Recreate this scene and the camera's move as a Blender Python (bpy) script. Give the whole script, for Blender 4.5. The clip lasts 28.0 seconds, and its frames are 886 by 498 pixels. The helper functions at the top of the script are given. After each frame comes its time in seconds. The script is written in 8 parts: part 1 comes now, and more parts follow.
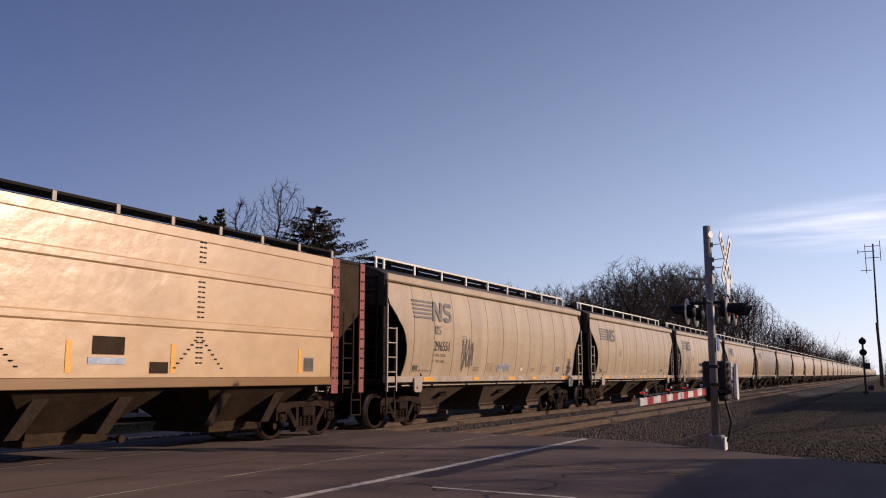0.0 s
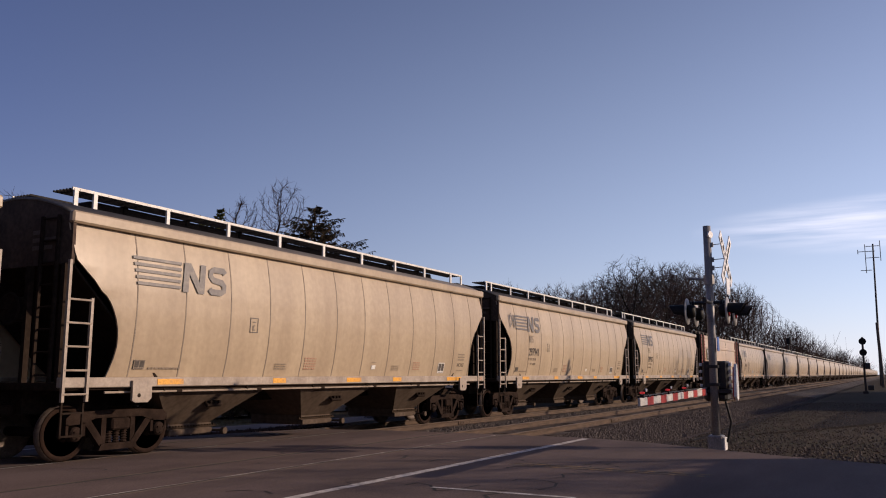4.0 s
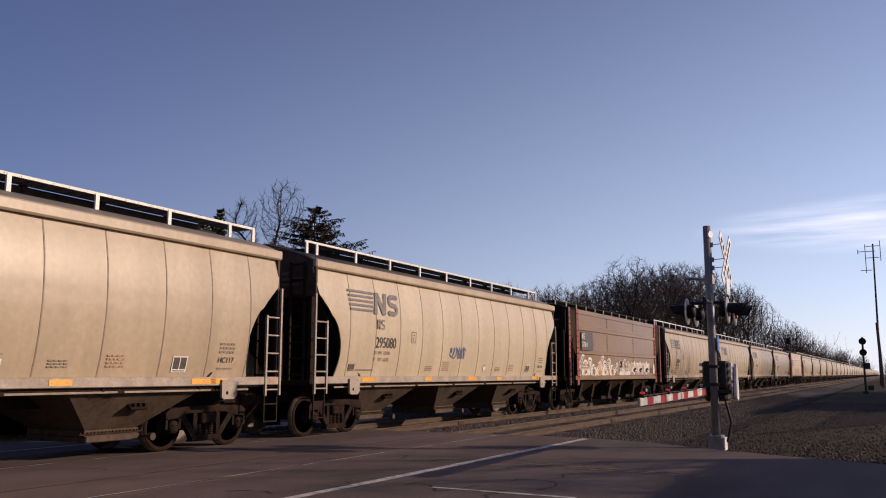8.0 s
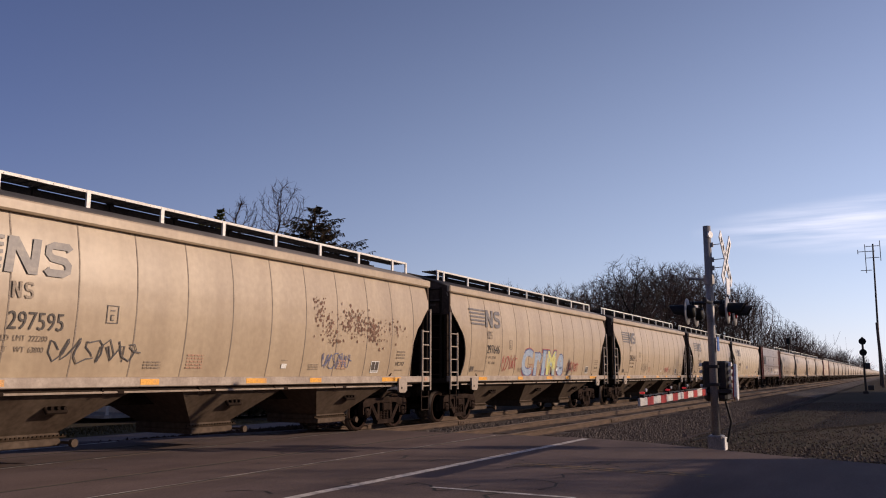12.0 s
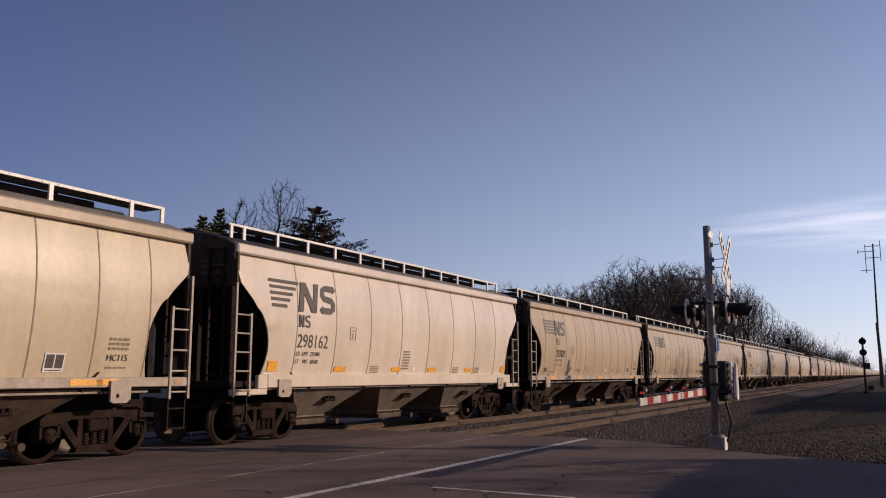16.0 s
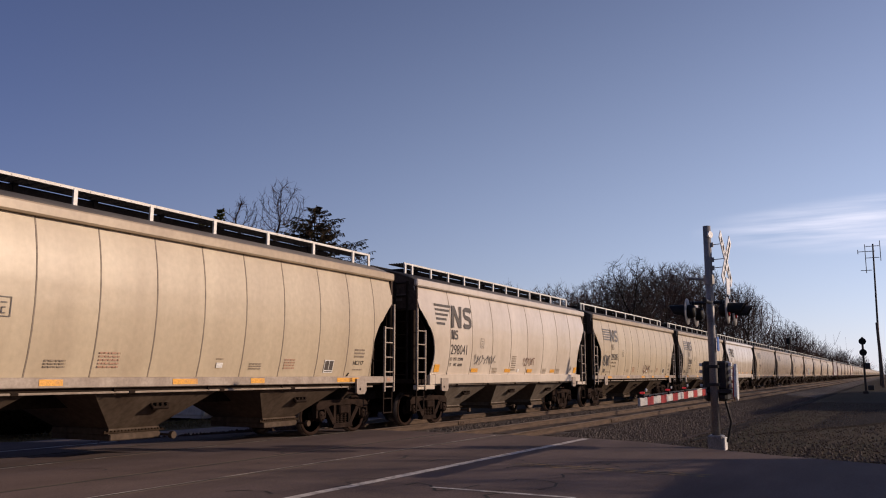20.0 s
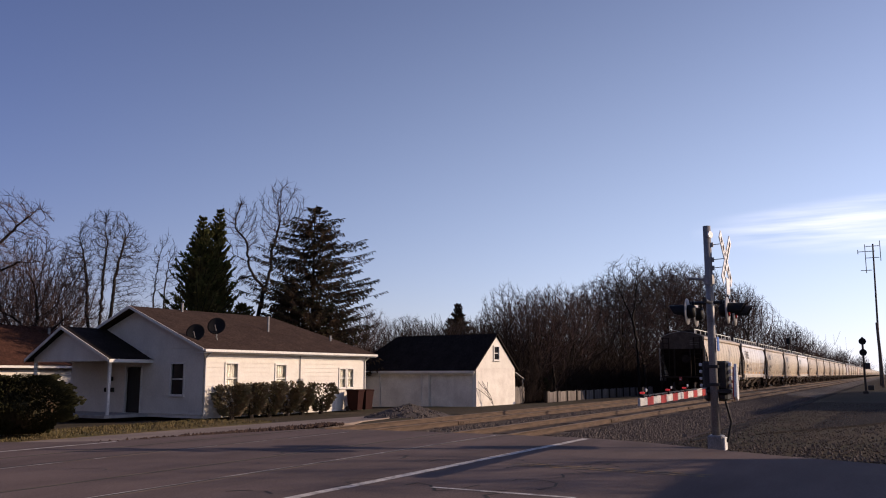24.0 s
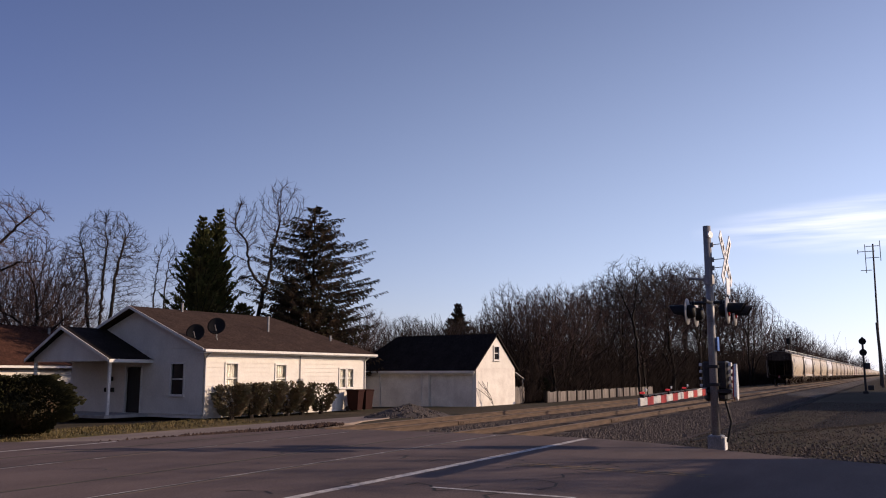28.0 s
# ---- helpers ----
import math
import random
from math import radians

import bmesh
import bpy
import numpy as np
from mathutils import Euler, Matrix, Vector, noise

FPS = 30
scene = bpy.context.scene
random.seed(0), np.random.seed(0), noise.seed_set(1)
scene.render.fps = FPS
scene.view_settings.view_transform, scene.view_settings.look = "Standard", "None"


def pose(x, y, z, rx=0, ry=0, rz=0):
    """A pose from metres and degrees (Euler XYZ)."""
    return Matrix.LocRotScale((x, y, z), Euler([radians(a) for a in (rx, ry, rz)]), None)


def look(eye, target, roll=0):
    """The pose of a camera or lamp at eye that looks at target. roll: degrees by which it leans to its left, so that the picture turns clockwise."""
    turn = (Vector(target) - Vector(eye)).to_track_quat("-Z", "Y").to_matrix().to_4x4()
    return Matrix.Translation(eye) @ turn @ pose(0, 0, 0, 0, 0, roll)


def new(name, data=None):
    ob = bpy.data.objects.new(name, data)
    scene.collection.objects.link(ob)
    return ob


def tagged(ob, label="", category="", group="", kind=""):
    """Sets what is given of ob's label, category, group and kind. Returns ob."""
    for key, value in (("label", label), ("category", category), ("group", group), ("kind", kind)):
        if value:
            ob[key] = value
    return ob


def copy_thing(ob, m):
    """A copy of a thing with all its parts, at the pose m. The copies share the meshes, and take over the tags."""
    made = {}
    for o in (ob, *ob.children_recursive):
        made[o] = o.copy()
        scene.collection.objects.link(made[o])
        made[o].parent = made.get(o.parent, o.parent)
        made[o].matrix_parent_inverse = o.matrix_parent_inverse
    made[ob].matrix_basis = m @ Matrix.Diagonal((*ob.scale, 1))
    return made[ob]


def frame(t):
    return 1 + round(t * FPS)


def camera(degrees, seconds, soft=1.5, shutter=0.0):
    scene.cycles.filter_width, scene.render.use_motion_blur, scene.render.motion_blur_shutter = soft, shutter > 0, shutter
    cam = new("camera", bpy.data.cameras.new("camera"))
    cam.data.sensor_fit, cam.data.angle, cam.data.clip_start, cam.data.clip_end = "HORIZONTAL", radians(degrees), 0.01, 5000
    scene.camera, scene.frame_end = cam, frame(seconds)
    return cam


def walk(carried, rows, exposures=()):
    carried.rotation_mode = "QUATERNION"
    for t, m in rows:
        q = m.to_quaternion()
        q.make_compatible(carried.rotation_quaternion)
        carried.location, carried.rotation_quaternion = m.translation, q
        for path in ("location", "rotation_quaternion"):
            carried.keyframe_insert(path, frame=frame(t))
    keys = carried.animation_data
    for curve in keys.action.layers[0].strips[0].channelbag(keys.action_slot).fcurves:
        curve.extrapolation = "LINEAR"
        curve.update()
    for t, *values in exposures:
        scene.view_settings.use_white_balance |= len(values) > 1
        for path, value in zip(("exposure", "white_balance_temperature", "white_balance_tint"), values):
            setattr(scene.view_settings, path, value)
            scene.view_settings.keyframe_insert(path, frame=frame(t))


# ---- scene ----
cam = camera(55.75, 28.0, soft=1.05)
EYE = (0.0, 0.0, 1.435)
YAW, PITCH = radians(28.02), radians(8.507)
AIM = (EYE[0] + math.cos(YAW) * math.cos(PITCH), EYE[1] + math.sin(YAW) * math.cos(PITCH), EYE[2] + math.sin(PITCH))
walk(cam, [(0.0, look(EYE, AIM)), (28.0, look(EYE, AIM))], exposures=[(0.0, -0.19, 5650, 20), (1.0, -0.31, 5650, 20), (3.0, -0.27, 5650, 20), (6.0, -0.19, 5650, 20), (7.0, -0.11, 5650, 20), (8.5, -0.24, 5650, 20), (12.0, -0.25, 5650, 20), (15.0, -0.27, 5650, 20), (16.0, -0.39, 5650, 20), (20.0, -0.37, 5650, 20), (21.0, -0.16, 5650, 20), (23.5, 0.03, 5650, 20), (28.0, 0.03, 5650, 20)])

# ---- light ----
SUN_AZ, SUN_EL = radians(-60.0), radians(18.6)
world = bpy.data.worlds.new("sky")
scene.world = world
world.use_nodes = True
wn, wl = world.node_tree.nodes, world.node_tree.links
wn.clear()
w_out = wn.new("ShaderNodeOutputWorld")
w_bg = wn.new("ShaderNodeBackground")
w_sky = wn.new("ShaderNodeTexSky")
w_sky.sky_type = "NISHITA"
w_sky.sun_disc = False
w_sky.sun_elevation = SUN_EL
w_sky.sun_rotation = math.pi / 2 - SUN_AZ
w_sky.air_density, w_sky.dust_density, w_sky.ozone_density = 1.0, 0.5, 3.0
w_bg.inputs["Strength"].default_value = 0.068
wl.new(w_bg.outputs[0], w_out.inputs[0])
w_tint = wn.new("ShaderNodeMixRGB")
w_tint.blend_type = "MULTIPLY"
w_tint.inputs[0].default_value = 1.0
w_tint.inputs[2].default_value = (1.30, 1.0, 1.13, 1)
wl.new(w_sky.outputs[0], w_tint.inputs[1])
# haze: paler towards the horizon and towards the sun
w_tc = wn.new("ShaderNodeTexCoord")
w_sep = wn.new("ShaderNodeSeparateXYZ")
wl.new(w_tc.outputs["Generated"], w_sep.inputs[0])


def w_math(op, a, b, clamp=False):
    k = wn.new("ShaderNodeMath")
    k.operation, k.use_clamp = op, clamp
    if op == "MULTIPLY_ADD":
        k.inputs[2].default_value = 0.5
    for i, v in enumerate((a, b)):
        if isinstance(v, (int, float)):
            k.inputs[i].default_value = v
        else:
            wl.new(v, k.inputs[i])
    return k.outputs[0]


w_low = w_math("POWER", w_math("SUBTRACT", 1.0, w_sep.outputs[2], True), 2.6)
w_sunward = w_math("ADD", w_math("MULTIPLY", w_sep.outputs[0], math.cos(SUN_AZ)), w_math("MULTIPLY", w_sep.outputs[1], math.sin(SUN_AZ)))
w_side = w_math("MULTIPLY_ADD", w_sunward, 1.0, True)
w_amount = w_math("MULTIPLY", w_low, w_math("ADD", w_math("MULTIPLY", w_side, 0.90), 0.05))
w_haze = wn.new("ShaderNodeMixRGB")
w_haze.blend_type = "ADD"
w_haze.inputs[2].default_value = (9.9, 11.2, 10.4, 1)
wl.new(w_amount, w_haze.inputs[0])
wl.new(w_tint.outputs[0], w_haze.inputs[1])
wl.new(w_haze.outputs[0], w_bg.inputs[0])

sun_data = bpy.data.lights.new("sun", "SUN")
sun_data.energy, sun_data.angle, sun_data.color = 5.0, radians(0.6), (1.0, 0.75, 0.465)
sun = new("sun", sun_data)
SUN_DIR = Vector((math.cos(SUN_EL) * math.cos(SUN_AZ), math.cos(SUN_EL) * math.sin(SUN_AZ), math.sin(SUN_EL)))
sun.matrix_world = look(Vector((0, 0, 60)) + SUN_DIR * 50, (0, 0, 60))


# ---- materials ----
def mat(name, col, col2=None, rough=0.8, metal=0.0, scale=4.0, stretch=(1, 1, 1), amount=1.0, fine=40.0, fine_amt=0.25,
        bump=0.3, bump_dist=0.01, spec=0.5, rnd=0.0, edge=(0.35, 0.65), emit=0.0, coat=0.0):
    """Paint, wood or stone: two colours mixed by a large noise, a fine grain, bump, and a shift from piece to piece."""
    m = bpy.data.materials.new(name)
    m.use_nodes = True
    n, l = m.node_tree.nodes, m.node_tree.links
    b = n["Principled BSDF"]
    b.inputs["Roughness"].default_value = rough
    b.inputs["Metallic"].default_value = metal
    b.inputs["Specular IOR Level"].default_value = spec
    b.inputs["Coat Weight"].default_value = coat
    col2 = col2 or tuple(c * 0.75 for c in col)
    tc = n.new("ShaderNodeTexCoord")
    mp = n.new("ShaderNodeMapping")
    mp.inputs["Scale"].default_value = stretch
    l.new(tc.outputs["Object"], mp.inputs[0])
    big = n.new("ShaderNodeTexNoise")
    big.inputs["Scale"].default_value, big.inputs["Detail"].default_value = scale, 6
    big.inputs["Roughness"].default_value = 0.62
    l.new(mp.outputs[0], big.inputs[0])
    mr = n.new("ShaderNodeMapRange")
    mr.inputs[1].default_value, mr.inputs[2].default_value = edge
    mr.inputs[4].default_value = amount
    l.new(big.outputs[0], mr.inputs[0])
    mix = n.new("ShaderNodeMixRGB")
    mix.inputs[1].default_value, mix.inputs[2].default_value = (*col, 1), (*col2, 1)
    l.new(mr.outputs[0], mix.inputs[0])
    small = n.new("ShaderNodeTexNoise")
    small.inputs["Scale"].default_value, small.inputs["Detail"].default_value = fine, 5
    l.new(tc.outputs["Object"], small.inputs[0])
    sm = n.new("ShaderNodeMapRange")
    sm.inputs[1].default_value, sm.inputs[2].default_value = 0.3, 0.7
    sm.inputs[3].default_value, sm.inputs[4].default_value = 1 - fine_amt, 1 + fine_amt
    l.new(small.outputs[0], sm.inputs[0])
    vm = n.new("ShaderNodeVectorMath")
    vm.operation = "SCALE"
    l.new(mix.outputs[0], vm.inputs[0])
    if rnd:
        oi = n.new("ShaderNodeObjectInfo")
        rr = n.new("ShaderNodeMapRange")
        rr.inputs[3].default_value, rr.inputs[4].default_value = 1 - rnd, 1 + rnd
        l.new(oi.outputs["Random"], rr.inputs[0])
        mu = n.new("ShaderNodeMath")
        mu.operation = "MULTIPLY"
        l.new(sm.outputs[0], mu.inputs[0])
        l.new(rr.outputs[0], mu.inputs[1])
        l.new(mu.outputs[0], vm.inputs["Scale"])
    else:
        l.new(sm.outputs[0], vm.inputs["Scale"])
    l.new(vm.outputs[0], b.inputs["Base Color"])
    if emit:
        l.new(vm.outputs[0], b.inputs["Emission Color"])
        b.inputs["Emission Strength"].default_value = emit
    if bump:
        bp = n.new("ShaderNodeBump")
        bp.inputs["Strength"].default_value, bp.inputs["Distance"].default_value = bump, bump_dist
        ad = n.new("ShaderNodeMath")
        l.new(small.outputs[0], ad.inputs[0])
        l.new(big.outputs[0], ad.inputs[1])
        l.new(ad.outputs[0], bp.inputs["Height"])
        l.new(bp.outputs[0], b.inputs["Normal"])
    return m


M = {}


def use(key, *a, **k):
    M[key] = mat(key, *a, **k)


use("asphalt", (0.1503, 0.1114, 0.09793), (0.09659, 0.0711, 0.06306), rough=0.85, scale=0.45, stretch=(0.45, 1.5, 1), fine=45, fine_amt=0.35, bump=0.8, bump_dist=0.006, spec=0.15)
use("road_paint", (0.60, 0.56, 0.50), (0.26, 0.23, 0.20), rough=0.7, scale=6, fine=50, fine_amt=0.25, edge=(0.45, 0.62))
use("rail_glint", (0.55, 0.50, 0.44), (0.14, 0.11, 0.095), rough=0.6, scale=1.6, stretch=(1, 0.2, 1), edge=(0.4, 0.62))
use("worn_yellow", (0.30, 0.17, 0.04), (0.07, 0.06, 0.05), rough=0.8, scale=5, edge=(0.35, 0.55))
use("crack", (0.018, 0.016, 0.015), rough=0.95)
use("ballast", (0.105, 0.088, 0.077), (0.055, 0.046, 0.042), rough=0.95, scale=1.2, fine=22, fine_amt=0.6, bump=1.0, bump_dist=0.04, spec=0.2)
use("stone", (0.165, 0.138, 0.117), (0.060, 0.047, 0.040), rough=0.95, scale=22, fine=60, bump=0.3, edge=(0.35, 0.65), spec=0.2)
use("cinder", (0.026, 0.02015, 0.0182), (0.0143, 0.0117, 0.01105), rough=0.97, scale=0.6, fine=18, fine_amt=0.6, bump=1.0, bump_dist=0.05, spec=0.1)
use("debris", (0.085, 0.056, 0.043), (0.045, 0.030, 0.024), rough=0.95, scale=12, fine=40, spec=0.1)
use("yard", (0.072, 0.054, 0.047), (0.038, 0.029, 0.026), rough=0.97, scale=0.9, fine=22, fine_amt=0.7, bump=1.0, bump_dist=0.05, spec=0.1)
use("dirt", (0.063, 0.048, 0.0372), (0.042, 0.033, 0.027), rough=0.97, scale=0.8, fine=14, fine_amt=0.4, bump=0.8, bump_dist=0.03, spec=0.2)
use("ground", (0.070, 0.052, 0.034), (0.048, 0.042, 0.024), rough=0.97, scale=0.4, fine=9, fine_amt=0.4, bump=0.8, bump_dist=0.03, spec=0.1)
use("grass", (0.105, 0.088, 0.036), (0.130, 0.096, 0.045), rough=0.95, scale=0.9, fine=30, fine_amt=0.5, bump=0.8, bump_dist=0.03, spec=0.1)
use("lane", (0.2732, 0.2166, 0.1752), (0.1822, 0.1448, 0.1214), rough=0.9, scale=0.7, fine=40, fine_amt=0.25, bump=0.4, spec=0.2)
use("rail_side", (0.115, 0.078, 0.052), (0.052, 0.035, 0.025), rough=0.8, scale=3, stretch=(0.5, 1, 4), fine=60, bump=0.3, spec=0.2)
use("rail_head", (0.14, 0.108, 0.085), (0.08, 0.06, 0.047), rough=0.7, metal=0.1, scale=8, stretch=(0.2, 1, 1), spec=0.2)
use("tie", (0.06, 0.039, 0.027), (0.036, 0.0252, 0.0192), rough=0.95, scale=6, stretch=(4, 0.6, 4), rnd=0.25, spec=0.2)
use("hopper_paint", (0.455, 0.358, 0.236), (0.362, 0.278, 0.182), rough=0.40, spec=0.4, scale=0.8, stretch=(1.6, 1, 0.22), fine=9, fine_amt=0.07, bump=0.10, bump_dist=0.02, rnd=0.06)
use("hopper_clean", (0.53, 0.44, 0.30), (0.44, 0.355, 0.24), rough=0.40, spec=0.4, scale=0.8, stretch=(1.6, 1, 0.22), fine=9, fine_amt=0.06, bump=0.10, bump_dist=0.02)
use("hopper_roof", (0.158, 0.142, 0.115), (0.115, 0.1, 0.084), rough=0.6, scale=2, fine=20, fine_amt=0.12, bump=0.05)
use("hopper_white", (0.67, 0.58, 0.465), (0.56, 0.475, 0.37), rough=0.25, spec=0.6, scale=0.8, stretch=(1, 1, 0.35), fine=5, fine_amt=0.04, bump=0.14, bump_dist=0.02)
use("hopper_grey", (0.36, 0.33, 0.29), (0.27, 0.25, 0.22), rough=0.5, scale=1.0, stretch=(1, 1, 0.35), fine=9, fine_amt=0.08, bump=0.04)
use("trim_white", (0.40, 0.33, 0.255), (0.26, 0.205, 0.155), rough=0.55, scale=3, fine=20, fine_amt=0.12)
use("strip_white", (0.72, 0.69, 0.62), (0.58, 0.54, 0.47), rough=0.5, scale=3, fine=20, fine_amt=0.1)
use("letter_faint", (0.24, 0.195, 0.145), (0.31, 0.25, 0.18), rough=0.55, scale=8, spec=0.2)
use("end_print", (0.16, 0.125, 0.10), rough=0.8, spec=0.1)
# rusty steel, darkened to carry the shade below the cars
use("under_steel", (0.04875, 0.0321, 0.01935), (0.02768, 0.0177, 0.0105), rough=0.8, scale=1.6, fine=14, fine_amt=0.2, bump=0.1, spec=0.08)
# near black: shade of the recessed ends and underframe is in the colour
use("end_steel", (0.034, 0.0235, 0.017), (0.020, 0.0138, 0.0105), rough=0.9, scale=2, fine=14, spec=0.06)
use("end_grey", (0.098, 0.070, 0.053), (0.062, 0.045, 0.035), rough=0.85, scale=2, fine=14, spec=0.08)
use("seam", (0.184, 0.144, 0.104), (0.288, 0.232, 0.168), rough=0.7, scale=5, stretch=(1, 1, 0.5))
use("rib_paint", (0.235, 0.131, 0.0434), (0.185, 0.0989, 0.0322), rough=0.28, scale=0.55, stretch=(1, 1, 1.6), fine=2.5, fine_amt=0.05, bump=0.10, bump_dist=0.035, spec=0.8)
use("rib_pale", (0.53, 0.36, 0.185), (0.44, 0.29, 0.145), rough=0.32, scale=0.55, fine=2.5, fine_amt=0.05, bump=0.35, bump_dist=0.04, spec=0.9)
use("rib_red", (0.25, 0.045, 0.03), (0.17, 0.035, 0.025), rough=0.6, scale=3, fine=25)
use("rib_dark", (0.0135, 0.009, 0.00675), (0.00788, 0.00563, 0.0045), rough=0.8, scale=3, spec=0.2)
# truck colour lowered as well, for that same under-car shade
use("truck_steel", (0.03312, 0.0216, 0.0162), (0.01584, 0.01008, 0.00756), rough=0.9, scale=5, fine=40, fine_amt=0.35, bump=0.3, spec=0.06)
use("wheel_steel", (0.030, 0.017, 0.0115), (0.017, 0.010, 0.0075), rough=0.85, scale=6, fine=40, spec=0.08)
use("wheel_tread", (0.13, 0.10, 0.08), (0.07, 0.05, 0.04), rough=0.6, metal=0.4, scale=6)
use("letter_dark", (0.070, 0.060, 0.052), (0.11, 0.093, 0.077), rough=0.55, scale=9, spec=0.2)
use("letter_grey", (0.12, 0.105, 0.094), (0.25, 0.21, 0.16), rough=0.45, scale=2.2, stretch=(1, 1, 1.6), fine=14, fine_amt=0.2, edge=(0.48, 0.75), spec=0.4)
use("letter_white", (0.78, 0.76, 0.70), rough=0.5)
use("panel_black", (0.05, 0.045, 0.04), (0.09, 0.075, 0.06), rough=0.5)
use("orange", (0.74, 0.36, 0.035), (0.46, 0.25, 0.10), rough=0.35, scale=2.5, edge=(0.5, 0.7))
# bay dust, toned down below its lit tan to deepen the shade
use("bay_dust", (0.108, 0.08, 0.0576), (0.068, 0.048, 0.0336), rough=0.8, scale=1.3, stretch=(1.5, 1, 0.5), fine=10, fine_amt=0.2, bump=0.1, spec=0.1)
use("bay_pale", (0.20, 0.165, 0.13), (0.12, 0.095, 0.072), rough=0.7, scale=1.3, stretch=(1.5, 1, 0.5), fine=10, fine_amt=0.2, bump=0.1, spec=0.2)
use("print_red", (0.42, 0.225, 0.15), (0.44, 0.30, 0.20), rough=0.6, spec=0.2)
use("tag_red", (0.40, 0.095, 0.07), rough=0.5)
use("tag_blue", (0.11, 0.13, 0.25), rough=0.5)
use("tag_pale", (0.23, 0.30, 0.41), (0.36, 0.42, 0.48), rough=0.5, scale=4)
use("tag_yellow", (0.55, 0.52, 0.17), (0.30, 0.38, 0.42), rough=0.5, scale=2.2, edge=(0.5, 0.58))
use("tag_black", (0.07, 0.06, 0.055), rough=0.6)
use("tag_line", (0.78, 0.74, 0.67), (0.55, 0.48, 0.40), rough=0.6, scale=8)
use("tag_mauve", (0.26, 0.22, 0.21), (0.20, 0.16, 0.15), rough=0.6, scale=5)
use("tag_white", (0.62, 0.57, 0.50), (0.34, 0.235, 0.15), rough=0.6, scale=2.6, stretch=(1.6, 1, 0.7), fine=24, fine_amt=0.15, edge=(0.46, 0.62))
use("rust", (0.15, 0.075, 0.045), (0.21, 0.12, 0.075), rough=0.85, scale=9)
use("siding", (0.70, 0.655, 0.575), (0.62, 0.575, 0.50), rough=0.7, scale=1.2, fine=12, fine_amt=0.06, bump=0.1, spec=0.15)
use("trim", (0.648, 0.618, 0.563), (0.567, 0.539, 0.487), rough=0.5, scale=2)
use("block_white", (0.76, 0.71, 0.63), (0.60, 0.545, 0.475), rough=0.85, scale=1.1, fine=16, fine_amt=0.1, bump=0.3, spec=0.15)
use("shingle_brown", (0.056, 0.037, 0.029), (0.038, 0.0255, 0.021), rough=0.95, scale=1.5, fine=10, fine_amt=0.4, bump=0.5, bump_dist=0.02, spec=0.05)
use("shingle_dark", (0.020, 0.0155, 0.0135), (0.012, 0.0095, 0.0085), rough=0.95, scale=1.5, fine=10, fine_amt=0.4, bump=0.5, bump_dist=0.02, spec=0.1)
use("shingle_red", (0.072, 0.034, 0.023), (0.048, 0.024, 0.017), rough=0.95, scale=1.5, fine=10, fine_amt=0.4, bump=0.5, bump_dist=0.02, spec=0.05)
use("door_dark", (0.014, 0.012, 0.011), rough=0.6, spec=0.2)
use("glass", (0.02, 0.02, 0.022), (0.012, 0.013, 0.015), rough=0.12, scale=1, bump=0, spec=0.25)
M["clear_glass"] = mat("clear_glass", (0.9, 0.92, 0.92), rough=0.02, bump=0, fine_amt=0.02)
M["clear_glass"].node_tree.nodes["Principled BSDF"].inputs["Transmission Weight"].default_value = 1.0
use("curtain", (0.45, 0.42, 0.36), (0.36, 0.33, 0.29), rough=0.8, scale=3, stretch=(6, 6, 0.3))
use("bin_brown", (0.030, 0.0095, 0.0075), (0.022, 0.008, 0.006), rough=0.7, scale=4, spec=0.1)
use("dish_grey", (0.016, 0.015, 0.015), rough=0.7, spec=0.1)
use("plate_grey", (0.42, 0.40, 0.37), (0.32, 0.30, 0.28), rough=0.6, scale=5)
use("bark", (0.0312, 0.0242, 0.0191), (0.0202, 0.0158, 0.0133), rough=0.95, scale=3, stretch=(1, 1, 0.3), bump=0.6, bump_dist=0.02, spec=0.2)
use("twig", (0.0629, 0.04959, 0.04113), (0.04113, 0.03266, 0.02722), rough=0.95, scale=2, bump=0, spec=0.2)
use("twig_red", (0.08663, 0.05445, 0.04455), (0.05693, 0.03713, 0.03095), rough=0.95, scale=2, bump=0, spec=0.2)
# twig colour darkened: the gloom low in the woods is painted in
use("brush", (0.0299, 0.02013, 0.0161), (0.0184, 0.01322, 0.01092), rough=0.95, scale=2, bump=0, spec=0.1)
use("spruce_green", (0.0365, 0.03931, 0.02106), (0.07722, 0.04774, 0.03089), rough=0.95, scale=0.7, bump=0, spec=0.05)
use("cedar_green", (0.07047, 0.08222, 0.02545), (0.1174, 0.09396, 0.03719), rough=0.95, scale=0.9, bump=0, spec=0.05)
use("hedge_green", (0.0372, 0.0348, 0.0132), (0.024, 0.024, 0.0096), rough=0.85, scale=3, bump=0, spec=0.15)
use("hedge_olive", (0.14, 0.125, 0.06), (0.17, 0.115, 0.065), rough=0.85, scale=3, bump=0)
use("fence_wood", (0.20, 0.17, 0.145), (0.10, 0.082, 0.07), rough=0.9, scale=3, stretch=(3, 3, 0.4), rnd=0.3)
use("galv", (0.30, 0.285, 0.27), (0.22, 0.21, 0.20), rough=0.5, metal=0.2, scale=6)
use("alu_white", (0.80, 0.79, 0.76), (0.7, 0.69, 0.66), rough=0.4, scale=5)
use("arm_white", (0.62, 0.59, 0.55), (0.50, 0.47, 0.43), rough=0.5, scale=5)
use("signal_black", (0.007, 0.007, 0.007), (0.011, 0.010, 0.010), rough=0.6, spec=0.25)
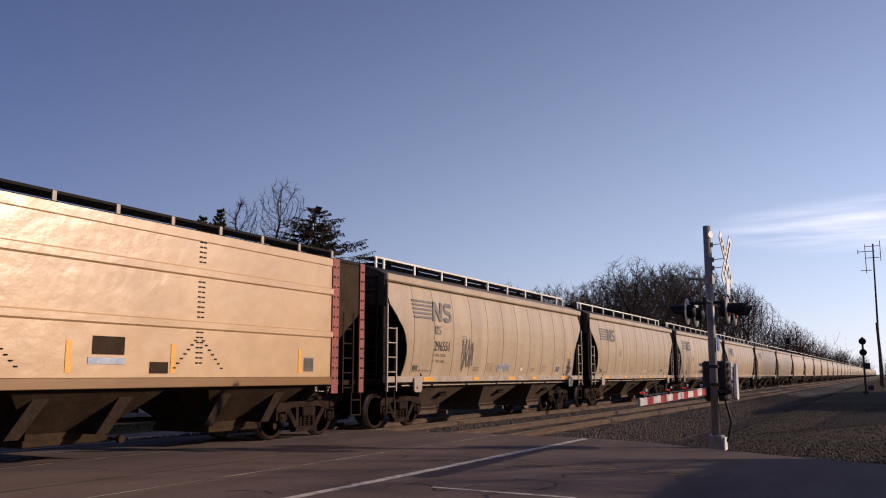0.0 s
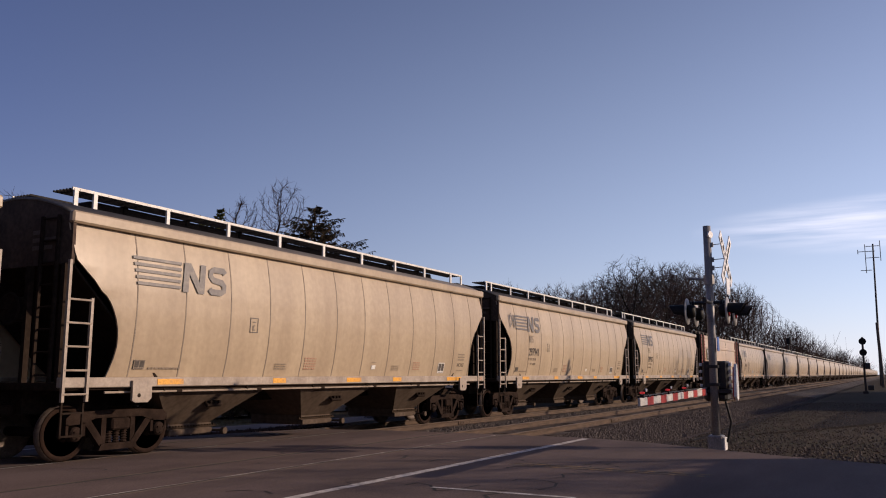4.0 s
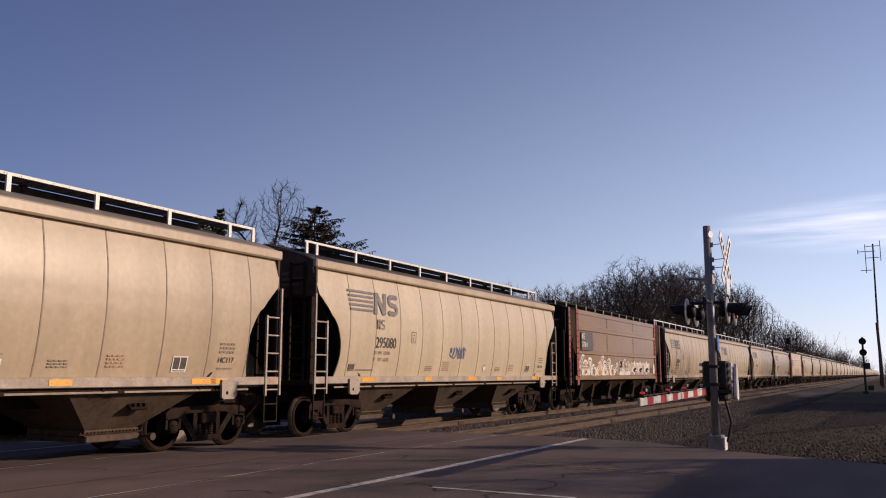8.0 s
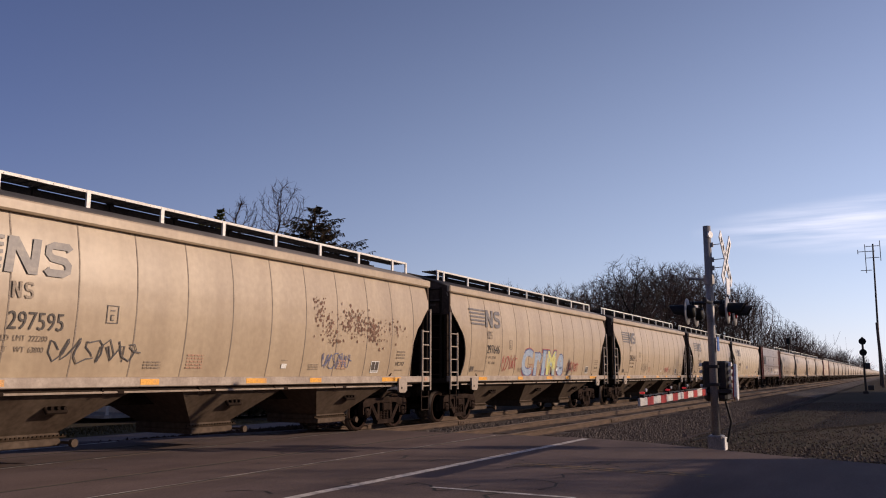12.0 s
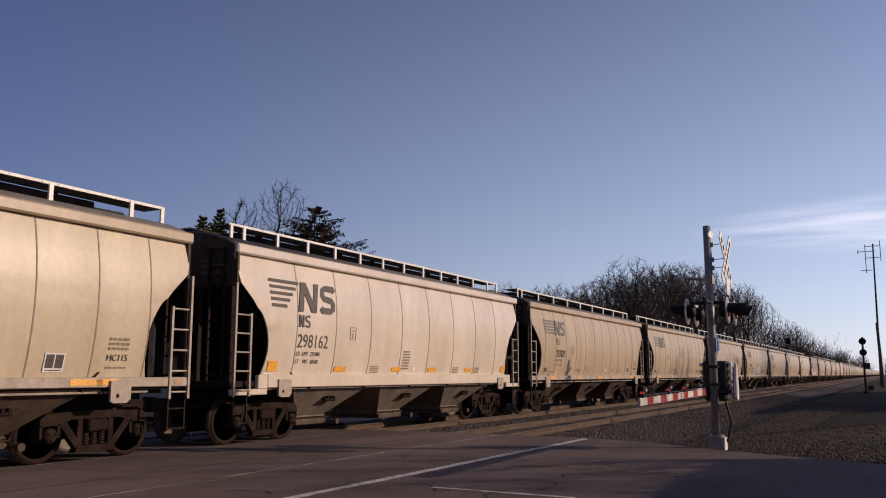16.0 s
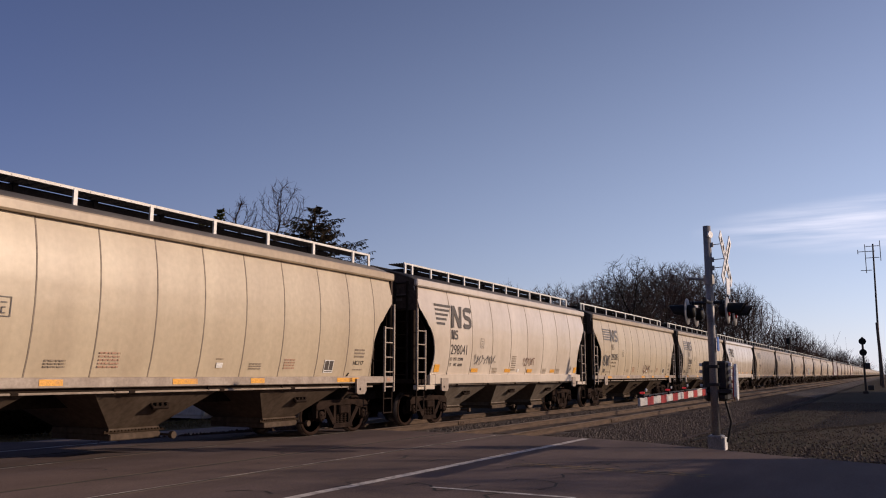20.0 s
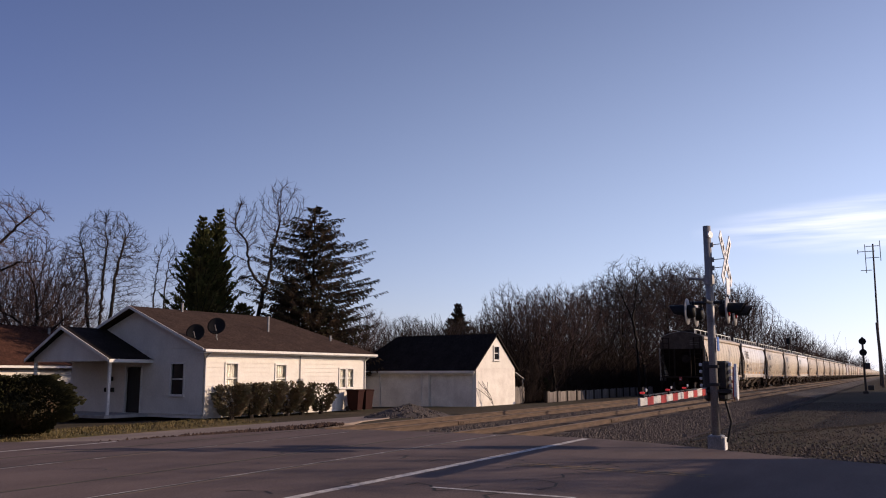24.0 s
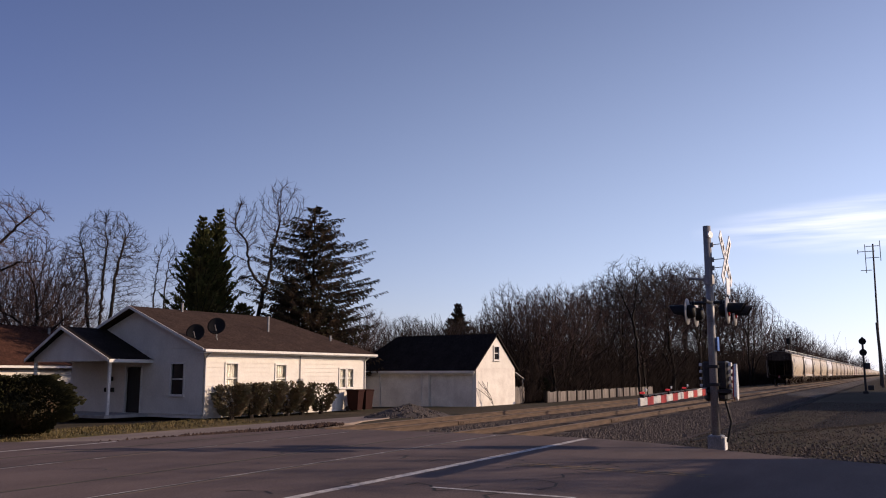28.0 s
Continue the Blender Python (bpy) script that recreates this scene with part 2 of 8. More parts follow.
use("box_grey", (0.0288, 0.0288, 0.0295), (0.0216, 0.0216, 0.0223), rough=0.5, metal=0.2, scale=5)
use("sign_white", (0.82, 0.81, 0.78), (0.72, 0.70, 0.66), rough=0.45, scale=5)
use("sign_blue", (0.10, 0.22, 0.60), rough=0.4)
use("gate_red", (0.40, 0.035, 0.03), (0.32, 0.035, 0.03), rough=0.4)
use("lens_red", (0.30, 0.02, 0.02), rough=0.15, coat=1.0)
use("lamp_lit", (0.8, 0.05, 0.04), rough=0.3, emit=0.45)
use("hatch_dark", (0.022, 0.018, 0.016), (0.035, 0.029, 0.025), rough=0.9, scale=2, spec=0.1)
use("grating", (0.028, 0.024, 0.021), rough=0.8, spec=0.2)
use("concrete", (0.38, 0.36, 0.33), (0.27, 0.25, 0.23), rough=0.9, scale=3)
use("brick_brown", (0.075, 0.042, 0.030), (0.05, 0.03, 0.022), rough=0.95, scale=2, fine=14, fine_amt=0.3, bump=0.4, spec=0.1)
use("pole_wood", (0.13, 0.10, 0.08), rough=0.9, scale=3, stretch=(3, 3, 0.2))


# ---- mesh helpers ----
def obj(name, verts, faces, material, parent=None, smooth=False):
    me = bpy.data.meshes.new(name)
    me.from_pydata([tuple(v) for v in verts], [], [tuple(f) for f in faces])
    for k in (material if isinstance(material, (list, tuple)) else [material]):
        me.materials.append(M[k])
    if smooth:
        me.polygons.foreach_set("use_smooth", [True] * len(me.polygons))
    ob = new(name, me)
    ob.parent = parent
    return ob


def part(name, bm, material, parent=None, label="", smooth=False):
    me = bpy.data.meshes.new(name)
    bmesh.ops.recalc_face_normals(bm, faces=bm.faces)
    bm.to_mesh(me)
    bm.free()
    for k in (material if isinstance(material, (list, tuple)) else [material]):
        me.materials.append(M[k])
    if smooth:
        me.polygons.foreach_set("use_smooth", [True] * len(me.polygons))
    ob = new(name, me)
    ob.parent = parent
    if label:
        ob["label"] = label
    return ob


def again(ob, x=0, y=0, z=0, rx=0, ry=0, rz=0, parent=None, scale=None):
    """Another part on the same mesh."""
    o = new(ob.name.split(".")[0], ob.data)
    o.parent = parent or ob.parent
    o.matrix_basis = pose(x, y, z, rx, ry, rz) @ Matrix.Diagonal((*(scale or (1, 1, 1)), 1))
    if "label" in ob:
        o["label"] = ob["label"]
    return o


def empty(name, m, label, category, group="", kind=""):
    ob = new(name)
    ob.empty_display_size = 0.2
    ob.matrix_basis = m
    return tagged(ob, label, category, group, kind)


def box(bm, x0, x1, y0, y1, z0, z1, bev=0.0, mi=0, m=None):
    v = [bm.verts.new((x, y, z)) for x in (x0, x1) for y in (y0, y1) for z in (z0, z1)]
    fs = [bm.faces.new([v[i] for i in f]) for f in ((0, 1, 3, 2), (4, 6, 7, 5), (0, 4, 5, 1), (2, 3, 7, 6), (0, 2, 6, 4), (1, 5, 7, 3))]
    for f in fs:
        f.material_index = mi
    if bev:
        r = bmesh.ops.bevel(bm, geom=list({e for f in fs for e in f.edges}), offset=bev, segments=1, affect="EDGES", profile=0.5)
        v = list({w for f in r["faces"] for w in f.verts} | {w for w in v if w.is_valid})
        for f in {f for w in v for f in w.link_faces}:
            f.material_index = mi
    if m is not None:
        bmesh.ops.transform(bm, matrix=m, verts=[w for w in v if w.is_valid])
    return bm


def tube(bm, a, b, r0, r1=None, n=8, mi=0, caps=True):
    a, b = Vector(a), Vector(b)
    r1 = r0 if r1 is None else r1
    d = (b - a).normalized()
    u = d.orthogonal().normalized()
    w = d.cross(u)
    ring = [[bm.verts.new(p + (u * math.cos(2 * math.pi * i / n) + w * math.sin(2 * math.pi * i / n)) * r) for i in range(n)] for p, r in ((a, r0), (b, r1))]
    for i in range(n):
        bm.faces.new((ring[0][i], ring[0][(i + 1) % n], ring[1][(i + 1) % n], ring[1][i])).material_index = mi
    if caps:
        bm.faces.new(ring[0][::-1]).material_index = mi
        bm.faces.new(ring[1]).material_index = mi
    return bm


def lathe(bm, prof, axis="y", n=20, mi=0, at=(0, 0, 0)):
    """prof: (radius, along) pairs, turned about an axis."""
    rings = []
    for r, h in prof:
        ring = []
        for i in range(n):
            c, s = r * math.cos(2 * math.pi * i / n), r * math.sin(2 * math.pi * i / n)
            p = {"y": (c, h, s), "z": (c, s, h), "x": (h, c, s)}[axis]
            ring.append(bm.verts.new((p[0] + at[0], p[1] + at[1], p[2] + at[2])))
        rings.append(ring)
    for a, b in zip(rings, rings[1:]):
        for i in range(n):
            bm.faces.new((a[i], a[(i + 1) % n], b[(i + 1) % n], b[i])).material_index = mi
    for ring in (rings[0], rings[-1]):
        if (ring[0].co - ring[n // 2].co).length > 1e-4:
            bm.faces.new(ring).material_index = mi
    return bm


def prism(bm, pts, lo, hi, axis="y", mi=0):
    """A flat outline pushed out from lo to hi along an axis."""
    def at(p, h):
        return {"y": (p[0], h, p[1]), "z": (p[0], p[1], h), "x": (h, p[0], p[1])}[axis]
    a = [bm.verts.new(at(p, lo)) for p in pts]
    b = [bm.verts.new(at(p, hi)) for p in pts]
    bm.faces.new(a).material_index = mi
    bm.faces.new(b[::-1]).material_index = mi
    for i in range(len(pts)):
        j = (i + 1) % len(pts)
        bm.faces.new((a[i], b[i], b[j], a[j])).material_index = mi
    return bm


def B():
    return bmesh.new()


TEXTS = {}


def lettering(name, body, size, material, parent, x, y, z, rx=90, rz=0, thick=0.002, label="", align="LEFT", sx=1.0, fat=0.0):
    key = (body, size, material, thick, align, fat)
    if key not in TEXTS:
        cu = bpy.data.curves.new(name, "FONT")
        cu.body, cu.size, cu.extrude, cu.align_x = body, size, thick, align
        cu.resolution_u = 3
        cu.offset = fat
        tmp = bpy.data.objects.new(name, cu)
        scene.collection.objects.link(tmp)
        bpy.context.view_layer.update()
        me = bpy.data.meshes.new_from_object(tmp.evaluated_get(bpy.context.evaluated_depsgraph_get()))
        bpy.data.objects.remove(tmp)
        me.materials.clear()
        me.materials.append(M[material])
        TEXTS[key] = me
    ob = new(name, TEXTS[key])
    ob.parent = parent
    ob.matrix_basis = pose(x, y, z, rx, 0, rz) @ Matrix.Diagonal((sx, 1, 1, 1))
    if label:
        ob["label"] = label
    return ob


# ---- ground ----
def gz(x, y):
    """Height of the ground beside the road and the tracks."""
    if y > 14.5:
        s = min(1.0, (y - 14.5) / 8.0)
        z = -0.08 - 0.34 * s * s * (3 - 2 * s)
        if y > 24:
            z -= 0.22 * min(1.0, (y - 24) / 8.0)
        return z
    if y > 5.2:
        return -0.30
    if y > 3.6:
        return -0.30 + 0.2 * (5.2 - y) / 1.6
    return -0.10


def sheet(name, xs, ys, hf, material, label, category):
    vs = [(x, y, hf(x, y)) for x in xs for y in ys]
    n = len(ys)
    fs = [(i * n + j, (i + 1) * n + j, (i + 1) * n + j + 1, i * n + j + 1) for i in range(len(xs) - 1) for j in range(n - 1)]
    return tagged(obj(name, vs, fs, material, smooth=True), label, category, kind="structure")


XS = [-4000, -800, -200, -60, -20, 0] + [4 + 2 * i for i in range(30)] + [66 + 6 * i for i in range(10)] + [140, 200, 400, 900, 4500]
YS = [-4000, -800, -200, -60, -20, -8, 0, 2, 3.6, 4.4, 5.2, 5.21, 14.49, 14.5, 15.5, 16.5, 17.5, 18.5, 20, 22.5, 24, 26, 28, 30, 32, 60, 200, 900, 4000]
sheet("ground", XS, YS, lambda x, y: gz(x, y) - (0.06 if x < 19 and y < 21 else 0.02), "ground", "winter ground of pale grass and bare soil", "ground")


def slab(name, pts, zf, thick, material, label, category, step=None):
    """A flat piece of paving with a real edge."""
    bm = B()
    top = [bm.verts.new((x, y, zf(x, y))) for x, y in pts]
    bot = [bm.verts.new((x, y, zf(x, y) - thick)) for x, y in pts]
    bm.faces.new(top)
    for i in range(len(pts)):
        j = (i + 1) % len(pts)
        bm.faces.new((top[i], bot[i], bot[j], top[j]))
    bmesh.ops.triangulate(bm, faces=[f for f in bm.faces if len(f.verts) > 4])
    return tagged(part(name, bm, material), label, category, kind="structure")


NEAR_Y, FAR_Y, GAUGE = 9.12, 13.02, 0.7425
road = slab("road", [(-80, -80), (14.6, -80), (15.1, -4), (15.6, 0.2), (16.3, 1.7), (17.0, 2.95), (18.2, 4.7), (18.85, 6.3),
                     (18.95, 9.0), (18.9, 12.0), (18.4, 13.9), (16.7, 14.35), (14.6, 14.9), (13.2, 15.2), (12.4, 15.9), (11.6, 17.2), (10.0, 22), (-80, 22)],
            lambda x, y: -0.004, 0.25, "asphalt", "worn grey asphalt road over the level crossing", "road")
slab("side_lane", [(10.4, 16.4), (12.6, 16.2), (15.2, 15.75), (18.6, 15.25), (22.3, 15.2), (26.5, 16.2), (31.0, 17.6), (31.0, 19.8), (25.0, 20.6), (18.0, 20.9), (12.5, 21.0), (9.2, 21.0)],
     lambda x, y: gz(x, y) + 0.015, 0.2, "lane", "pale gravelled side lane along the tracks", "lane")
slab("verge", [(12.3, 21.05), (18.0, 20.95), (25.2, 20.65), (26.6, 22.0), (26.6, 25.4), (16.0, 26.0), (12.3, 25.0)],
     lambda x, y: gz(x, y) + 0.02, 0.1, "grass", "narrow verge of dry winter grass", "grass")
# much darker strip laid over the yard along the ballast
slab("cinder_ground", [(21.5, 4.55), (60, 4.9), (160, 4.9), (160, -9), (60, -5.5), (38, -1.8), (29, 0.8), (24, 2.9)],
     lambda x, y: gz(x, y) + 0.03 if y > 3.6 else -0.07, 0.06, "cinder", "dark strip of ground beside the ballast", "gravel")
slab("gravel_yard", [(15.65, 0.1), (16.35, 1.65), (17.05, 2.9), (18.3, 4.65), (18.95, 6.2), (19.0, 5.2), (140, 5.2), (140, -30), (15.3, -30), (15.2, -4)],
     lambda x, y: gz(x, min(y, 3.5)) + 0.01 if y < 5 else -0.29, 0.1, "yard", "dark gravel yard beside the tracks", "gravel")


# ballast bed: one raised profile under both tracks
def bed_z(y):
    prof = [(5.0, -0.36), (6.1, -0.26), (7.5, -0.165), (10.7, -0.165), (11.08, -0.24), (11.45, -0.165), (14.7, -0.165), (15.6, -0.32), (16.4, -0.4)]
    for (a, za), (b, zb) in zip(prof, prof[1:]):
        if a <= y <= b:
            return za + (zb - za) * (y - a) / (b - a)
    return -0.4


BX = [18.75, 20] + [22 + 2.5 * i for i in range(32)] + [110, 140, 200, 300, 600, 1800]
BY = [5.0, 5.6, 6.1, 6.8, 7.5, 8.4, 9.1, 9.9, 10.7, 11.08, 11.45, 12.3, 13.0, 13.8, 14.7, 15.2, 15.6, 16.4]
sheet("ballast_bed", BX, BY, lambda x, y: bed_z(y), "ballast", "grey crushed-stone ballast under the tracks", "ballast")


def stones(name, n, xr, yr, zf, size, label, seed, fall=1.0, material="stone"):
    """Loose crushed stone: many small uneven eight-sided pieces in one object."""
    rnd = np.random.RandomState(seed)
    u = rnd.rand(n) ** fall
    x = xr[0] + (xr[1] - xr[0]) * u
    y = yr[0] + (yr[1] - yr[0]) * rnd.rand(n)
    z = np.array([zf(a, b) for a, b in zip(x, y)])
    s = size * (0.6 + 0.9 * rnd.rand(n))
    base = np.array([(1, 0, 0), (0, 1, 0), (-1, 0, 0), (0, -1, 0), (0, 0, 1), (0, 0, -1)], float)
    v = base[None] * s[:, None, None] * (0.6 + 0.8 * rnd.rand(n, 6, 1))
    a = rnd.rand(n) * 6.28
    c, sn = np.cos(a), np.sin(a)
    vx = v[..., 0] * c[:, None] - v[..., 1] * sn[:, None]
    vy = v[..., 0] * sn[:, None] + v[..., 1] * c[:, None]
    v = np.stack([vx + x[:, None], vy + y[:, None], v[..., 2] + (z + s * 0.25)[:, None]], -1).reshape(-1, 3)
    f = np.array([(0, 1, 4), (1, 2, 4), (2, 3, 4), (3, 0, 4), (1, 0, 5), (2, 1, 5), (3, 2, 5), (0, 3, 5)])
    f = (f[None] + (np.arange(n) * 6)[:, None, None]).reshape(-1, 3)
    return tagged(obj(name, v.tolist(), f.tolist(), material), label, "ballast", kind="stuff")


stones("ballast_stones", 20000, (18.9, 70), (5.2, 7.9), lambda x, y: bed_z(y), 0.031, "loose grey ballast stones on the track shoulder", 1, 1.5)
stones("ballast_stones", 9000, (18.95, 70), (10.4, 11.8), lambda x, y: bed_z(y), 0.033, "loose grey ballast stones between the tracks", 2, 1.5)
stones("ballast_stones", 9000, (16.9, 52), (-1.5, 5.3), lambda x, y: gz(x, min(y, 3.5)) if y < 3.6 else bed_z(max(5.0, y)) if y > 5 else gz(x, y), 0.021, "scattered stones on the gravel yard", 3, 1.7)
stones("verge_debris", 1500, (12.6, 21.5), (14.75, 15.45), lambda x, y: -0.07, 0.04, "windrow of brown mud and stones beside the asphalt", 4, material="debris")


# ---- tracks ----
def rail_mesh(x0, x1):
    prof = [(-0.075, -0.175), (0.075, -0.175), (0.075, -0.163), (0.012, -0.145), (0.012, -0.045), (0.037, -0.035), (0.037, -0.006), (0.03, 0.0),
            (-0.03, 0.0), (-0.037, -0.006), (-0.037, -0.035), (-0.012, -0.045), (-0.012, -0.145), (-0.075, -0.163)]
    bm = B()
    prism(bm, prof, x0, x1, "x")
    for f in bm.faces:
        if len(f.verts) == 4 and f.calc_center_median().z > -0.007:
            f.material_index = 1
    return bm


tie_bm = B()
box(tie_bm, -0.115, 0.115, -1.3, 1.3, -0.33, -0.155, 0.012)
TIE = None
for cy, lab in ((NEAR_Y, "near"), (FAR_Y, "far")):
    tr = empty("railway_track", pose(0, cy, 0), "rusty steel rails on dark wooden sleepers in ballast", "railway track", "parallel tracks", "structure")
    r1 = part("rail", rail_mesh(-60, 1800), ["rail_side", "rail_head"], tr)
    r1.matrix_basis = pose(0, -GAUGE, 0)
    again(r1, 0, GAUGE, 0)
    rng = random.Random(5)
    for i in range(150):
        x = 19.25 + i * 0.535
        if TIE is None:
            TIE = part("tie", tie_bm, "tie", tr)
            TIE.matrix_basis = pose(x, 0, 0, 0, 0, 1)
        else:
            again(TIE, x, rng.uniform(-0.05, 0.05), rng.uniform(-0.012, 0.004), 0, 0, rng.uniform(-1.5, 1.5), parent=tr)
    vs, fs = [], []
    for i in range(500):
        x = 99.6 + i * 0.535
        o = len(vs)
        vs += [(x + a, b, c) for a in (-0.11, 0.11) for b in (-1.3, 1.3) for c in (-0.3, -0.155)]
        fs += [(o + 1, o + 3, o + 7, o + 5), (o, o + 4, o + 5, o + 1), (o, o + 1, o + 3, o + 2), (o + 4, o + 6, o + 7, o + 5)]
    far_ties = obj("far_tie", vs, fs, "tie", tr)
    far_ties["kind"] = "stuff"
    # joint bars bolted to the web of the rails
    jb = B()
    box(jb, -0.45, 0.45, -0.03, 0.0, -0.14, -0.04, 0.008)
    for bx in (-0.33, -0.12, 0.12, 0.33):
        tube(jb, (bx, -0.05, -0.09), (bx, 0, -0.09), 0.018, n=6)
    j1 = part("joint_bar", jb, "rail_side", tr)
    j1.matrix_basis = pose(28.0 if cy == NEAR_Y else 24.5, -GAUGE - 0.012, 0)
    for i in range(1, 7):
        again(j1, (28.0 if cy == NEAR_Y else 24.5) + 11.9 * i, -GAUGE - 0.012, 0)

# flangeway grooves in the asphalt beside the embedded rails
for cy in (NEAR_Y, FAR_Y):
    for s in (-1, 1):
        bm = B()
        y = cy + s * GAUGE
        box(bm, -40, 18.9, min(y - s * 0.045, y - s * 0.10), max(y - s * 0.045, y - s * 0.10), -0.05, -0.0015)
        tagged(part("flangeway", bm, "crack"), "dark groove in the asphalt along the embedded rail", "rail groove", "rail grooves", "structure")


# ---- road markings ----
def stripe(name, a, b, w, material, label):
    a, b = Vector((*a, 0)), Vector((*b, 0))
    n = (b - a).normalized().cross(Vector((0, 0, 1))) * (w / 2)
    bm = B()
    k = max(1, int((b - a).length / 0.6))
    rows = []
    rng = random.Random(int(a.x * 100))
    for i in range(k + 1):
        p = a.lerp(b, i / k)
        rows.append([bm.verts.new((p + n * (1 + rng.uniform(-0.12, 0.12)))[:2] + (0.001,)), bm.verts.new((p - n * (1 + rng.uniform(-0.12, 0.12)))[:2] + (0.001,))])
    for r, s in zip(rows, rows[1:]):
        bm.faces.new((r[0], s[0], s[1], r[1]))
    return tagged(part(name, bm, material), label, "road marking", "road markings", "structure")


stripe("stop_line", (6.2, 6.37), (18.55, 6.22), 0.17, "road_paint", "worn white stop line painted before the tracks")
stripe("lane_line", (9.74, 5.35), (9.70, 3.4), 0.10, "road_paint", "thin worn white line on the asphalt")
stripe("centre_line", (12.75, 5.55), (12.55, 2.4), 0.12, "worn_yellow", "worn yellow centre line on the asphalt")
stripe("centre_line", (12.98, 5.55), (12.78, 2.4), 0.12, "worn_yellow", "worn yellow centre line on the asphalt")
stripe("edge_line", (8.2, 14.86), (13.0, 14.9), 0.10, "road_paint", "thin worn white line along the far road edge")
# the rails' glint, painted as thin pale stripes beside them
stripe("rail_edging", (4.0, 8.455), (18.6, 8.455), 0.035, "rail_glint", "pale stripe painted for the glint of the embedded near rail")
for a, b in ((6.0, 9.6), (10.2, 10.45), (12.15, 13.2), (13.7, 15.0), (15.5, 17.9)):
    stripe("rail_edging", (a, 12.21), (b, 12.22), 0.045, "rail_glint", "short pale stripe painted for the glint of the embedded far rail")
rng = random.Random(31)
for i in range(16):
    x, y = rng.uniform(8, 16.5), rng.uniform(3.2, 11.8)
    if i < 6:
        x, y = ((12.6, 4.8), (12.95, 4.3), (10.85, 4.7), (13.2, 3.9), (12.2, 5.4), (11.4, 4.3))[i]
    bm = B()
    px_, w = [], rng.uniform(0.02, 0.045)
    a = rng.uniform(-0.5, 0.5)
    k = rng.randint(4, 9)
    for j in range(k):
        px_.append((x + math.cos(a) * j * 0.16, y + math.sin(a) * j * 0.16))
        a += rng.uniform(-0.6, 0.6)
    up = [bm.verts.new((p[0], p[1] + w * (0.4 + 0.6 * math.sin(math.pi * (j + 0.5) / k)), 0.0005)) for j, p in enumerate(px_)]
    dn = [bm.verts.new((p[0], p[1] - w * 0.6, 0.0005)) for p in px_]
    for j in range(k - 1):
        bm.faces.new((dn[j], dn[j + 1], up[j + 1], up[j]))
    tagged(part("road_crack", bm, "crack"), "dark ragged crack in the asphalt", "road crack", "cracks in the road", "structure")


# ---- thin cirrus far off, low over the line ----
def cirrus():
    m = bpy.data.materials.new("cirrus")
    m.use_nodes = True
    n, l = m.node_tree.nodes, m.node_tree.links
    n.clear()
    out, mix = n.new("ShaderNodeOutputMaterial"), n.new("ShaderNodeMixShader")
    em, tr = n.new("ShaderNodeEmission"), n.new("ShaderNodeBsdfTransparent")
    em.inputs[0].default_value, em.inputs[1].default_value = (1.0, 0.975, 0.95, 1), 1.15
    tc, mp = n.new("ShaderNodeTexCoord"), n.new("ShaderNodeMapping")
    mp.inputs["Scale"].default_value = (1.6, 9.0, 1)
    mp.inputs["Rotation"].default_value = (0, 0, radians(4))
    no = n.new("ShaderNodeTexNoise")
    no.inputs["Scale"].default_value, no.inputs["Detail"].default_value, no.inputs["Roughness"].default_value = 1.1, 6, 0.5
    gr = n.new("ShaderNodeTexGradient")
    gr.gradient_type = "SPHERICAL"
    m2 = n.new("ShaderNodeMapping")
    m2.inputs["Location"].default_value = (-0.80, -1.16, 0)
    m2.inputs["Scale"].default_value = (1.05, 2.5, 1)
    r1, r2, mu = n.new("ShaderNodeMapRange"), n.new("ShaderNodeMapRange"), n.new("ShaderNodeMath")
    r1.inputs[1].default_value, r1.inputs[2].default_value = 0.34, 0.66
    r2.inputs[1].default_value, r2.inputs[2].default_value, r2.inputs[4].default_value = 0.0, 0.50, 0.9
    r2.interpolation_type = "SMOOTHSTEP"
    mu.operation = "MULTIPLY"
    l.new(tc.outputs["Generated"], mp.inputs[0]), l.new(mp.outputs[0], no.inputs[0]), l.new(no.outputs[0], r1.inputs[0])
    l.new(tc.outputs["Generated"], m2.inputs[0]), l.new(m2.outputs[0], gr.inputs[0]), l.new(gr.outputs[0], r2.inputs[0])
    l.new(r1.outputs[0], mu.inputs[0]), l.new(r2.outputs[0], mu.inputs[1]), l.new(mu.outputs[0], mix.inputs[0])
    l.new(tr.outputs[0], mix.inputs[1]), l.new(em.outputs[0], mix.inputs[2]), l.new(mix.outputs[0], out.inputs[0])
    M["cirrus"] = m
    o = obj("cloud_backdrop", [(0, 0, 0), (1100, 0, 0), (1100, 420, 0), (0, 420, 0)], [(0, 1, 2, 3)], "cirrus")
    # upright, square to the line, its right end past the line's vanishing point
    o.matrix_basis = Matrix.Translation((3900, 780, 438)) @ Matrix(((0, 0, -1, 0), (-1, 0, 0, 0), (0, 1, 0, 0), (0, 0, 0, 1)))
    o.visible_shadow = False
    return tagged(o, "thin white cirrus cloud low in the sky", "cloud", kind="structure")


cirrus()


# ---- the train ----
LB, LN, SPEED, TAIL_X = 15.45, 14.32, 14.0, 10.38
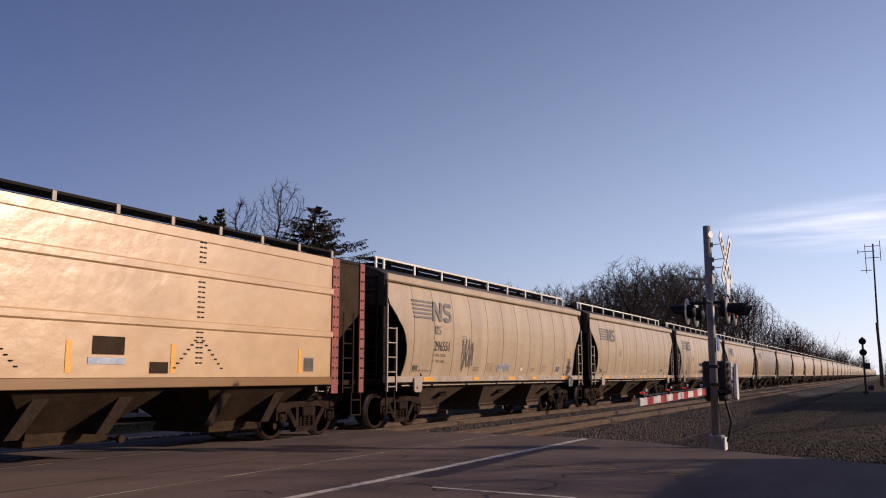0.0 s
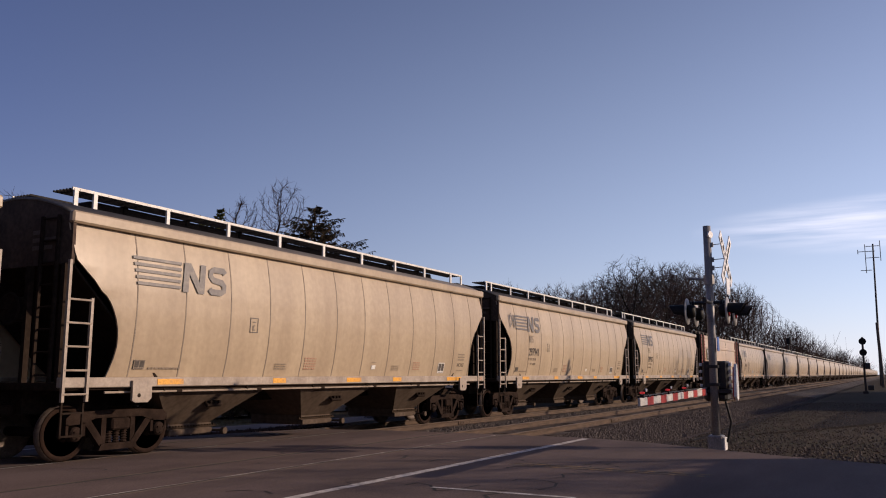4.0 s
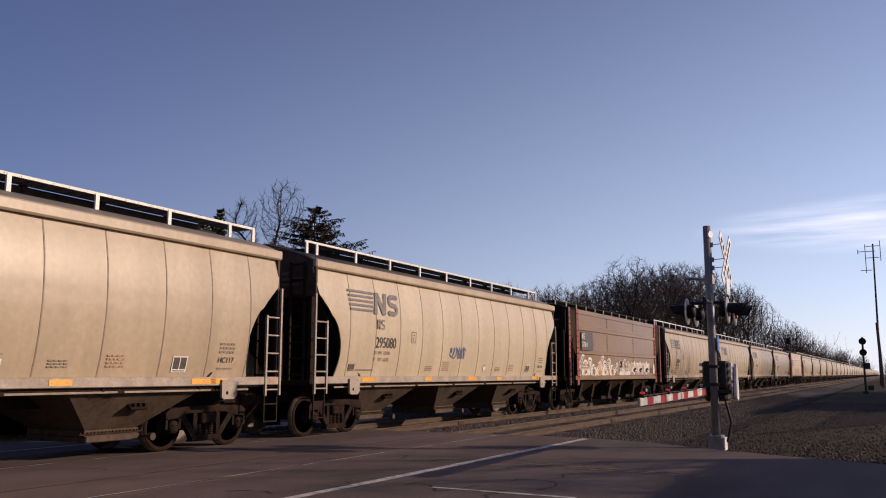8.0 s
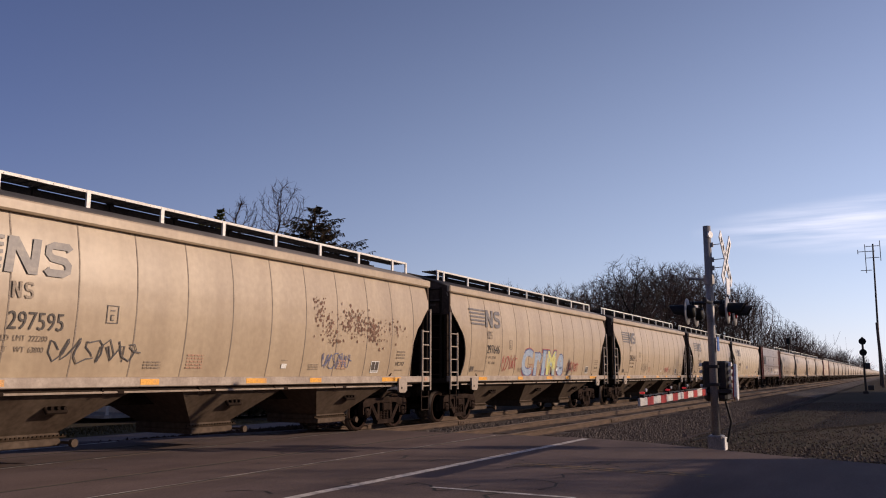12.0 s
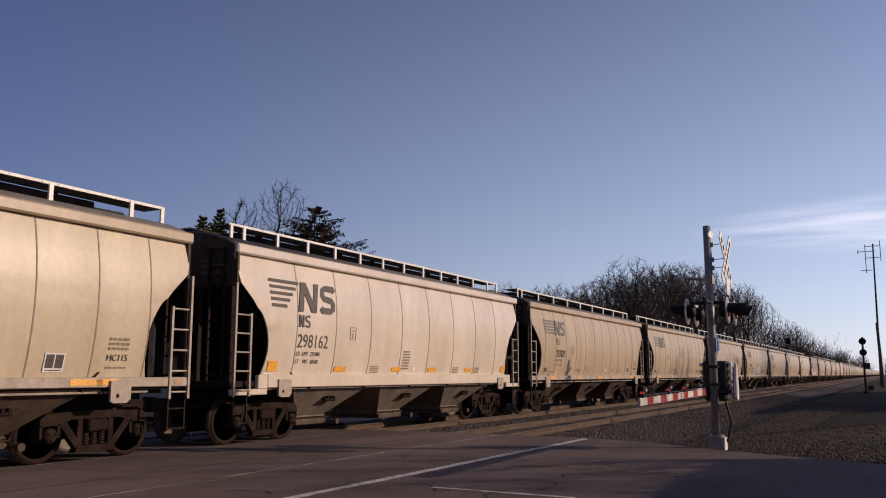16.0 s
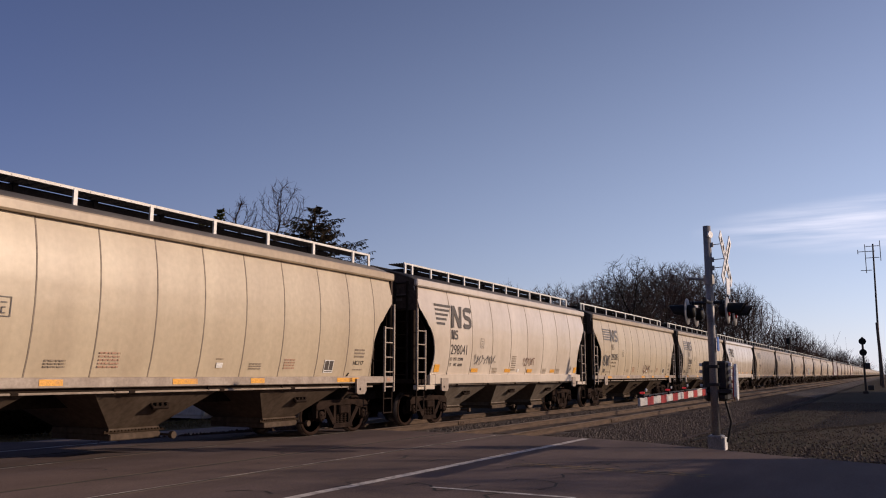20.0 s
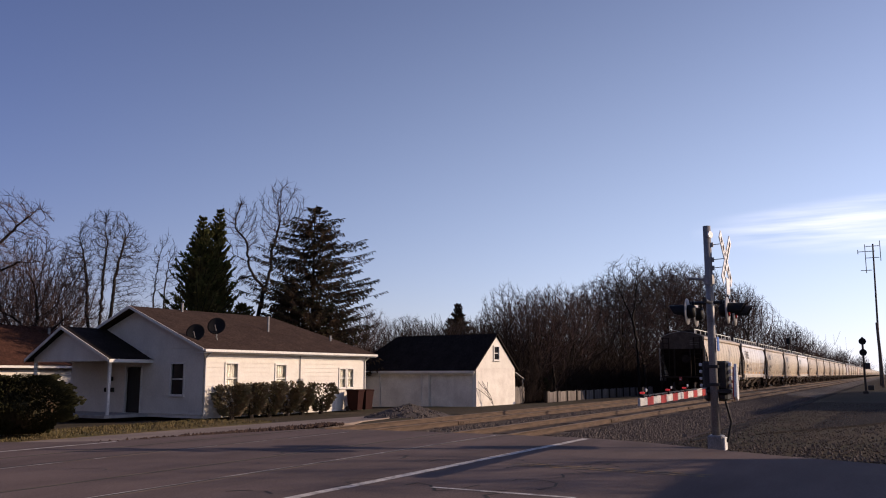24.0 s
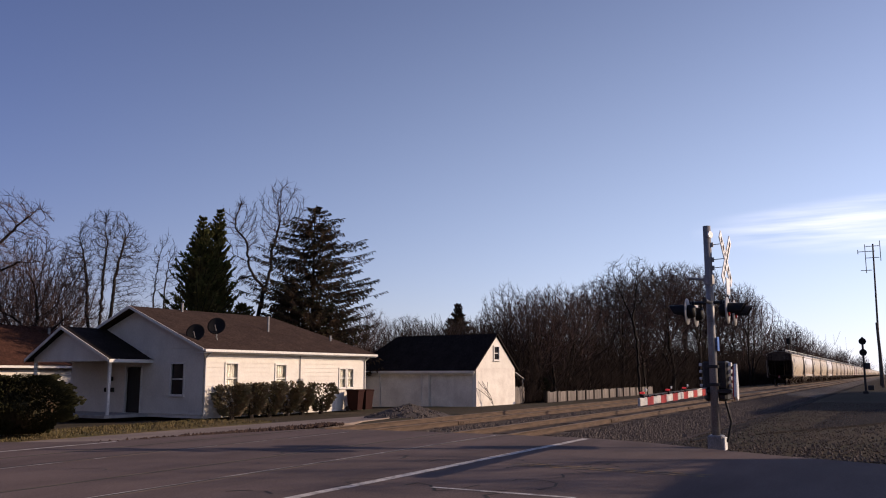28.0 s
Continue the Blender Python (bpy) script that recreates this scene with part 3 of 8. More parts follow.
# how far the train runs ahead of or behind an even speed
DRIFT = [(0.0, -1.90), (1.0, -1.66), (2.0, -1.46), (3.0, -1.29), (4.5, -0.98), (6.0, -0.74), (7.0, -0.68), (8.0, -0.59), (9.0, -0.48), (10.0, -0.36), (11.0, -0.23), (12.0, -0.14), (13.5, -0.08), (15.0, -0.03),
         (16.0, 0.01), (17.0, 0.03), (18.0, 0.03), (19.0, 0.03), (20.0, 0.0), (21.0, 0.0), (22.5, 0.35), (24.0, 0.8), (25.0, 1.15), (26.0, 1.5), (28.0, 2.1)]
# coupled length of each car, counted from the tail
COUPLED = {1: 15.50, 4: 15.50, 12: 16.76, 17: 16.52}
N_CARS = 60
AHEAD = [sum(COUPLED.get(j, 16.62) for j in range(k)) for k in range(N_CARS)]


def drift(t):
    for (a, u), (b, v) in zip(DRIFT, DRIFT[1:]):
        if a <= t <= b:
            return u + (v - u) * (t - a) / (b - a)
    return 0.0


def car_x(k, t):
    return TAIL_X + SPEED * (t - 20.5) + AHEAD[k] + drift(t)


SIDE = [(1.38, 1.435), (1.7, 1.51), (2.1, 1.57), (2.5, 1.60), (2.9, 1.597), (3.26, 1.565), (3.55, 1.52), (3.86, 1.45)]


def side_y(z):
    for (a, u), (b, v) in zip(SIDE, SIDE[1:]):
        if a <= z <= b:
            return u + (v - u) * (z - a) / (b - a)
    return 1.5


def end_x(z):
    """How far the side sheet is cut back at the car's ends."""
    pts = [(1.38, 0.93), (1.6, 1.0), (1.9, 1.05), (2.15, 1.03), (2.4, 0.95), (2.6, 0.84), (2.74, 0.72), (2.80, 0.62), (2.9, 0.55), (3.26, 0.15), (3.5, 0.08), (3.86, 0.05)]
    for (a, u), (b, v) in zip(pts, pts[1:]):
        if a <= z <= b:
            return u + (v - u) * (z - a) / (b - a)
    return 0.05


def hopper_side(sgn, seams, pillow=0.012, L=LB):
    """One curved side sheet with thickness, cut back to the slope sheets at both ends and slightly bellied between the seams."""
    zs = [1.38, 1.5, 1.7, 1.9, 2.05, 2.2, 2.35, 2.5, 2.62, 2.72, 2.79, 2.84, 2.95, 3.1, 3.26, 3.4, 3.6, 3.75, 3.86]
    xsn = [0.0]
    for a, b in zip([0.0] + seams, seams + [L]):
        xsn += [a + (b - a) * f for f in (0.25, 0.5, 0.75, 1.0)]
    bm = B()
    for thick in (0, 0.03):
        grid = []
        for z in zs:
            e = end_x(z)
            row = []
            for i, x in enumerate(xsn):
                xx = min(max(x, e), L - e)
                d = pillow * (0.0, 0.75, 1.0, 0.75)[i % 4] if e < x < L - e else 0
                row.append(bm.verts.new((xx, sgn * (side_y(z) + d - thick), z)))
            grid.append(row)
        for r, s in zip(grid, grid[1:]):
            for i in range(len(xsn) - 1):
                q = (r[i], r[i + 1], s[i + 1], s[i])
                if (q[0].co - q[1].co).length > 1e-5 or (q[2].co - q[3].co).length > 1e-5:
                    try:
                        bm.faces.new(q)
                    except ValueError:
                        pass
    bmesh.ops.remove_doubles(bm, verts=bm.verts, dist=1e-5)
    for za, zb in zip(zs, zs[1:]):
        for near in (0, 1):
            q = []
            for z, th in ((za, 0), (zb, 0), (zb, 0.03), (za, 0.03)):
                e = end_x(z)
                q.append(bm.verts.new((L - e if near else e, sgn * (side_y(z) - th), z)))
            bm.faces.new(q)
    return bm


def wheelset_mesh():
    bm = B()
    r = 0.457
    for s in (-1, 1):
        y = s * 0.7425
        lathe(bm, [(0.07, y + s * 0.10), (0.13, y + s * 0.09), (0.15, y + s * 0.03), (0.33, y + s * 0.0), (0.385, y + s * 0.065), (r - 0.012, y + s * 0.065), (r, y + s * 0.05)], "y", 24)
        lathe(bm, [(r, y + s * 0.05), (r + 0.004, y - s * 0.03), (r + 0.027, y - s * 0.045), (r + 0.02, y - s * 0.07), (0.38, y - s * 0.07), (0.33, y - s * 0.03), (0.14, y - s * 0.06), (0.10, y - s * 0.09)], "y", 24, 1)
        # holes and chalk marks that show the turning
        for i in range(3):
            a = i * 2.09 + s
            box(bm, 0.2, 0.25, y + s * 0.035 - 0.012, y + s * 0.035 + 0.012, -0.02, 0.02, 0, 1, Matrix.Rotation(a, 4, "Y"))
    tube(bm, (0, -0.72, 0), (0, 0.72, 0), 0.085, n=10)
    tube(bm, (0, -1.02, 0), (0, -0.80, 0), 0.07, n=10)
    tube(bm, (0, 0.80, 0), (0, 1.02, 0), 0.07, n=10)
    return bm


def side_frame_mesh():
    """Cast side frame: top chord, two sloping columns, bottom chord, journal jaws."""
    bm = B()
    y0, y1 = -1.08, -0.94
    prism(bm, [(-1.08, 0.72), (-0.98, 0.80), (-0.45, 0.83), (0.45, 0.83), (0.98, 0.80), (1.08, 0.72), (1.08, 0.60), (0.72, 0.62), (0.5, 0.70), (-0.5, 0.70), (-0.72, 0.62), (-1.08, 0.60)], y0, y1)
    for s in (-1, 1):
        prism(bm, [(s * 0.72, 0.63), (s * 0.58, 0.66), (s * 0.26, 0.26), (s * 0.36, 0.20)], y0 + 0.01, y1 - 0.01)
        prism(bm, [(s * 0.36, 0.72), (s * 0.26, 0.72), (s * 0.26, 0.24), (s * 0.36, 0.24)], y0 + 0.02, y1 - 0.02)
        prism(bm, [(s * 1.08, 0.62), (s * 1.03, 0.62), (s * 1.03, 0.42), (s * 1.08, 0.42)], y0, y1)
        prism(bm, [(s * 0.76, 0.64), (s * 0.70, 0.64), (s * 0.70, 0.42), (s * 0.76, 0.42)], y0, y1)
    prism(bm, [(-0.42, 0.16), (0.42, 0.16), (0.36, 0.27), (-0.36, 0.27)], y0 - 0.01, y1)
    return bm


def journal_mesh():
    bm = B()
    lathe(bm, [(0.10, -0.92), (0.125, -0.95), (0.125, -1.09), (0.10, -1.12), (0.045, -1.13)], "y", 14)
    for i in range(3):
        a = 2.09 * i + 0.5
        tube(bm, (0.07 * math.cos(a), -1.15, 0.07 * math.sin(a)), (0.07 * math.cos(a), -1.11, 0.07 * math.sin(a)), 0.014, n=6)
    return bm


def spring_mesh():
    """One coil spring: a stack of turns in one skin."""
    bm = B()
    prof = [(0.04, 0.27)]
    for i in range(5):
        z = 0.275 + 0.043 * i
        prof += [(0.046, z), (0.066, z + 0.008), (0.066, z + 0.020), (0.046, z + 0.030)]
    lathe(bm, prof + [(0.04, 0.49)], "z", 9, at=(0, -1.0, 0))
    return bm


def bolster_mesh():
    bm = B()
    box(bm, -0.2, 0.2, -1.14, 1.14, 0.49, 0.69, 0.03)
    box(bm, -0.24, 0.24, -0.5, 0.5, 0.52, 0.80, 0.03)
    for s in (-1, 1):
        box(bm, 0.28 * s - 0.05, 0.28 * s + 0.05, -0.95, 0.95, 0.36, 0.46, 0.01)
    return bm


SHARED = {}


def shared(key, make, material, name, parent, label="", smooth=False, m=None):
    if key not in SHARED:
        o = part(name, make(), material, parent, label, smooth)
        SHARED[key] = o.data
    else:
        o = new(name, SHARED[key])
        o.parent = parent
        if label:
            o["label"] = label
    if m is not None:
        o.matrix_basis = m
    return o


def wheel_truck(car, x):
    t = shared("bolster", bolster_mesh, "truck_steel", "wheel_truck", car, "dusty brown cast-steel freight truck, darkened for the shade under the car", m=pose(x, 0, 0))
    for s in (0, 180):
        shared("sframe", side_frame_mesh, "truck_steel", "side_frame", t, m=pose(0, 0, 0, 0, 0, s))
        for sx in (-0.16, 0.0, 0.16):
            shared("spring", spring_mesh, "truck_steel", "spring", t, m=pose(0, 0, 0, 0, 0, s) @ pose(sx, 0, 0))
        for wx in (-0.89, 0.89):
            shared("journal", journal_mesh, "truck_steel", "journal_box", t, m=pose(wx, 0, 0.457, 0, 0, s))
    for wx in (-0.89, 0.89):
        shared("wheelset", wheelset_mesh, ["wheel_steel", "wheel_tread"], "wheelset", t, "rusty wheels with bright worn treads", True, pose(wx, 0, 0.462))
    return t


def ladder_mesh(w, z0, z1, rungs, r=0.018, short=None):
    bm = B()
    for x in (0, w):
        box(bm, x - 0.025, x + 0.025, -0.03, 0.02, z0, short if short and x else z1)
    top = short or z1
    for i in range(rungs):
        z = z0 + 0.12 + (top - 0.16 - z0) * i / (rungs - 1)
        tube(bm, (0, -0.02, z), (w, -0.02, z), r, n=6)
    return bm


def step_mesh(w, z0, z1):
    bm = B()
    for x in (0, w):
        box(bm, x - 0.016, x + 0.016, -0.02, 0.012, z0, z1)
    for z in (z0 + 0.02, (z0 + z1) / 2):
        box(bm, 0, w, -0.025, 0.015, z - 0.014, z + 0.014)
    return bm


def bay_mesh(x0, x1, b0, b1, ytop=1.5, ybot=0.72, z1=1.25, z0=0.36):
    """One hopper bay: a funnel with sloping sheets and a gate frame at its foot."""
    bm = B()
    top = [bm.verts.new(p) for p in ((x0, -ytop, z1), (x1, -ytop, z1), (x1, ytop, z1), (x0, ytop, z1))]
    mid = [bm.verts.new(p) for p in ((b0, -ybot, z0 + 0.12), (b1, -ybot, z0 + 0.12), (b1, ybot, z0 + 0.12), (b0, ybot, z0 + 0.12))]
    bm.faces.new(top)
    for i in range(4):
        j = (i + 1) % 4
        bm.faces.new((top[i], top[j], mid[j], mid[i]))
    box(bm, b0 - 0.03, b1 + 0.03, -ybot - 0.03, ybot + 0.03, z0 + 0.02, z0 + 0.12)
    return bm


def gate_mesh(w):
    bm = B()
    box(bm, -w / 2 - 0.06, w / 2 + 0.1, -0.78, 0.78, 0.27, 0.38, 0.015)
    tube(bm, (w / 2 + 0.12, -1.05, 0.32), (w / 2 + 0.12, 1.05, 0.32), 0.025, n=6)
    tube(bm, (w / 2 + 0.12, -1.10, 0.32), (w / 2 + 0.12, -1.02, 0.32), 0.07, n=8)
    tube(bm, (w / 2 + 0.12, 1.02, 0.32), (w / 2 + 0.12, 1.10, 0.32), 0.07, n=8)
    return bm


def vibrator_mesh():
    bm = B()
    box(bm, -0.2, 0.2, -0.05, 0.02, -0.07, 0.07, 0.015)
    for x in (-0.12, 0.0, 0.12):
        tube(bm, (x, -0.10, -0.03), (x, -0.03, 0.03), 0.03, n=6)
    return bm


def roof_mesh(x0, x1, yw=1.52, ze=4.04, zc=4.42):
    bm = B()
    n = 10
    prev = None
    for x in (x0, x1):
        row, low = [], []
        for i in range(n + 1):
            y = -yw + 2 * yw * i / n
            z = ze + (zc - ze) * (1 - (y / yw) ** 2)
            row.append(bm.verts.new((x, y, z)))
            low.append(bm.verts.new((x, y, z - 0.05)))
        bm.faces.new(row + low[::-1])
        if prev:
            for i in range(n):
                bm.faces.new((prev[0][i], prev[0][i + 1], row[i + 1], row[i]))
                bm.faces.new((prev[1][i], low[i], low[i + 1], prev[1][i + 1]))
            bm.faces.new((prev[0][0], row[0], low[0], prev[1][0]))
            bm.faces.new((prev[0][n], prev[1][n], low[n], row[n]))
        prev = (row, low)
    return bm


def edge_strip_mesh(x0, x1, y, z=4.62):
    bm = B()
    s = 1 if y < 0 else -1
    box(bm, x0, x1, min(y, y + s * 0.035), max(y, y + s * 0.035), z - 0.05, z)
    return bm


def grating_mesh(x0, x1, y, w=0.5, z=4.62):
    """Running board: a grating of long bars on cross bars."""
    bm = B()
    s = 1 if y < 0 else -1
    for i in range(6):
        yy = y + s * (0.09 + i * w / 6)
        box(bm, x0, x1, yy - 0.014, yy + 0.014, z - 0.045, z - 0.012)
    for i in range(int((x1 - x0) / 0.3)):
        xx = x0 + 0.15 + i * 0.3
        box(bm, xx - 0.008, xx + 0.008, min(y, y + s * w), max(y, y + s * w), z - 0.04, z - 0.02)
    return bm


def coupler_mesh():
    bm = B()
    box(bm, -0.62, 0.3, -0.09, 0.09, 0.74, 0.96, 0.03)
    box(bm, -0.74, -0.5, -0.16, 0.14, 0.70, 0.99, 0.04)
    tube(bm, (-0.45, -0.35, 0.78), (-0.72, -0.18, 0.42), 0.03, n=6)
    return bm


def bulkhead_mesh():
    """Upper end wall, closed under the roof's curve."""
    bm = B()
    n = 10
    arc = [(1.52 - 3.04 * i / n, 4.04 + 0.34 * (1 - (1 - 2 * i / n) ** 2)) for i in range(n + 1)]
    prism(bm, [(-1.53, 3.2), (1.53, 3.2)] + arc, 0.06, 0.12, "x")
    return bm


def slope_mesh():
    bm = B()
    prism(bm, [(0.12, 3.2), (0.18, 3.2), (2.14, 1.3), (2.08, 1.3)], -1.46, 1.46)
    return bm


def platform_mesh():
    bm = B()
    box(bm, -0.02, 2.2, -1.48, 1.48, 1.18, 1.3, 0.01)
    box(bm, 0.25, 2.0, -0.3, 0.3, 0.78, 1.2)
    return bm


def end_post_mesh():
    bm = B()
    box(bm, 0.0, 0.1, -0.045, 0.045, 1.3, 3.2)
    return bm


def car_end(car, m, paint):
    e = shared("bulk" + paint, bulkhead_mesh, paint, "car_end", car, "recessed car end coloured dark for its shade, with slope sheet and posts", m=m)
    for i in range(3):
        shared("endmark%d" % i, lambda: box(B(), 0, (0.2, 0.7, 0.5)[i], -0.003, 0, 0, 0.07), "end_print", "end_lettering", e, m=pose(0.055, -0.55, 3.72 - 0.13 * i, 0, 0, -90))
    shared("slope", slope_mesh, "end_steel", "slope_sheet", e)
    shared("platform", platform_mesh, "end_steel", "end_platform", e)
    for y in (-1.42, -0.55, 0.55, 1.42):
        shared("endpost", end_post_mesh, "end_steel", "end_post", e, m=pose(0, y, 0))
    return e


def brake_mesh():
    bm = B()
    lathe(bm, [(0.22, -0.02), (0.25, -0.035), (0.28, -0.02), (0.25, 0.0), (0.22, -0.02)], "x", 18)
    for i in range(3):
        a = 2.09 * i
        tube(bm, (-0.01, 0, 0), (-0.02, 0.25 * math.cos(a), 0.25 * math.sin(a)), 0.015, n=5)
    box(bm, 0.0, 0.2, -0.14, 0.14, -0.2, 0.2, 0.03)
    return bm


def n_mesh(h, w, t, lean=0.16):
    """The letter-like block with a diagonal."""
    bm = B()
    d = t * 1.1
    pts = [(0, 0), (t, 0), (t, 0.62), (w - d, 0), (w, 0), (w, 1), (w - t, 1), (w - t, 0.38), (d, 1), (0, 1)]
    prism(bm, [((x + lean * z) * h, z * h) for x, z in pts], -0.004, 0)
    return bm


def s_mesh(h, w, t, lean=0.16):
    """The double-curved block, one bent band."""
    bm = B()
    a = t / 2
    mid = [(w - a, 0.79), (w * 0.78, 1 - a), (w * 0.26, 1 - a), (a, 0.82), (a, 0.65), (w * 0.26, 0.53), (w * 0.74, 0.47), (w - a, 0.35), (w - a, 0.18), (w * 0.74, a), (w * 0.22, a), (a, 0.21)]
    rows = []
    for i, (x, z) in enumerate(mid):
        p, q = mid[max(0, i - 1)], mid[min(len(mid) - 1, i + 1)]
        n = Vector((p[1] - q[1], q[0] - p[0])).normalized() * a
        rows.append([((x + k * n.x + lean * (z + k * n.y)) * h, (z + k * n.y) * h) for k in (1, -1)])
    v = [[bm.verts.new((p[0], -0.004, p[1])) for p in r] for r in rows]
    for u, w_ in zip(v, v[1:]):
        bm.faces.new((u[0], w_[0], w_[1], u[1]))
    return bm


def company_mark(car, x, z, h, lead, material, label, tail=0.0):
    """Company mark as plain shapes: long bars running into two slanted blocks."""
    o = flat("markn%.2f" % h + material, lambda: n_mesh(h, 0.98, 0.25), material, "company_mark", car, x + lead, z, label, out=0.026)
    shared("marks%.2f" % h + material, lambda: s_mesh(h, 0.90, 0.215), material, "mark_block", o, m=pose(1.13 * h, 0, 0))
    for i in range(5):
        zc = h * (0.93 - i * 0.2)
        w = lead + 0.12 * zc - 0.05 - tail * i
        shared("bar%.2f%.2f%d" % (h, lead, i) + material, lambda: box(B(), -lead + 0.02 * i, -lead + w, -0.004, 0, zc - h * 0.05, zc + h * 0.05), material, "mark_bar", o)
    return o


def owner_mark(car, x, y, z, h, material, tilt):
    o = shared("ownn%.2f" % h + material, lambda: n_mesh(h, 0.62, 0.16, 0.0), material, "owner_mark", car, m=pose(x, y, z, tilt))
    shared("owns%.2f" % h + material, lambda: s_mesh(h, 0.62, 0.15, 0.0), material, "mark_block", o, m=pose(h * 0.82, 0, 0))
    return o


def bars_mesh(rows, w, h, gap=0.45, seed=1):
    """Lines of small print as plain bars."""
    bm = B()
    rr = random.Random(seed)
    for i in range(rows):
        z = -i * h
        x = 0.0
        while x < w:
            l = rr.uniform(0.04, 0.11)
            box(bm, x, min(x + l, w), -0.003, 0, z - h * (1 - gap), z)
            x += l + 0.018
    return bm


def placard_mesh(w, h, b=0.014):
    """Outlined card with a small sign in it."""
    bm = B()
    for a in ((0, w, 0, b), (0, w, h - b, h), (0, b, 0, h), (w - b, w, 0, h), (w * 0.36, w * 0.42, h * 0.2, h * 0.45), (w * 0.36, w * 0.64, h * 0.16, h * 0.21), (w * 0.36, w * 0.64, h * 0.44, h * 0.49), (w * 0.3, w * 0.7, h * 0.68, h * 0.74)):
        box(bm, a[0], a[1], -0.003, 0, a[2], a[3])
    return bm


def patch_mesh(w, h):
    bm = B()
    box(bm, 0, w, -0.004, 0, 0, h)
    return bm


def stencil_mesh(w, h):
    """White-framed dark box in two halves."""
    bm = B()
    box(bm, 0, w, -0.003, 0, 0, h)
    box(bm, w * 0.06, w * 0.47, -0.005, -0.002, h * 0.2, h * 0.92, mi=1)
    box(bm, w * 0.53, w * 0.94, -0.005, -0.002, h * 0.2, h * 0.92, mi=1)
    box(bm, w * 0.1, w * 0.9, -0.005, -0.002, h * 0.06, h * 0.12, mi=1)
    return bm


def scrawl(name, car, x, z, w, h, material, seed, r=0.016, loops=14, label=""):
    """A spray-can scribble: a thin looping stroke on the side sheet."""
    rr = random.Random(seed)
    bm = B()
    pts = []
    for i in range(loops * 6):
        f = i / (loops * 6)
        a = f * loops * 2 * math.pi
        pts.append((x + w * f + 0.5 * w / loops * math.cos(a) * rr.uniform(0.6, 1.5), z + h * (0.5 + 0.5 * math.sin(a * (1 + 0.15 * math.sin(f * 9))) * rr.uniform(0.6, 1.0))))
    left, right = [], []
    for i, q in enumerate(pts):
        a, b = pts[max(0, i - 1)], pts[min(len(pts) - 1, i + 1)]
        n = Vector((a[1] - b[1], b[0] - a[0]))
        n = n.normalized() * r if n.length > 1e-6 else Vector((0, r))
        yy = -side_y(min(max(q[1], 1.4), 3.8)) - 0.019 - 0.00005 * i
        left.append(bm.verts.new((q[0] + n.x, yy, q[1] + n.y)))
        right.append(bm.verts.new((q[0] - n.x, yy, q[1] - n.y)))
    for i in range(len(pts) - 1):
        bm.faces.new((left[i], left[i + 1], right[i + 1], right[i]))
    return part(name, bm, material, car, label)


SEAMS = [1.38, 2.52, 3.72, 4.91, 6.1, 7.32, 8.5, 9.67, 10.87, 12.16, 13.32, 14.42]
WSEAMS = [1.95, 3.42, 4.92, 6.42, 7.90, 9.40, 10.88, 12.36]


def seam_mesh():
    bm = B()
    rows = [[bm.verts.new((x, -y + dy, z)) for x, dy in ((-0.02, 0.004), (-0.011, -0.006), (0.011, -0.006), (0.02, 0.004))] for z, y in SIDE]
    for a, b in zip(rows, rows[1:]):
        for i in range(3):
            bm.faces.new((a[i], a[i + 1], b[i + 1], b[i]))
    return bm


def sill_mesh(L=LB):
    bm = B()
    for s in (-1, 1):
        box(bm, -0.02, L + 0.02, min(s * 1.46, s * 1.56), max(s * 1.46, s * 1.56), 1.22, 1.385, 0.012)
    return bm


def white_sill_mesh(L):
    """Deep boxed side sill of the newer cars, stepped up at both ends."""
    bm = B()
    for s in (-1, 1):
        box(bm, 1.05, L - 1.05, min(s * 1.46, s * 1.575), max(s * 1.46, s * 1.575), 1.16, 1.43, 0.012)
        for x0, x1 in ((-0.02, 1.05), (L - 1.05, L + 0.02)):
            box(bm, x0, x1, min(s * 1.46, s * 1.56), max(s * 1.46, s * 1.56), 1.02, 1.14, 0.012)
        for x0, x1 in ((0.75, 1.048), (L - 1.048, L - 0.75)):
            box(bm, x0, x1, min(s * 1.47, s * 1.57), max(s * 1.47, s * 1.57), 1.142, 1.42, 0.012)
    return bm


def eave_mesh(L=LB):
    bm = B()
    for s in (-1, 1):
        box(bm, 0.02, L - 0.02, min(s * 1.44, s * 1.57), max(s * 1.44, s * 1.57), 3.86, 4.06, 0.03)
    return bm


def floor_mesh(L=LB):
    bm = B()
    box(bm, 1.2, L - 1.2, -1.45, 1.45, 1.16, 1.30)
    box(bm, 0.3, L - 0.3, -0.28, 0.28, 0.86, 1.16)
    return bm


def gusset_mesh():
    bm = B()
    prism(bm, [(0, 0.0), (0.06, -0.03), (0.34, -0.03), (0.42, 0.04), (0.42, 0.34), (0.0, 0.34)], -0.05, 0.0)
    tube(bm, (0.14, -0.055, 0.09), (0.14, -0.045, 0.09), 0.035, n=10, mi=1)
    return bm


def post_mesh():
    bm = B()
    box(bm, -0.04, 0.04, -0.83, -0.79, 4.30, 4.60)
    return bm


def hatch_mesh(L=LB):
    bm = B()
    box(bm, 1.3, L - 1.3, -0.34, 0.34, 4.36, 4.555, 0.02)
    for i in range(8):
        x = 2.1 + i * 1.6
        box(bm, x - 0.05, x + 0.05, -0.37, 0.37, 4.44, 4.585, 0.01)
    return bm


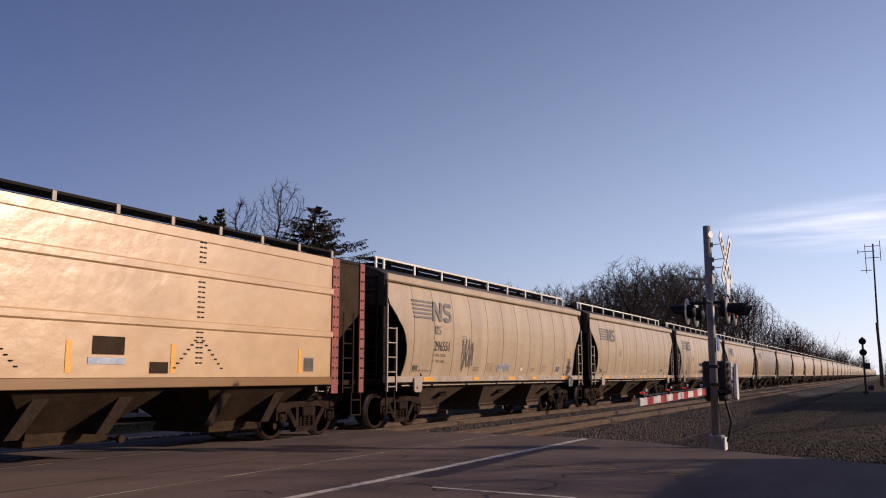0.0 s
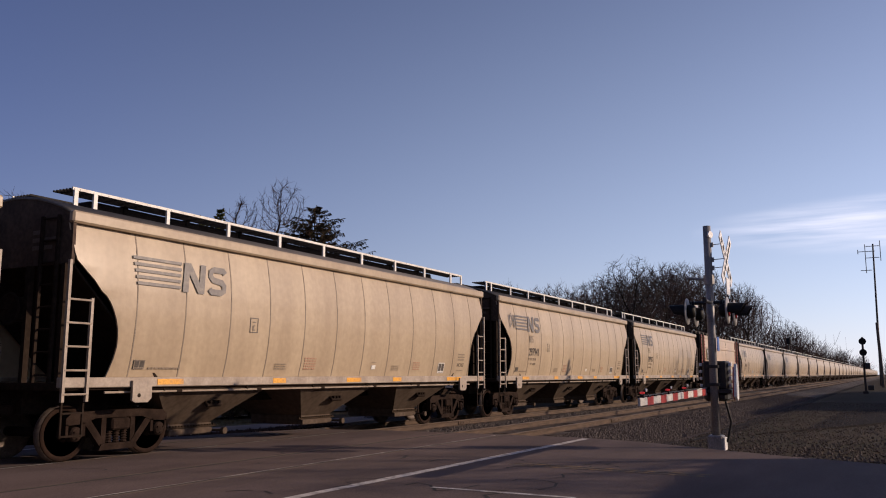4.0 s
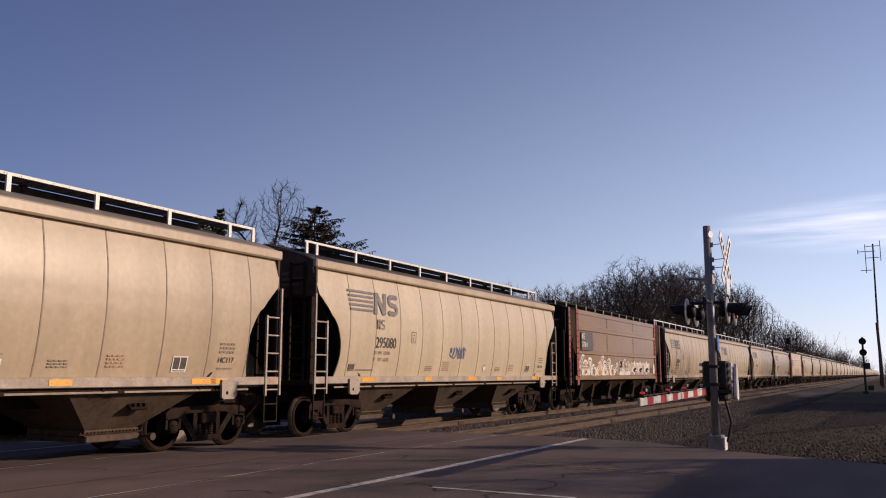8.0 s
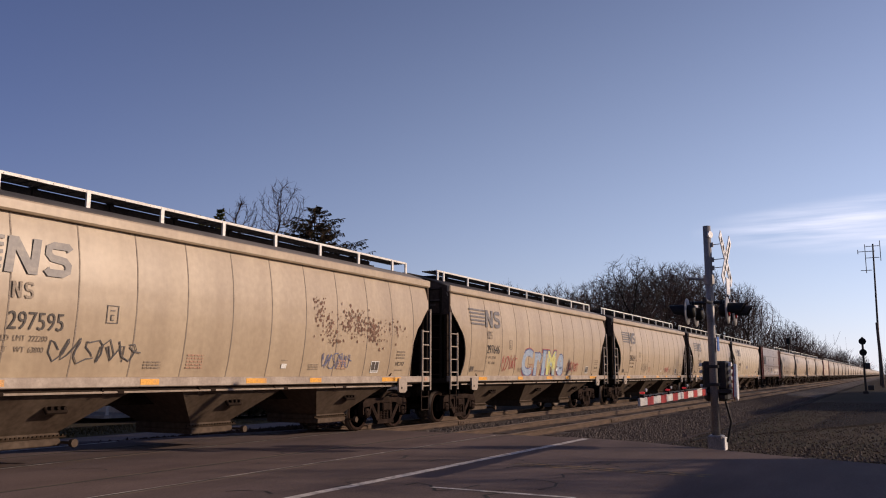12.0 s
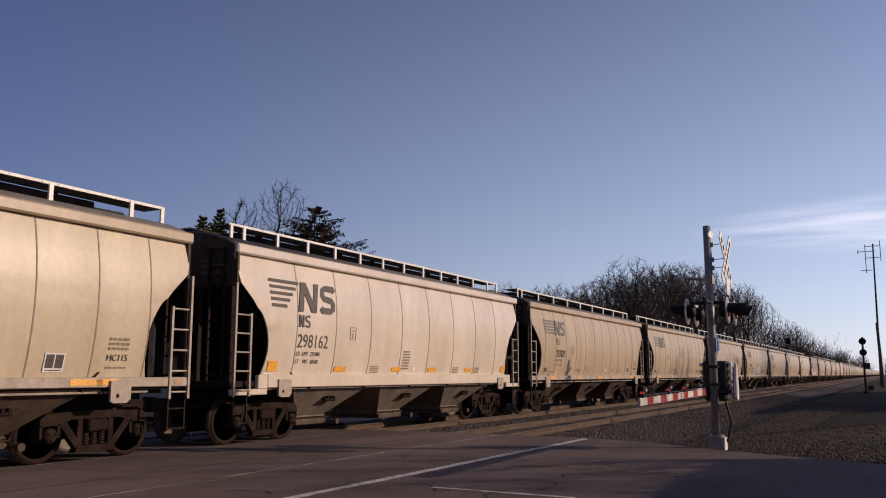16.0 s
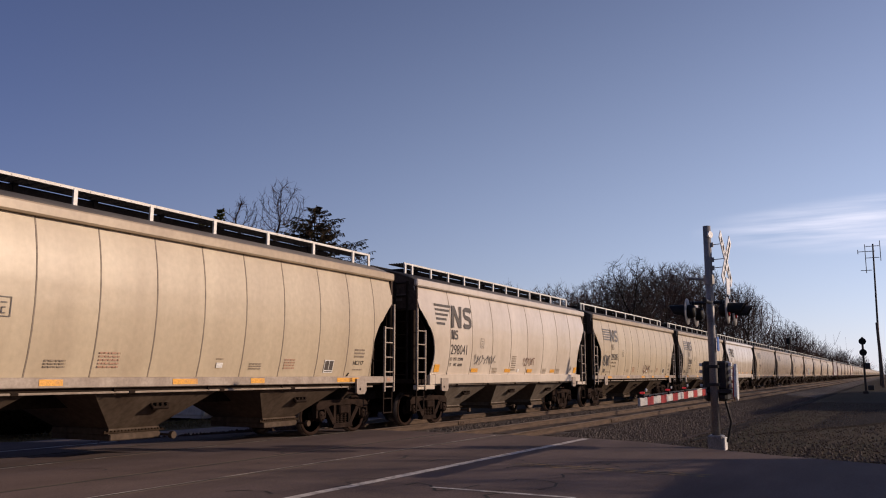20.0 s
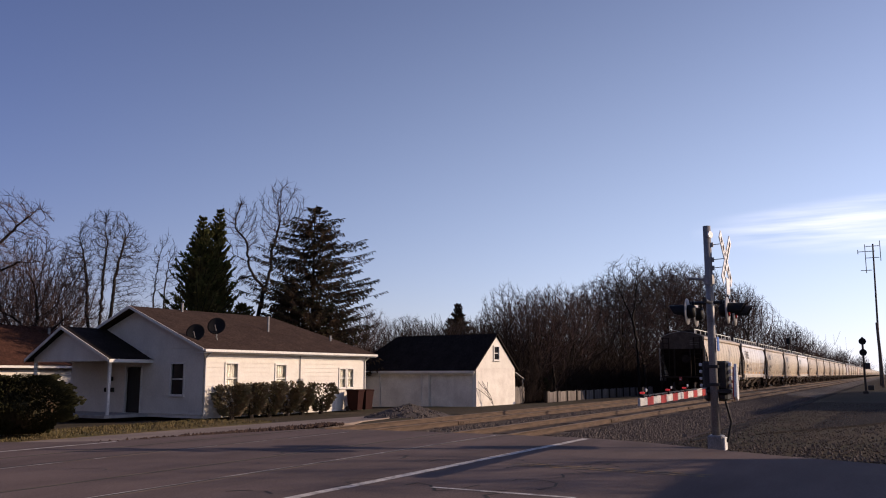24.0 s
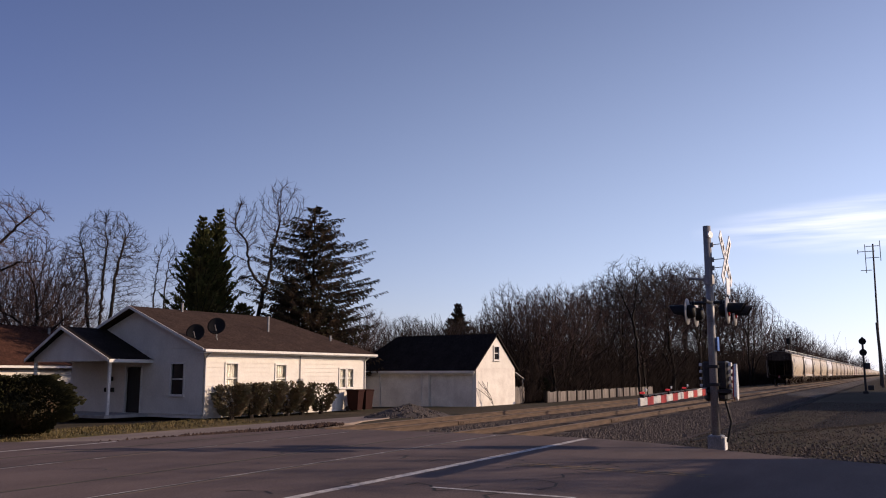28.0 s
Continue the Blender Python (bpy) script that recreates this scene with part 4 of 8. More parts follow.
def pipe_mesh(L=LB):
    """Train pipe hung below the near sill, with its hangers."""
    bm = B()
    tube(bm, (0.9, -1.47, 1.135), (L - 0.9, -1.47, 1.135), 0.02, n=6)
    for i in range(6):
        x = 2.2 + i * 2.2
        box(bm, x - 0.02, x + 0.02, -1.485, -1.455, 1.10, 1.24, mi=1)
        tube(bm, (x + 0.3, -1.47, 1.135), (x + 0.42, -1.47, 1.135), 0.032, n=6, mi=1)
    return bm


def rack_mesh():
    """Toothed rack along the outlet gate."""
    bm = B()
    box(bm, -0.7, 0.7, -0.775, -0.745, 0.40, 0.425)
    for i in range(18):
        box(bm, -0.69 + i * 0.077, -0.655 + i * 0.077, -0.775, -0.745, 0.425, 0.45)
    return bm


def hopper_base(name, label, group, paint, k, kind="old"):
    car = empty(name, pose(0, FAR_Y, 0), label, "hopper car", group)
    L = LB if kind == "old" else LN
    tag = "" if kind == "old" else "new"
    seams = SEAMS if kind == "old" else WSEAMS
    for s, nm in ((-1, "a"), (1, "b")):
        shared("side" + kind + nm + paint, lambda: hopper_side(s, seams, 0.006 if kind == "old" else 0.010, L), paint, "side_sheet", car, "", True)
    for x in seams:
        shared("seam", seam_mesh, "seam", "seam", car, m=pose(x, 0, 0))
    shared("roof" + tag, lambda: roof_mesh(0.05, L - 0.05), "hopper_roof", "roof", car, "weathered grey curved roof", True)
    shared("eave" + kind, lambda: eave_mesh(L), "hopper_paint" if kind == "old" else "hopper_white", "eave_rail", car)
    shared("sill" + kind, lambda: sill_mesh(L) if kind == "old" else white_sill_mesh(L), "trim_white" if kind == "old" else "hopper_white", "side_sill", car, "pale steel side sill")
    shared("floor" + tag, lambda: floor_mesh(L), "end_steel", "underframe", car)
    shared("pipe" + tag, lambda: pipe_mesh(L), ["trim_white", "end_steel"], "train_pipe", car, "thin pale pipe under the side sill")
    for i, xc in enumerate((3.6, L / 2, L - 3.6)):
        bay = shared("bay" + tag, lambda: bay_mesh(-1.62, 1.62, -0.55, 0.55), "bay_dust" if kind == "old" else "bay_pale", "hopper_bay", car, "dusty sloping hopper bay, darkened for the shade under the car", m=pose(xc, 0, 0))
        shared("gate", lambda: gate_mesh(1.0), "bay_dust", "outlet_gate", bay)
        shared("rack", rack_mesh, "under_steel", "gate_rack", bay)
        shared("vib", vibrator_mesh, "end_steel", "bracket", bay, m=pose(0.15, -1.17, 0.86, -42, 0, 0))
    for flip in (0, 1):
        m = pose(0, 0, 0) if not flip else pose(L, 0, 0, 0, 0, 180)
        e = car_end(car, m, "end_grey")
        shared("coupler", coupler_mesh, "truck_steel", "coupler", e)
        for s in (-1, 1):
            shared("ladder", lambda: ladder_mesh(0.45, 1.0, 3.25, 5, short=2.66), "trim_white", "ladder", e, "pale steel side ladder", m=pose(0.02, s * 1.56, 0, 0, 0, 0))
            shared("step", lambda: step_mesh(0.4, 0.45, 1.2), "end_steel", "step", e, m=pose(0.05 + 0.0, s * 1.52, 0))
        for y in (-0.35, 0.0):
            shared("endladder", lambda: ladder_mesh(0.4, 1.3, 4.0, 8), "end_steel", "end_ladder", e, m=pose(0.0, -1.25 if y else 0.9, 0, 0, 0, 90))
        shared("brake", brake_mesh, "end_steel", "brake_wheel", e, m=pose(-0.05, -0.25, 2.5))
        for s in (-1, 1):
            shared("gusset", gusset_mesh, ["trim_white", "end_steel"], "bolster_gusset", e, m=pose(1.37, -1.56, 0.99) if s < 0 else pose(1.79, 1.56, 0.99, 0, 0, 180))
        wheel_truck(car, 1.59 if not flip else L - 1.59)
    shared("hatch" + tag, lambda: hatch_mesh(L), "hatch_dark", "roof_hatch", car, "dark roof hatch trough")
    for s, y in ((-1, -0.82), (1, 0.82)):
        w = shared("walk%d%s" % (s, tag), lambda: grating_mesh(0.55, L - 0.1, y), "grating", "running_board", car, "dark grated running board on the roof")
        shared("strip%d%s" % (s, tag), lambda: edge_strip_mesh(0.55, L - 0.1, y), "strip_white", "edge_strip", w, "pale edge strip of the running board")
        if s < 0:
            n = 11 if kind == "old" else 14
            for i in range(n):
                shared("post", post_mesh, "strip_white", "post", w, m=pose(0.62 if not i else L - 0.14 if i == n - 1 else 1.02 + (i - 1) * (L - 1.9) / (n - 3), 0, 0))
    return car


def on_side(x, z, out, hi, lo=0.0):
    """A pose flat on the curved side sheet, for a mark that reaches from lo to hi above z."""
    a, b = max(1.39, z + lo), min(3.85, z + hi)
    return pose(x, -side_y(max(z, 1.39)) - out, z, math.degrees(math.atan2(side_y(b) - side_y(a), b - a)))


def flat(key, make, material, name, car, x, z, label="", out=0.018):
    o = shared(key, make, material, name, car, label)
    o.matrix_basis = on_side(x, z, out, max(v.co.z for v in o.data.vertices), min(v.co.z for v in o.data.vertices))
    return o


def words(name, line, size, material, car, x, z, tilt, sx, gap):
    """A line of print, word by word."""
    for word in line.split():
        lettering(name, word, size, material, car, x, -side_y(z) - 0.018, z, rx=90 + tilt, sx=sx)
        x += len(word) * size * 0.62 * sx + gap


def hopper_marks(car, number, hc, old=True):
    if old:
        company_mark(car, 1.27, 2.93, 0.56, 1.12, "letter_grey", "faded grey company mark of bars and blocks")
        if number:
            owner_mark(car, 2.55, -side_y(2.58) - 0.018, 2.56, 0.25, "letter_faint", 0)
            lettering("car_number", number, 0.39, "letter_dark", car, 2.52, -side_y(2.10) - 0.018, 2.10, rx=90 + 4, sx=0.84)
            words("limit_lettering", "LD LMT 222200", 0.125, "letter_faint", car, 2.46, 1.93, 7, 0.86, 0.06)
            words("limit_lettering", "LT WT 63800", 0.125, "letter_faint", car, 2.46, 1.76, 7, 0.86, 0.10)
        flat("plac", lambda: placard_mesh(0.24, 0.3), "letter_grey", "placard", car, 4.28, 2.27)
        flat("dark", lambda: stencil_mesh(0.24, 0.17), ["letter_faint", "letter_dark"], "data_plate", car, 1.45, 1.52, out=0.018)
        flat("fine0", lambda: bars_mesh(1, 0.75, 0.06, 0.4, 7), "letter_faint", "fine_print", car, 1.78, 1.56, out=0.018)
        flat("fine1", lambda: bars_mesh(3, 0.38, 0.05, 0.5, 8), "letter_faint", "fine_print", car, 5.2, 1.66, out=0.018)
        flat("fine2", lambda: bars_mesh(5, 0.42, 0.058, 0.5, 9), "print_red", "red_print", car, 6.2, 1.80, out=0.018)
        flat("fine3", lambda: patch_mesh(0.17, 0.10), "letter_white", "sticker", car, 8.95, 1.56, out=0.018)
        flat("fine6", lambda: bars_mesh(1, 0.2, 0.04, 0.5, 10), "letter_faint", "fine_print", car, 8.93, 1.74, out=0.018)
        flat("fine4", lambda: bars_mesh(3, 0.36, 0.05, 0.5, 10), "letter_faint", "fine_print", car, 9.9, 1.66, out=0.018)
        flat("fine7", lambda: bars_mesh(4, 0.36, 0.06, 0.5, 12), "print_red", "red_print", car, 11.0, 1.76, out=0.018)
        flat("stencil", lambda: stencil_mesh(0.36, 0.3), ["letter_white", "letter_dark"], "stencil_box", car, 12.45, 1.47, "white-edged dark stencil box", out=0.018)
        flat("fine5", lambda: bars_mesh(3, 0.42, 0.08, 0.5, 12), "letter_faint", "fine_print", car, 13.62, 2.04, out=0.018)
        flat("fine8", lambda: bars_mesh(1, 0.42, 0.05, 0.5, 13), "letter_faint", "fine_print", car, 13.62, 1.56, out=0.018)
        if hc:
            lettering("side_code", hc, 0.15, "letter_dark", car, 13.6, -side_y(1.66) - 0.018, 1.66, rx=90 + 11)
        for i, x in enumerate((1.95, 5.1, 7.8, 9.9, 12.9, 13.4)):
            o = shared("refl%d" % (i % 2), lambda: patch_mesh(0.62 if i % 2 == 0 else 0.42, 0.10), "orange", "reflector", car, "orange reflective strip on the sill")
            o.matrix_basis = pose(x, -1.5625, 1.255)
        o = shared("refr", lambda: patch_mesh(0.16, 0.09), "print_red", "reflector", car, "small red reflector at the sill end")
        o.matrix_basis = pose(LB - 0.35, -1.5625, 1.26)
    else:
        company_mark(car, 0.98, 2.80, 0.66, 0.98, "letter_dark", "dark company mark of bars and blocks", 0.09)
        owner_mark(car, 2.0, -side_y(2.5) - 0.018, 2.46, 0.27, "letter_dark", 0)
        lettering("car_number", number, 0.42, "letter_dark", car, 1.98, -side_y(2.02) - 0.018, 2.02, rx=90 + 5, sx=0.9)
        words("limit_lettering", "LD LMT 225900", 0.13, "letter_dark", car, 1.98, 1.84, 7, 0.9, 0.07)
        words("limit_lettering", "LT WT 60100", 0.13, "letter_dark", car, 1.98, 1.67, 8, 0.9, 0.12)
        flat("plac", lambda: placard_mesh(0.24, 0.3), "letter_dark", "placard", car, 3.98, 2.25)
        flat("finew", lambda: bars_mesh(7, 0.36, 0.075, 0.5, 9), "letter_faint", "fine_print", car, 6.55, 2.05, out=0.018)
        for x in (5.05, 9.5, 10.95):
            flat("finew2", lambda: bars_mesh(4, 0.36, 0.05, 0.5, 10), "letter_faint", "fine_print", car, x, 1.64, out=0.018)
        flat("fine3", lambda: patch_mesh(0.17, 0.10), "letter_white", "sticker", car, 7.1, 1.52, out=0.018)
        lettering("side_code", hc, 0.15, "letter_dark", car, LN - 0.95, -side_y(1.95) - 0.018, 1.95, rx=90 + 8)
        for x in (3.5, 6.05, 8.0, 10.3):
            o = shared("refw", lambda: patch_mesh(0.46, 0.12), "orange", "reflector", car, "orange reflective patch on the side sheet")
            o.matrix_basis = on_side(x, 1.50, 0.018, 0.12)
        for x in (1.1, LN - 1.38):
            o = shared("refw2", lambda: patch_mesh(0.3, 0.22), "orange", "reflector", car, "orange reflective patch on the side sheet")
            o.matrix_basis = on_side(x, 1.50, 0.018, 0.22)


def rib_panel():
    """Flat riveted side with two shallow pressed belts along it."""
    bm = B()
    prof = [(1.38, 1.545), (2.26, 1.545), (2.29, 1.585), (2.40, 1.585), (2.43, 1.545), (3.25, 1.545), (3.28, 1.585), (3.40, 1.585), (3.43, 1.545), (3.93, 1.545), (3.95, 1.565), (4.12, 1.565)]
    outer = [(-y, z) for z, y in prof]
    inner = [(-1.50, 4.12), (-1.50, 1.38)]
    prism(bm, outer + inner, 1.5, LB - 1.32, "x")
    return bm


def rib_post(w=0.26):
    bm = B()
    box(bm, 0, w, -1.575, -1.53, 1.0, 4.14)
    for s in (0.06, w - 0.06):
        for i in range(12):
            z = 1.35 + i * 0.235
            box(bm, s - 0.02, s + 0.02, -1.59, -1.574, z - 0.018, z + 0.018, mi=1)
    return bm


def rib_end_side():
    """Side of the end vestibule: a plate above that slopes away over the ladder."""
    bm = B()
    prism(bm, [(0.4, 4.14), (1.5, 4.14), (1.5, 2.0), (1.3, 2.15), (0.5, 2.92), (0.4, 2.92)], -1.54, -1.50)
    return bm


def rivet_line():
    bm = B()
    for i in range(26):
        z = 4.02 - i * 0.095
        if 2.24 < z < 2.46 or 3.22 < z < 3.46:
            continue
        for x in ((-0.05, 0.05)):
            box(bm, x - 0.035, x + 0.03, -1.56, -1.544, z - 0.012, z + 0.012)
    for i in range(7):
        for s in (-1, 1):
            x, z = s * (0.10 + 0.085 * i), 2.06 - 0.085 * i
            box(bm, x - 0.035, x + 0.03, -1.56, -1.544, z - 0.012, z + 0.012)
    return bm


def rib_car(paint, number, label, panel=(2.08, 0.98)):
    car = empty("hopper_car", pose(0, FAR_Y, 0), label, "hopper car", "freight train")
    for s in (0, 180):
        m = pose(0, 0, 0) if not s else pose(LB, 0, 0, 0, 0, 180)
        shared("ribpanel" + paint, rib_panel, paint, "side_sheet", car, "flat riveted brown side", m=m)
        for x, mm in ((1.27, "post_a"), (LB - 1.34, "post_b"), (0.33, "post_c"), (LB - 0.2, "post_d")):
            shared("ribpost%d" % (mm in ("post_c", "post_d")), lambda: rib_post(0.26 if mm in ("post_a", "post_b") else 0.2), ["rib_red", "rib_dark"], "corner_post", car, "red riveted corner post", m=m @ pose(x, 0, 0))
        shared("ribend", rib_end_side, "under_steel", "end_plate", car, m=m)
        shared("ribend2", lambda: prism(B(), [(0.0, 4.14), (-1.32, 4.14), (-1.32, 2.0), (-1.15, 2.15), (-0.14, 2.92), (0.0, 2.92)], -1.54, -1.50), "under_steel", "end_plate", car, m=m @ pose(LB, 0, 0))
        for x in (5.55, 9.9):
            shared("rivet", rivet_line, "rib_dark", "rivet_row", car, m=m @ pose(x, 0, 0))["kind"] = "stuff"
    shared("ribsill", lambda: box(box(B(), 1.1, LB - 1.1, -1.57, -1.50, 1.20, 1.375, 0.01), 1.1, LB - 1.1, 1.50, 1.57, 1.20, 1.375, 0.01), "rib_paint", "side_sill", car)
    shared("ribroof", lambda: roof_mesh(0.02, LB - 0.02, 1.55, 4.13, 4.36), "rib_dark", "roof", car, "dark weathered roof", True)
    shared("floor", floor_mesh, "end_steel", "underframe", car)
    for xc in (3.6, 7.725, 11.85):
        bay = shared("ribbay", lambda: bay_mesh(-1.62, 1.62, -0.72, 0.78), "under_steel", "hopper_bay", car, "rusty hopper bay, darkened for the shade under the car", m=pose(xc, 0, 0))
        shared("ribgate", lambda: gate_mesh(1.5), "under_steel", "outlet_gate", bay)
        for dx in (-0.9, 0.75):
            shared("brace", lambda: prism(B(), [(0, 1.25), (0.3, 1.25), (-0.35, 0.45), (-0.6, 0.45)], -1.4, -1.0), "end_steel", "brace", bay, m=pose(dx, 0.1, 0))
    for flip in (0, 1):
        m = pose(0, 0, 0) if not flip else pose(LB, 0, 0, 0, 0, 180)
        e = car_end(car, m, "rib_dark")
        shared("coupler", coupler_mesh, "truck_steel", "coupler", e)
        for s in (-1, 1):
            shared("rladder", lambda: ladder_mesh(0.42, 1.0, 2.9, 6), "end_steel", "ladder", e, m=pose(0.42, s * 1.53, 0))
            shared("step", lambda: step_mesh(0.4, 0.45, 1.2), "end_steel", "step", e, m=pose(0.05, s * 1.52, 0))
        shared("brake", brake_mesh, "end_steel", "brake_wheel", e, m=pose(-0.05, -0.25, 2.5))
        wheel_truck(car, 1.59 if not flip else LB - 1.59)
    for s, y in ((-1, -0.95), (1, 0.95)):
        w = shared("rwalk%d" % s, lambda: grating_mesh(0.35, LB - 0.1, y, 0.5, 4.46), "rib_dark", "running_board", car, "dark running board on the roof")
        shared("rstrip%d" % s, lambda: edge_strip_mesh(0.35, LB - 0.1, y, 4.46), "rib_dark", "edge_strip", w)
        if s < 0:
            for i in range(12):
                shared("rpost", lambda: box(B(), -0.04, 0.04, -0.965, -0.93, 4.26, 4.45), "trim_white", "post", w, m=pose(0.5 + i * 1.31, 0, 0))
    shared("blackpanel" + number, lambda: patch_mesh(panel[1], 0.78), "panel_black", "number_panel", car, "black panel with white number", m=pose(panel[0], -1.597, 2.44))
    owner_mark(car, panel[0] + 0.06, -1.605, 2.9, 0.24, "letter_white", 0)
    lettering("car_number", number, 0.31, "letter_white", car, panel[0] + 0.04, -1.606, 2.58, sx=0.84)
    shared("plac3", lambda: placard_mesh(0.22, 0.28), "letter_dark", "placard", car, m=pose(3.4, -1.556, 2.62))
    shared("lim3", lambda: bars_mesh(2, 0.95, 0.13, 0.55, 15), "letter_faint", "limit_lettering", car, m=pose(1.75, -1.552, 1.86))
    for x in (2.35, 4.35, 7.0, 9.2, 12.9):
        shared("refl_v", lambda: patch_mesh(0.11, 0.52), "orange", "reflector", car, "upright orange reflector", m=pose(x, -1.550, 1.46))
    shared("decal", lambda: patch_mesh(0.65, 0.3), "under_steel", "decal", car, m=pose(7.5, -1.552, 1.76))
    shared("decal2", lambda: patch_mesh(0.75, 0.11), "tag_pale", "decal", car, m=pose(7.42, -1.552, 1.6))
    shared("decal3", lambda: patch_mesh(0.42, 0.2), "under_steel", "decal", car, m=pose(8.72, -1.552, 1.45))
    shared("stencil3", lambda: stencil_mesh(0.34, 0.3), ["letter_grey", "letter_dark"], "stencil_box", car, m=pose(13.1, -1.553, 1.5))
    return car


def far_car():
    """A car of the train's far front half, which never comes near: fewer fittings."""
    car = empty("hopper_car", pose(0, FAR_Y, 0), "weathered cream covered hopper car far along the train", "hopper car", "freight train")
    for s, nm in ((-1, "a"), (1, "b")):
        shared("sideold" + nm + "hopper_paint", None, "hopper_paint", "side_sheet", car)
    for x in SEAMS[1::3]:
        shared("seam", seam_mesh, "seam", "seam", car, m=pose(x, 0, 0))
    shared("roof", None, "hopper_roof", "roof", car)
    shared("eaveold", None, "trim_white", "eave_rail", car)
    shared("sillold", None, "trim_white", "side_sill", car)
    shared("floor", None, "end_steel", "underframe", car)
    for xc in (3.6, 7.725, 11.85):
        shared("bay", None, "under_steel", "hopper_bay", car, m=pose(xc, 0, 0))
    for flip in (0, 1):
        e = shared("bulkend_grey", None, "end_grey", "car_end", car, m=pose(LB, 0, 0, 0, 0, 180) if flip else pose(0, 0, 0))
        shared("slope", None, "end_steel", "slope_sheet", e)
        shared("ladder", None, "trim_white", "ladder", e, m=pose(0.02, 1.56 if flip else -1.56, 0))
        t = shared("bolster", None, "truck_steel", "wheel_truck", car, m=pose(LB - 1.59 if flip else 1.59, 0, 0))
        shared("sframe", None, "truck_steel", "side_frame", t)
        for wx in (-0.89, 0.89):
            shared("wheelset", None, "wheel_steel", "wheelset", t, m=pose(wx, 0, 0.462))
    shared("strip-1", None, "trim_white", "running_board", car)
    return car


CARS = {}
# cars counted from the tail: kind, number and the code near the front end, as far as they can be read
LIST = {0: ("old", "296985", "HC117"), 1: ("new", "298041", "HC122"), 2: ("old", "295285", "HC117"), 3: ("old", "295300", "HC115"), 4: ("new", "298162", "HC122"),
        5: ("old", "297829", "HC117"), 6: ("old", "", ""), 7: ("old", "297595", "HC117"), 8: ("old", "297646", "HC117"), 9: ("old", "296214", ""), 10: ("old", "297391", "HC117"),
        11: ("old", "295080", "HC114"), 12: ("rib", "270814", ""), 13: ("old", "296514", "HC117"), 14: ("old", "", "HC117"), 15: ("old", "297941", "HC117"),
        16: ("old", "297937", "HC117"), 17: ("pale", "270604", ""), 18: ("old", "296551", "HC117")}
LABEL = "weathered cream covered hopper car"
for k in range(N_CARS):
    kind, number, code = LIST.get(k, ("old", "", ""))
    if k > 22:
        if k == 23:
            plain = far_car()
            CARS[k] = plain
            continue
        car = copy_thing(plain, pose(0, FAR_Y, 0))
        CARS[k] = car
        continue
    if kind == "new":
        car = hopper_base("hopper_car", "clean pale-grey covered hopper car with white sill", "freight train", "hopper_white", k, "new")
        hopper_marks(car, number, code, False)
    elif kind in ("rib", "pale"):
        car = rib_car("rib_paint" if kind == "rib" else "rib_pale", number, "brown flat-sided hopper car with red corner posts" + (", white graffiti" if kind == "rib" else ""), (1.8, 1.5) if kind == "rib" else (2.08, 0.98))
    else:
        lab = LABEL + {8: ", large blue graffiti", 7: ", rust patches and black tags", 0: ", last of the train"}.get(k, "")
        car = hopper_base("hopper_car", lab, "freight train", "hopper_clean" if k in (0, 2, 3, 11) else "hopper_paint", k)
        hopper_marks(car, number, code)
    CARS[k] = car

# graffiti
scrawl("graffiti", CARS[11], 6.6, 1.85, 1.0, 0.42, "tag_blue", 1, 0.02, 6, "blue spray-painted scribble")
scrawl("graffiti", CARS[7], 3.30, 1.60, 1.75, 0.42, "tag_black", 2, 0.012, 8, "black spray-painted scribble")
scrawl("graffiti", CARS[7], 10.35, 1.55, 1.2, 0.42, "tag_blue", 3, 0.011, 8, "blue spray-painted scribble")
scrawl("graffiti", CARS[2], 1.30, 1.75, 1.0, 0.62, "tag_black", 4, 0.028, 6, "black spray-painted scribble")
scrawl("graffiti", CARS[1], 3.6, 1.72, 1.6, 0.34, "tag_black", 5, 0.012, 9, "black spray-painted scribble")
scrawl("graffiti", CARS[1], 7.55, 1.70, 1.05, 0.36, "rust", 6, 0.014, 6, "brown spray-painted scribble")
scrawl("graffiti", CARS[9], 9.9, 1.5, 0.8, 0.36, "tag_red", 7, 0.03, 4, "red spray-painted scribble")
scrawl("graffiti", CARS[9], 4.7, 1.6, 1.3, 0.4, "letter_faint", 8, 0.012, 8, "faint grey spray-painted scribble")
scrawl("graffiti", CARS[18], 4.3, 1.5, 0.8, 1.05, "letter_grey", 9, 0.018, 7, "faded spray-painted swirl")
scrawl("graffiti", CARS[18], 7.0, 1.5, 1.0, 0.3, "tag_pale", 10, 0.02, 6, "faded blue scribble")
scrawl("graffiti", CARS[15], 0.75, 2.95, 0.7, 0.6, "letter_grey", 11, 0.014, 6, "faded spray-painted scribble")
scrawl("graffiti", CARS[2], 8.2, 1.45, 1.4, 0.5, "rust", 13, 0.022, 6, "dark brown spray-painted scribble")
# block-letter graffiti
for ch, colour, gx, size, sx in (("C", "tag_pale", 5.5, 1.16, 1.15), ("r", "tag_pale", 6.62, 1.52, 1.0), ("I", "tag_pale", 7.42, 1.16, 1.3), ("M", "tag_yellow", 7.88, 1.16, 1.05), ("e", "tag_pale", 9.0, 1.50, 0.95)):
    for nm, mt, fat, out in (("letter_halo", "tag_red", 0.13, 0.018), ("letter_edge", "tag_blue", 0.10, 0.024), ("graffiti_letter", colour, 0.055, 0.030)):
        lettering(nm, ch, size, mt, CARS[8], gx, -side_y(1.46) - out, 1.46, rx=90 + 8, thick=0.002, label="fat spray-painted letter", sx=sx, fat=fat)
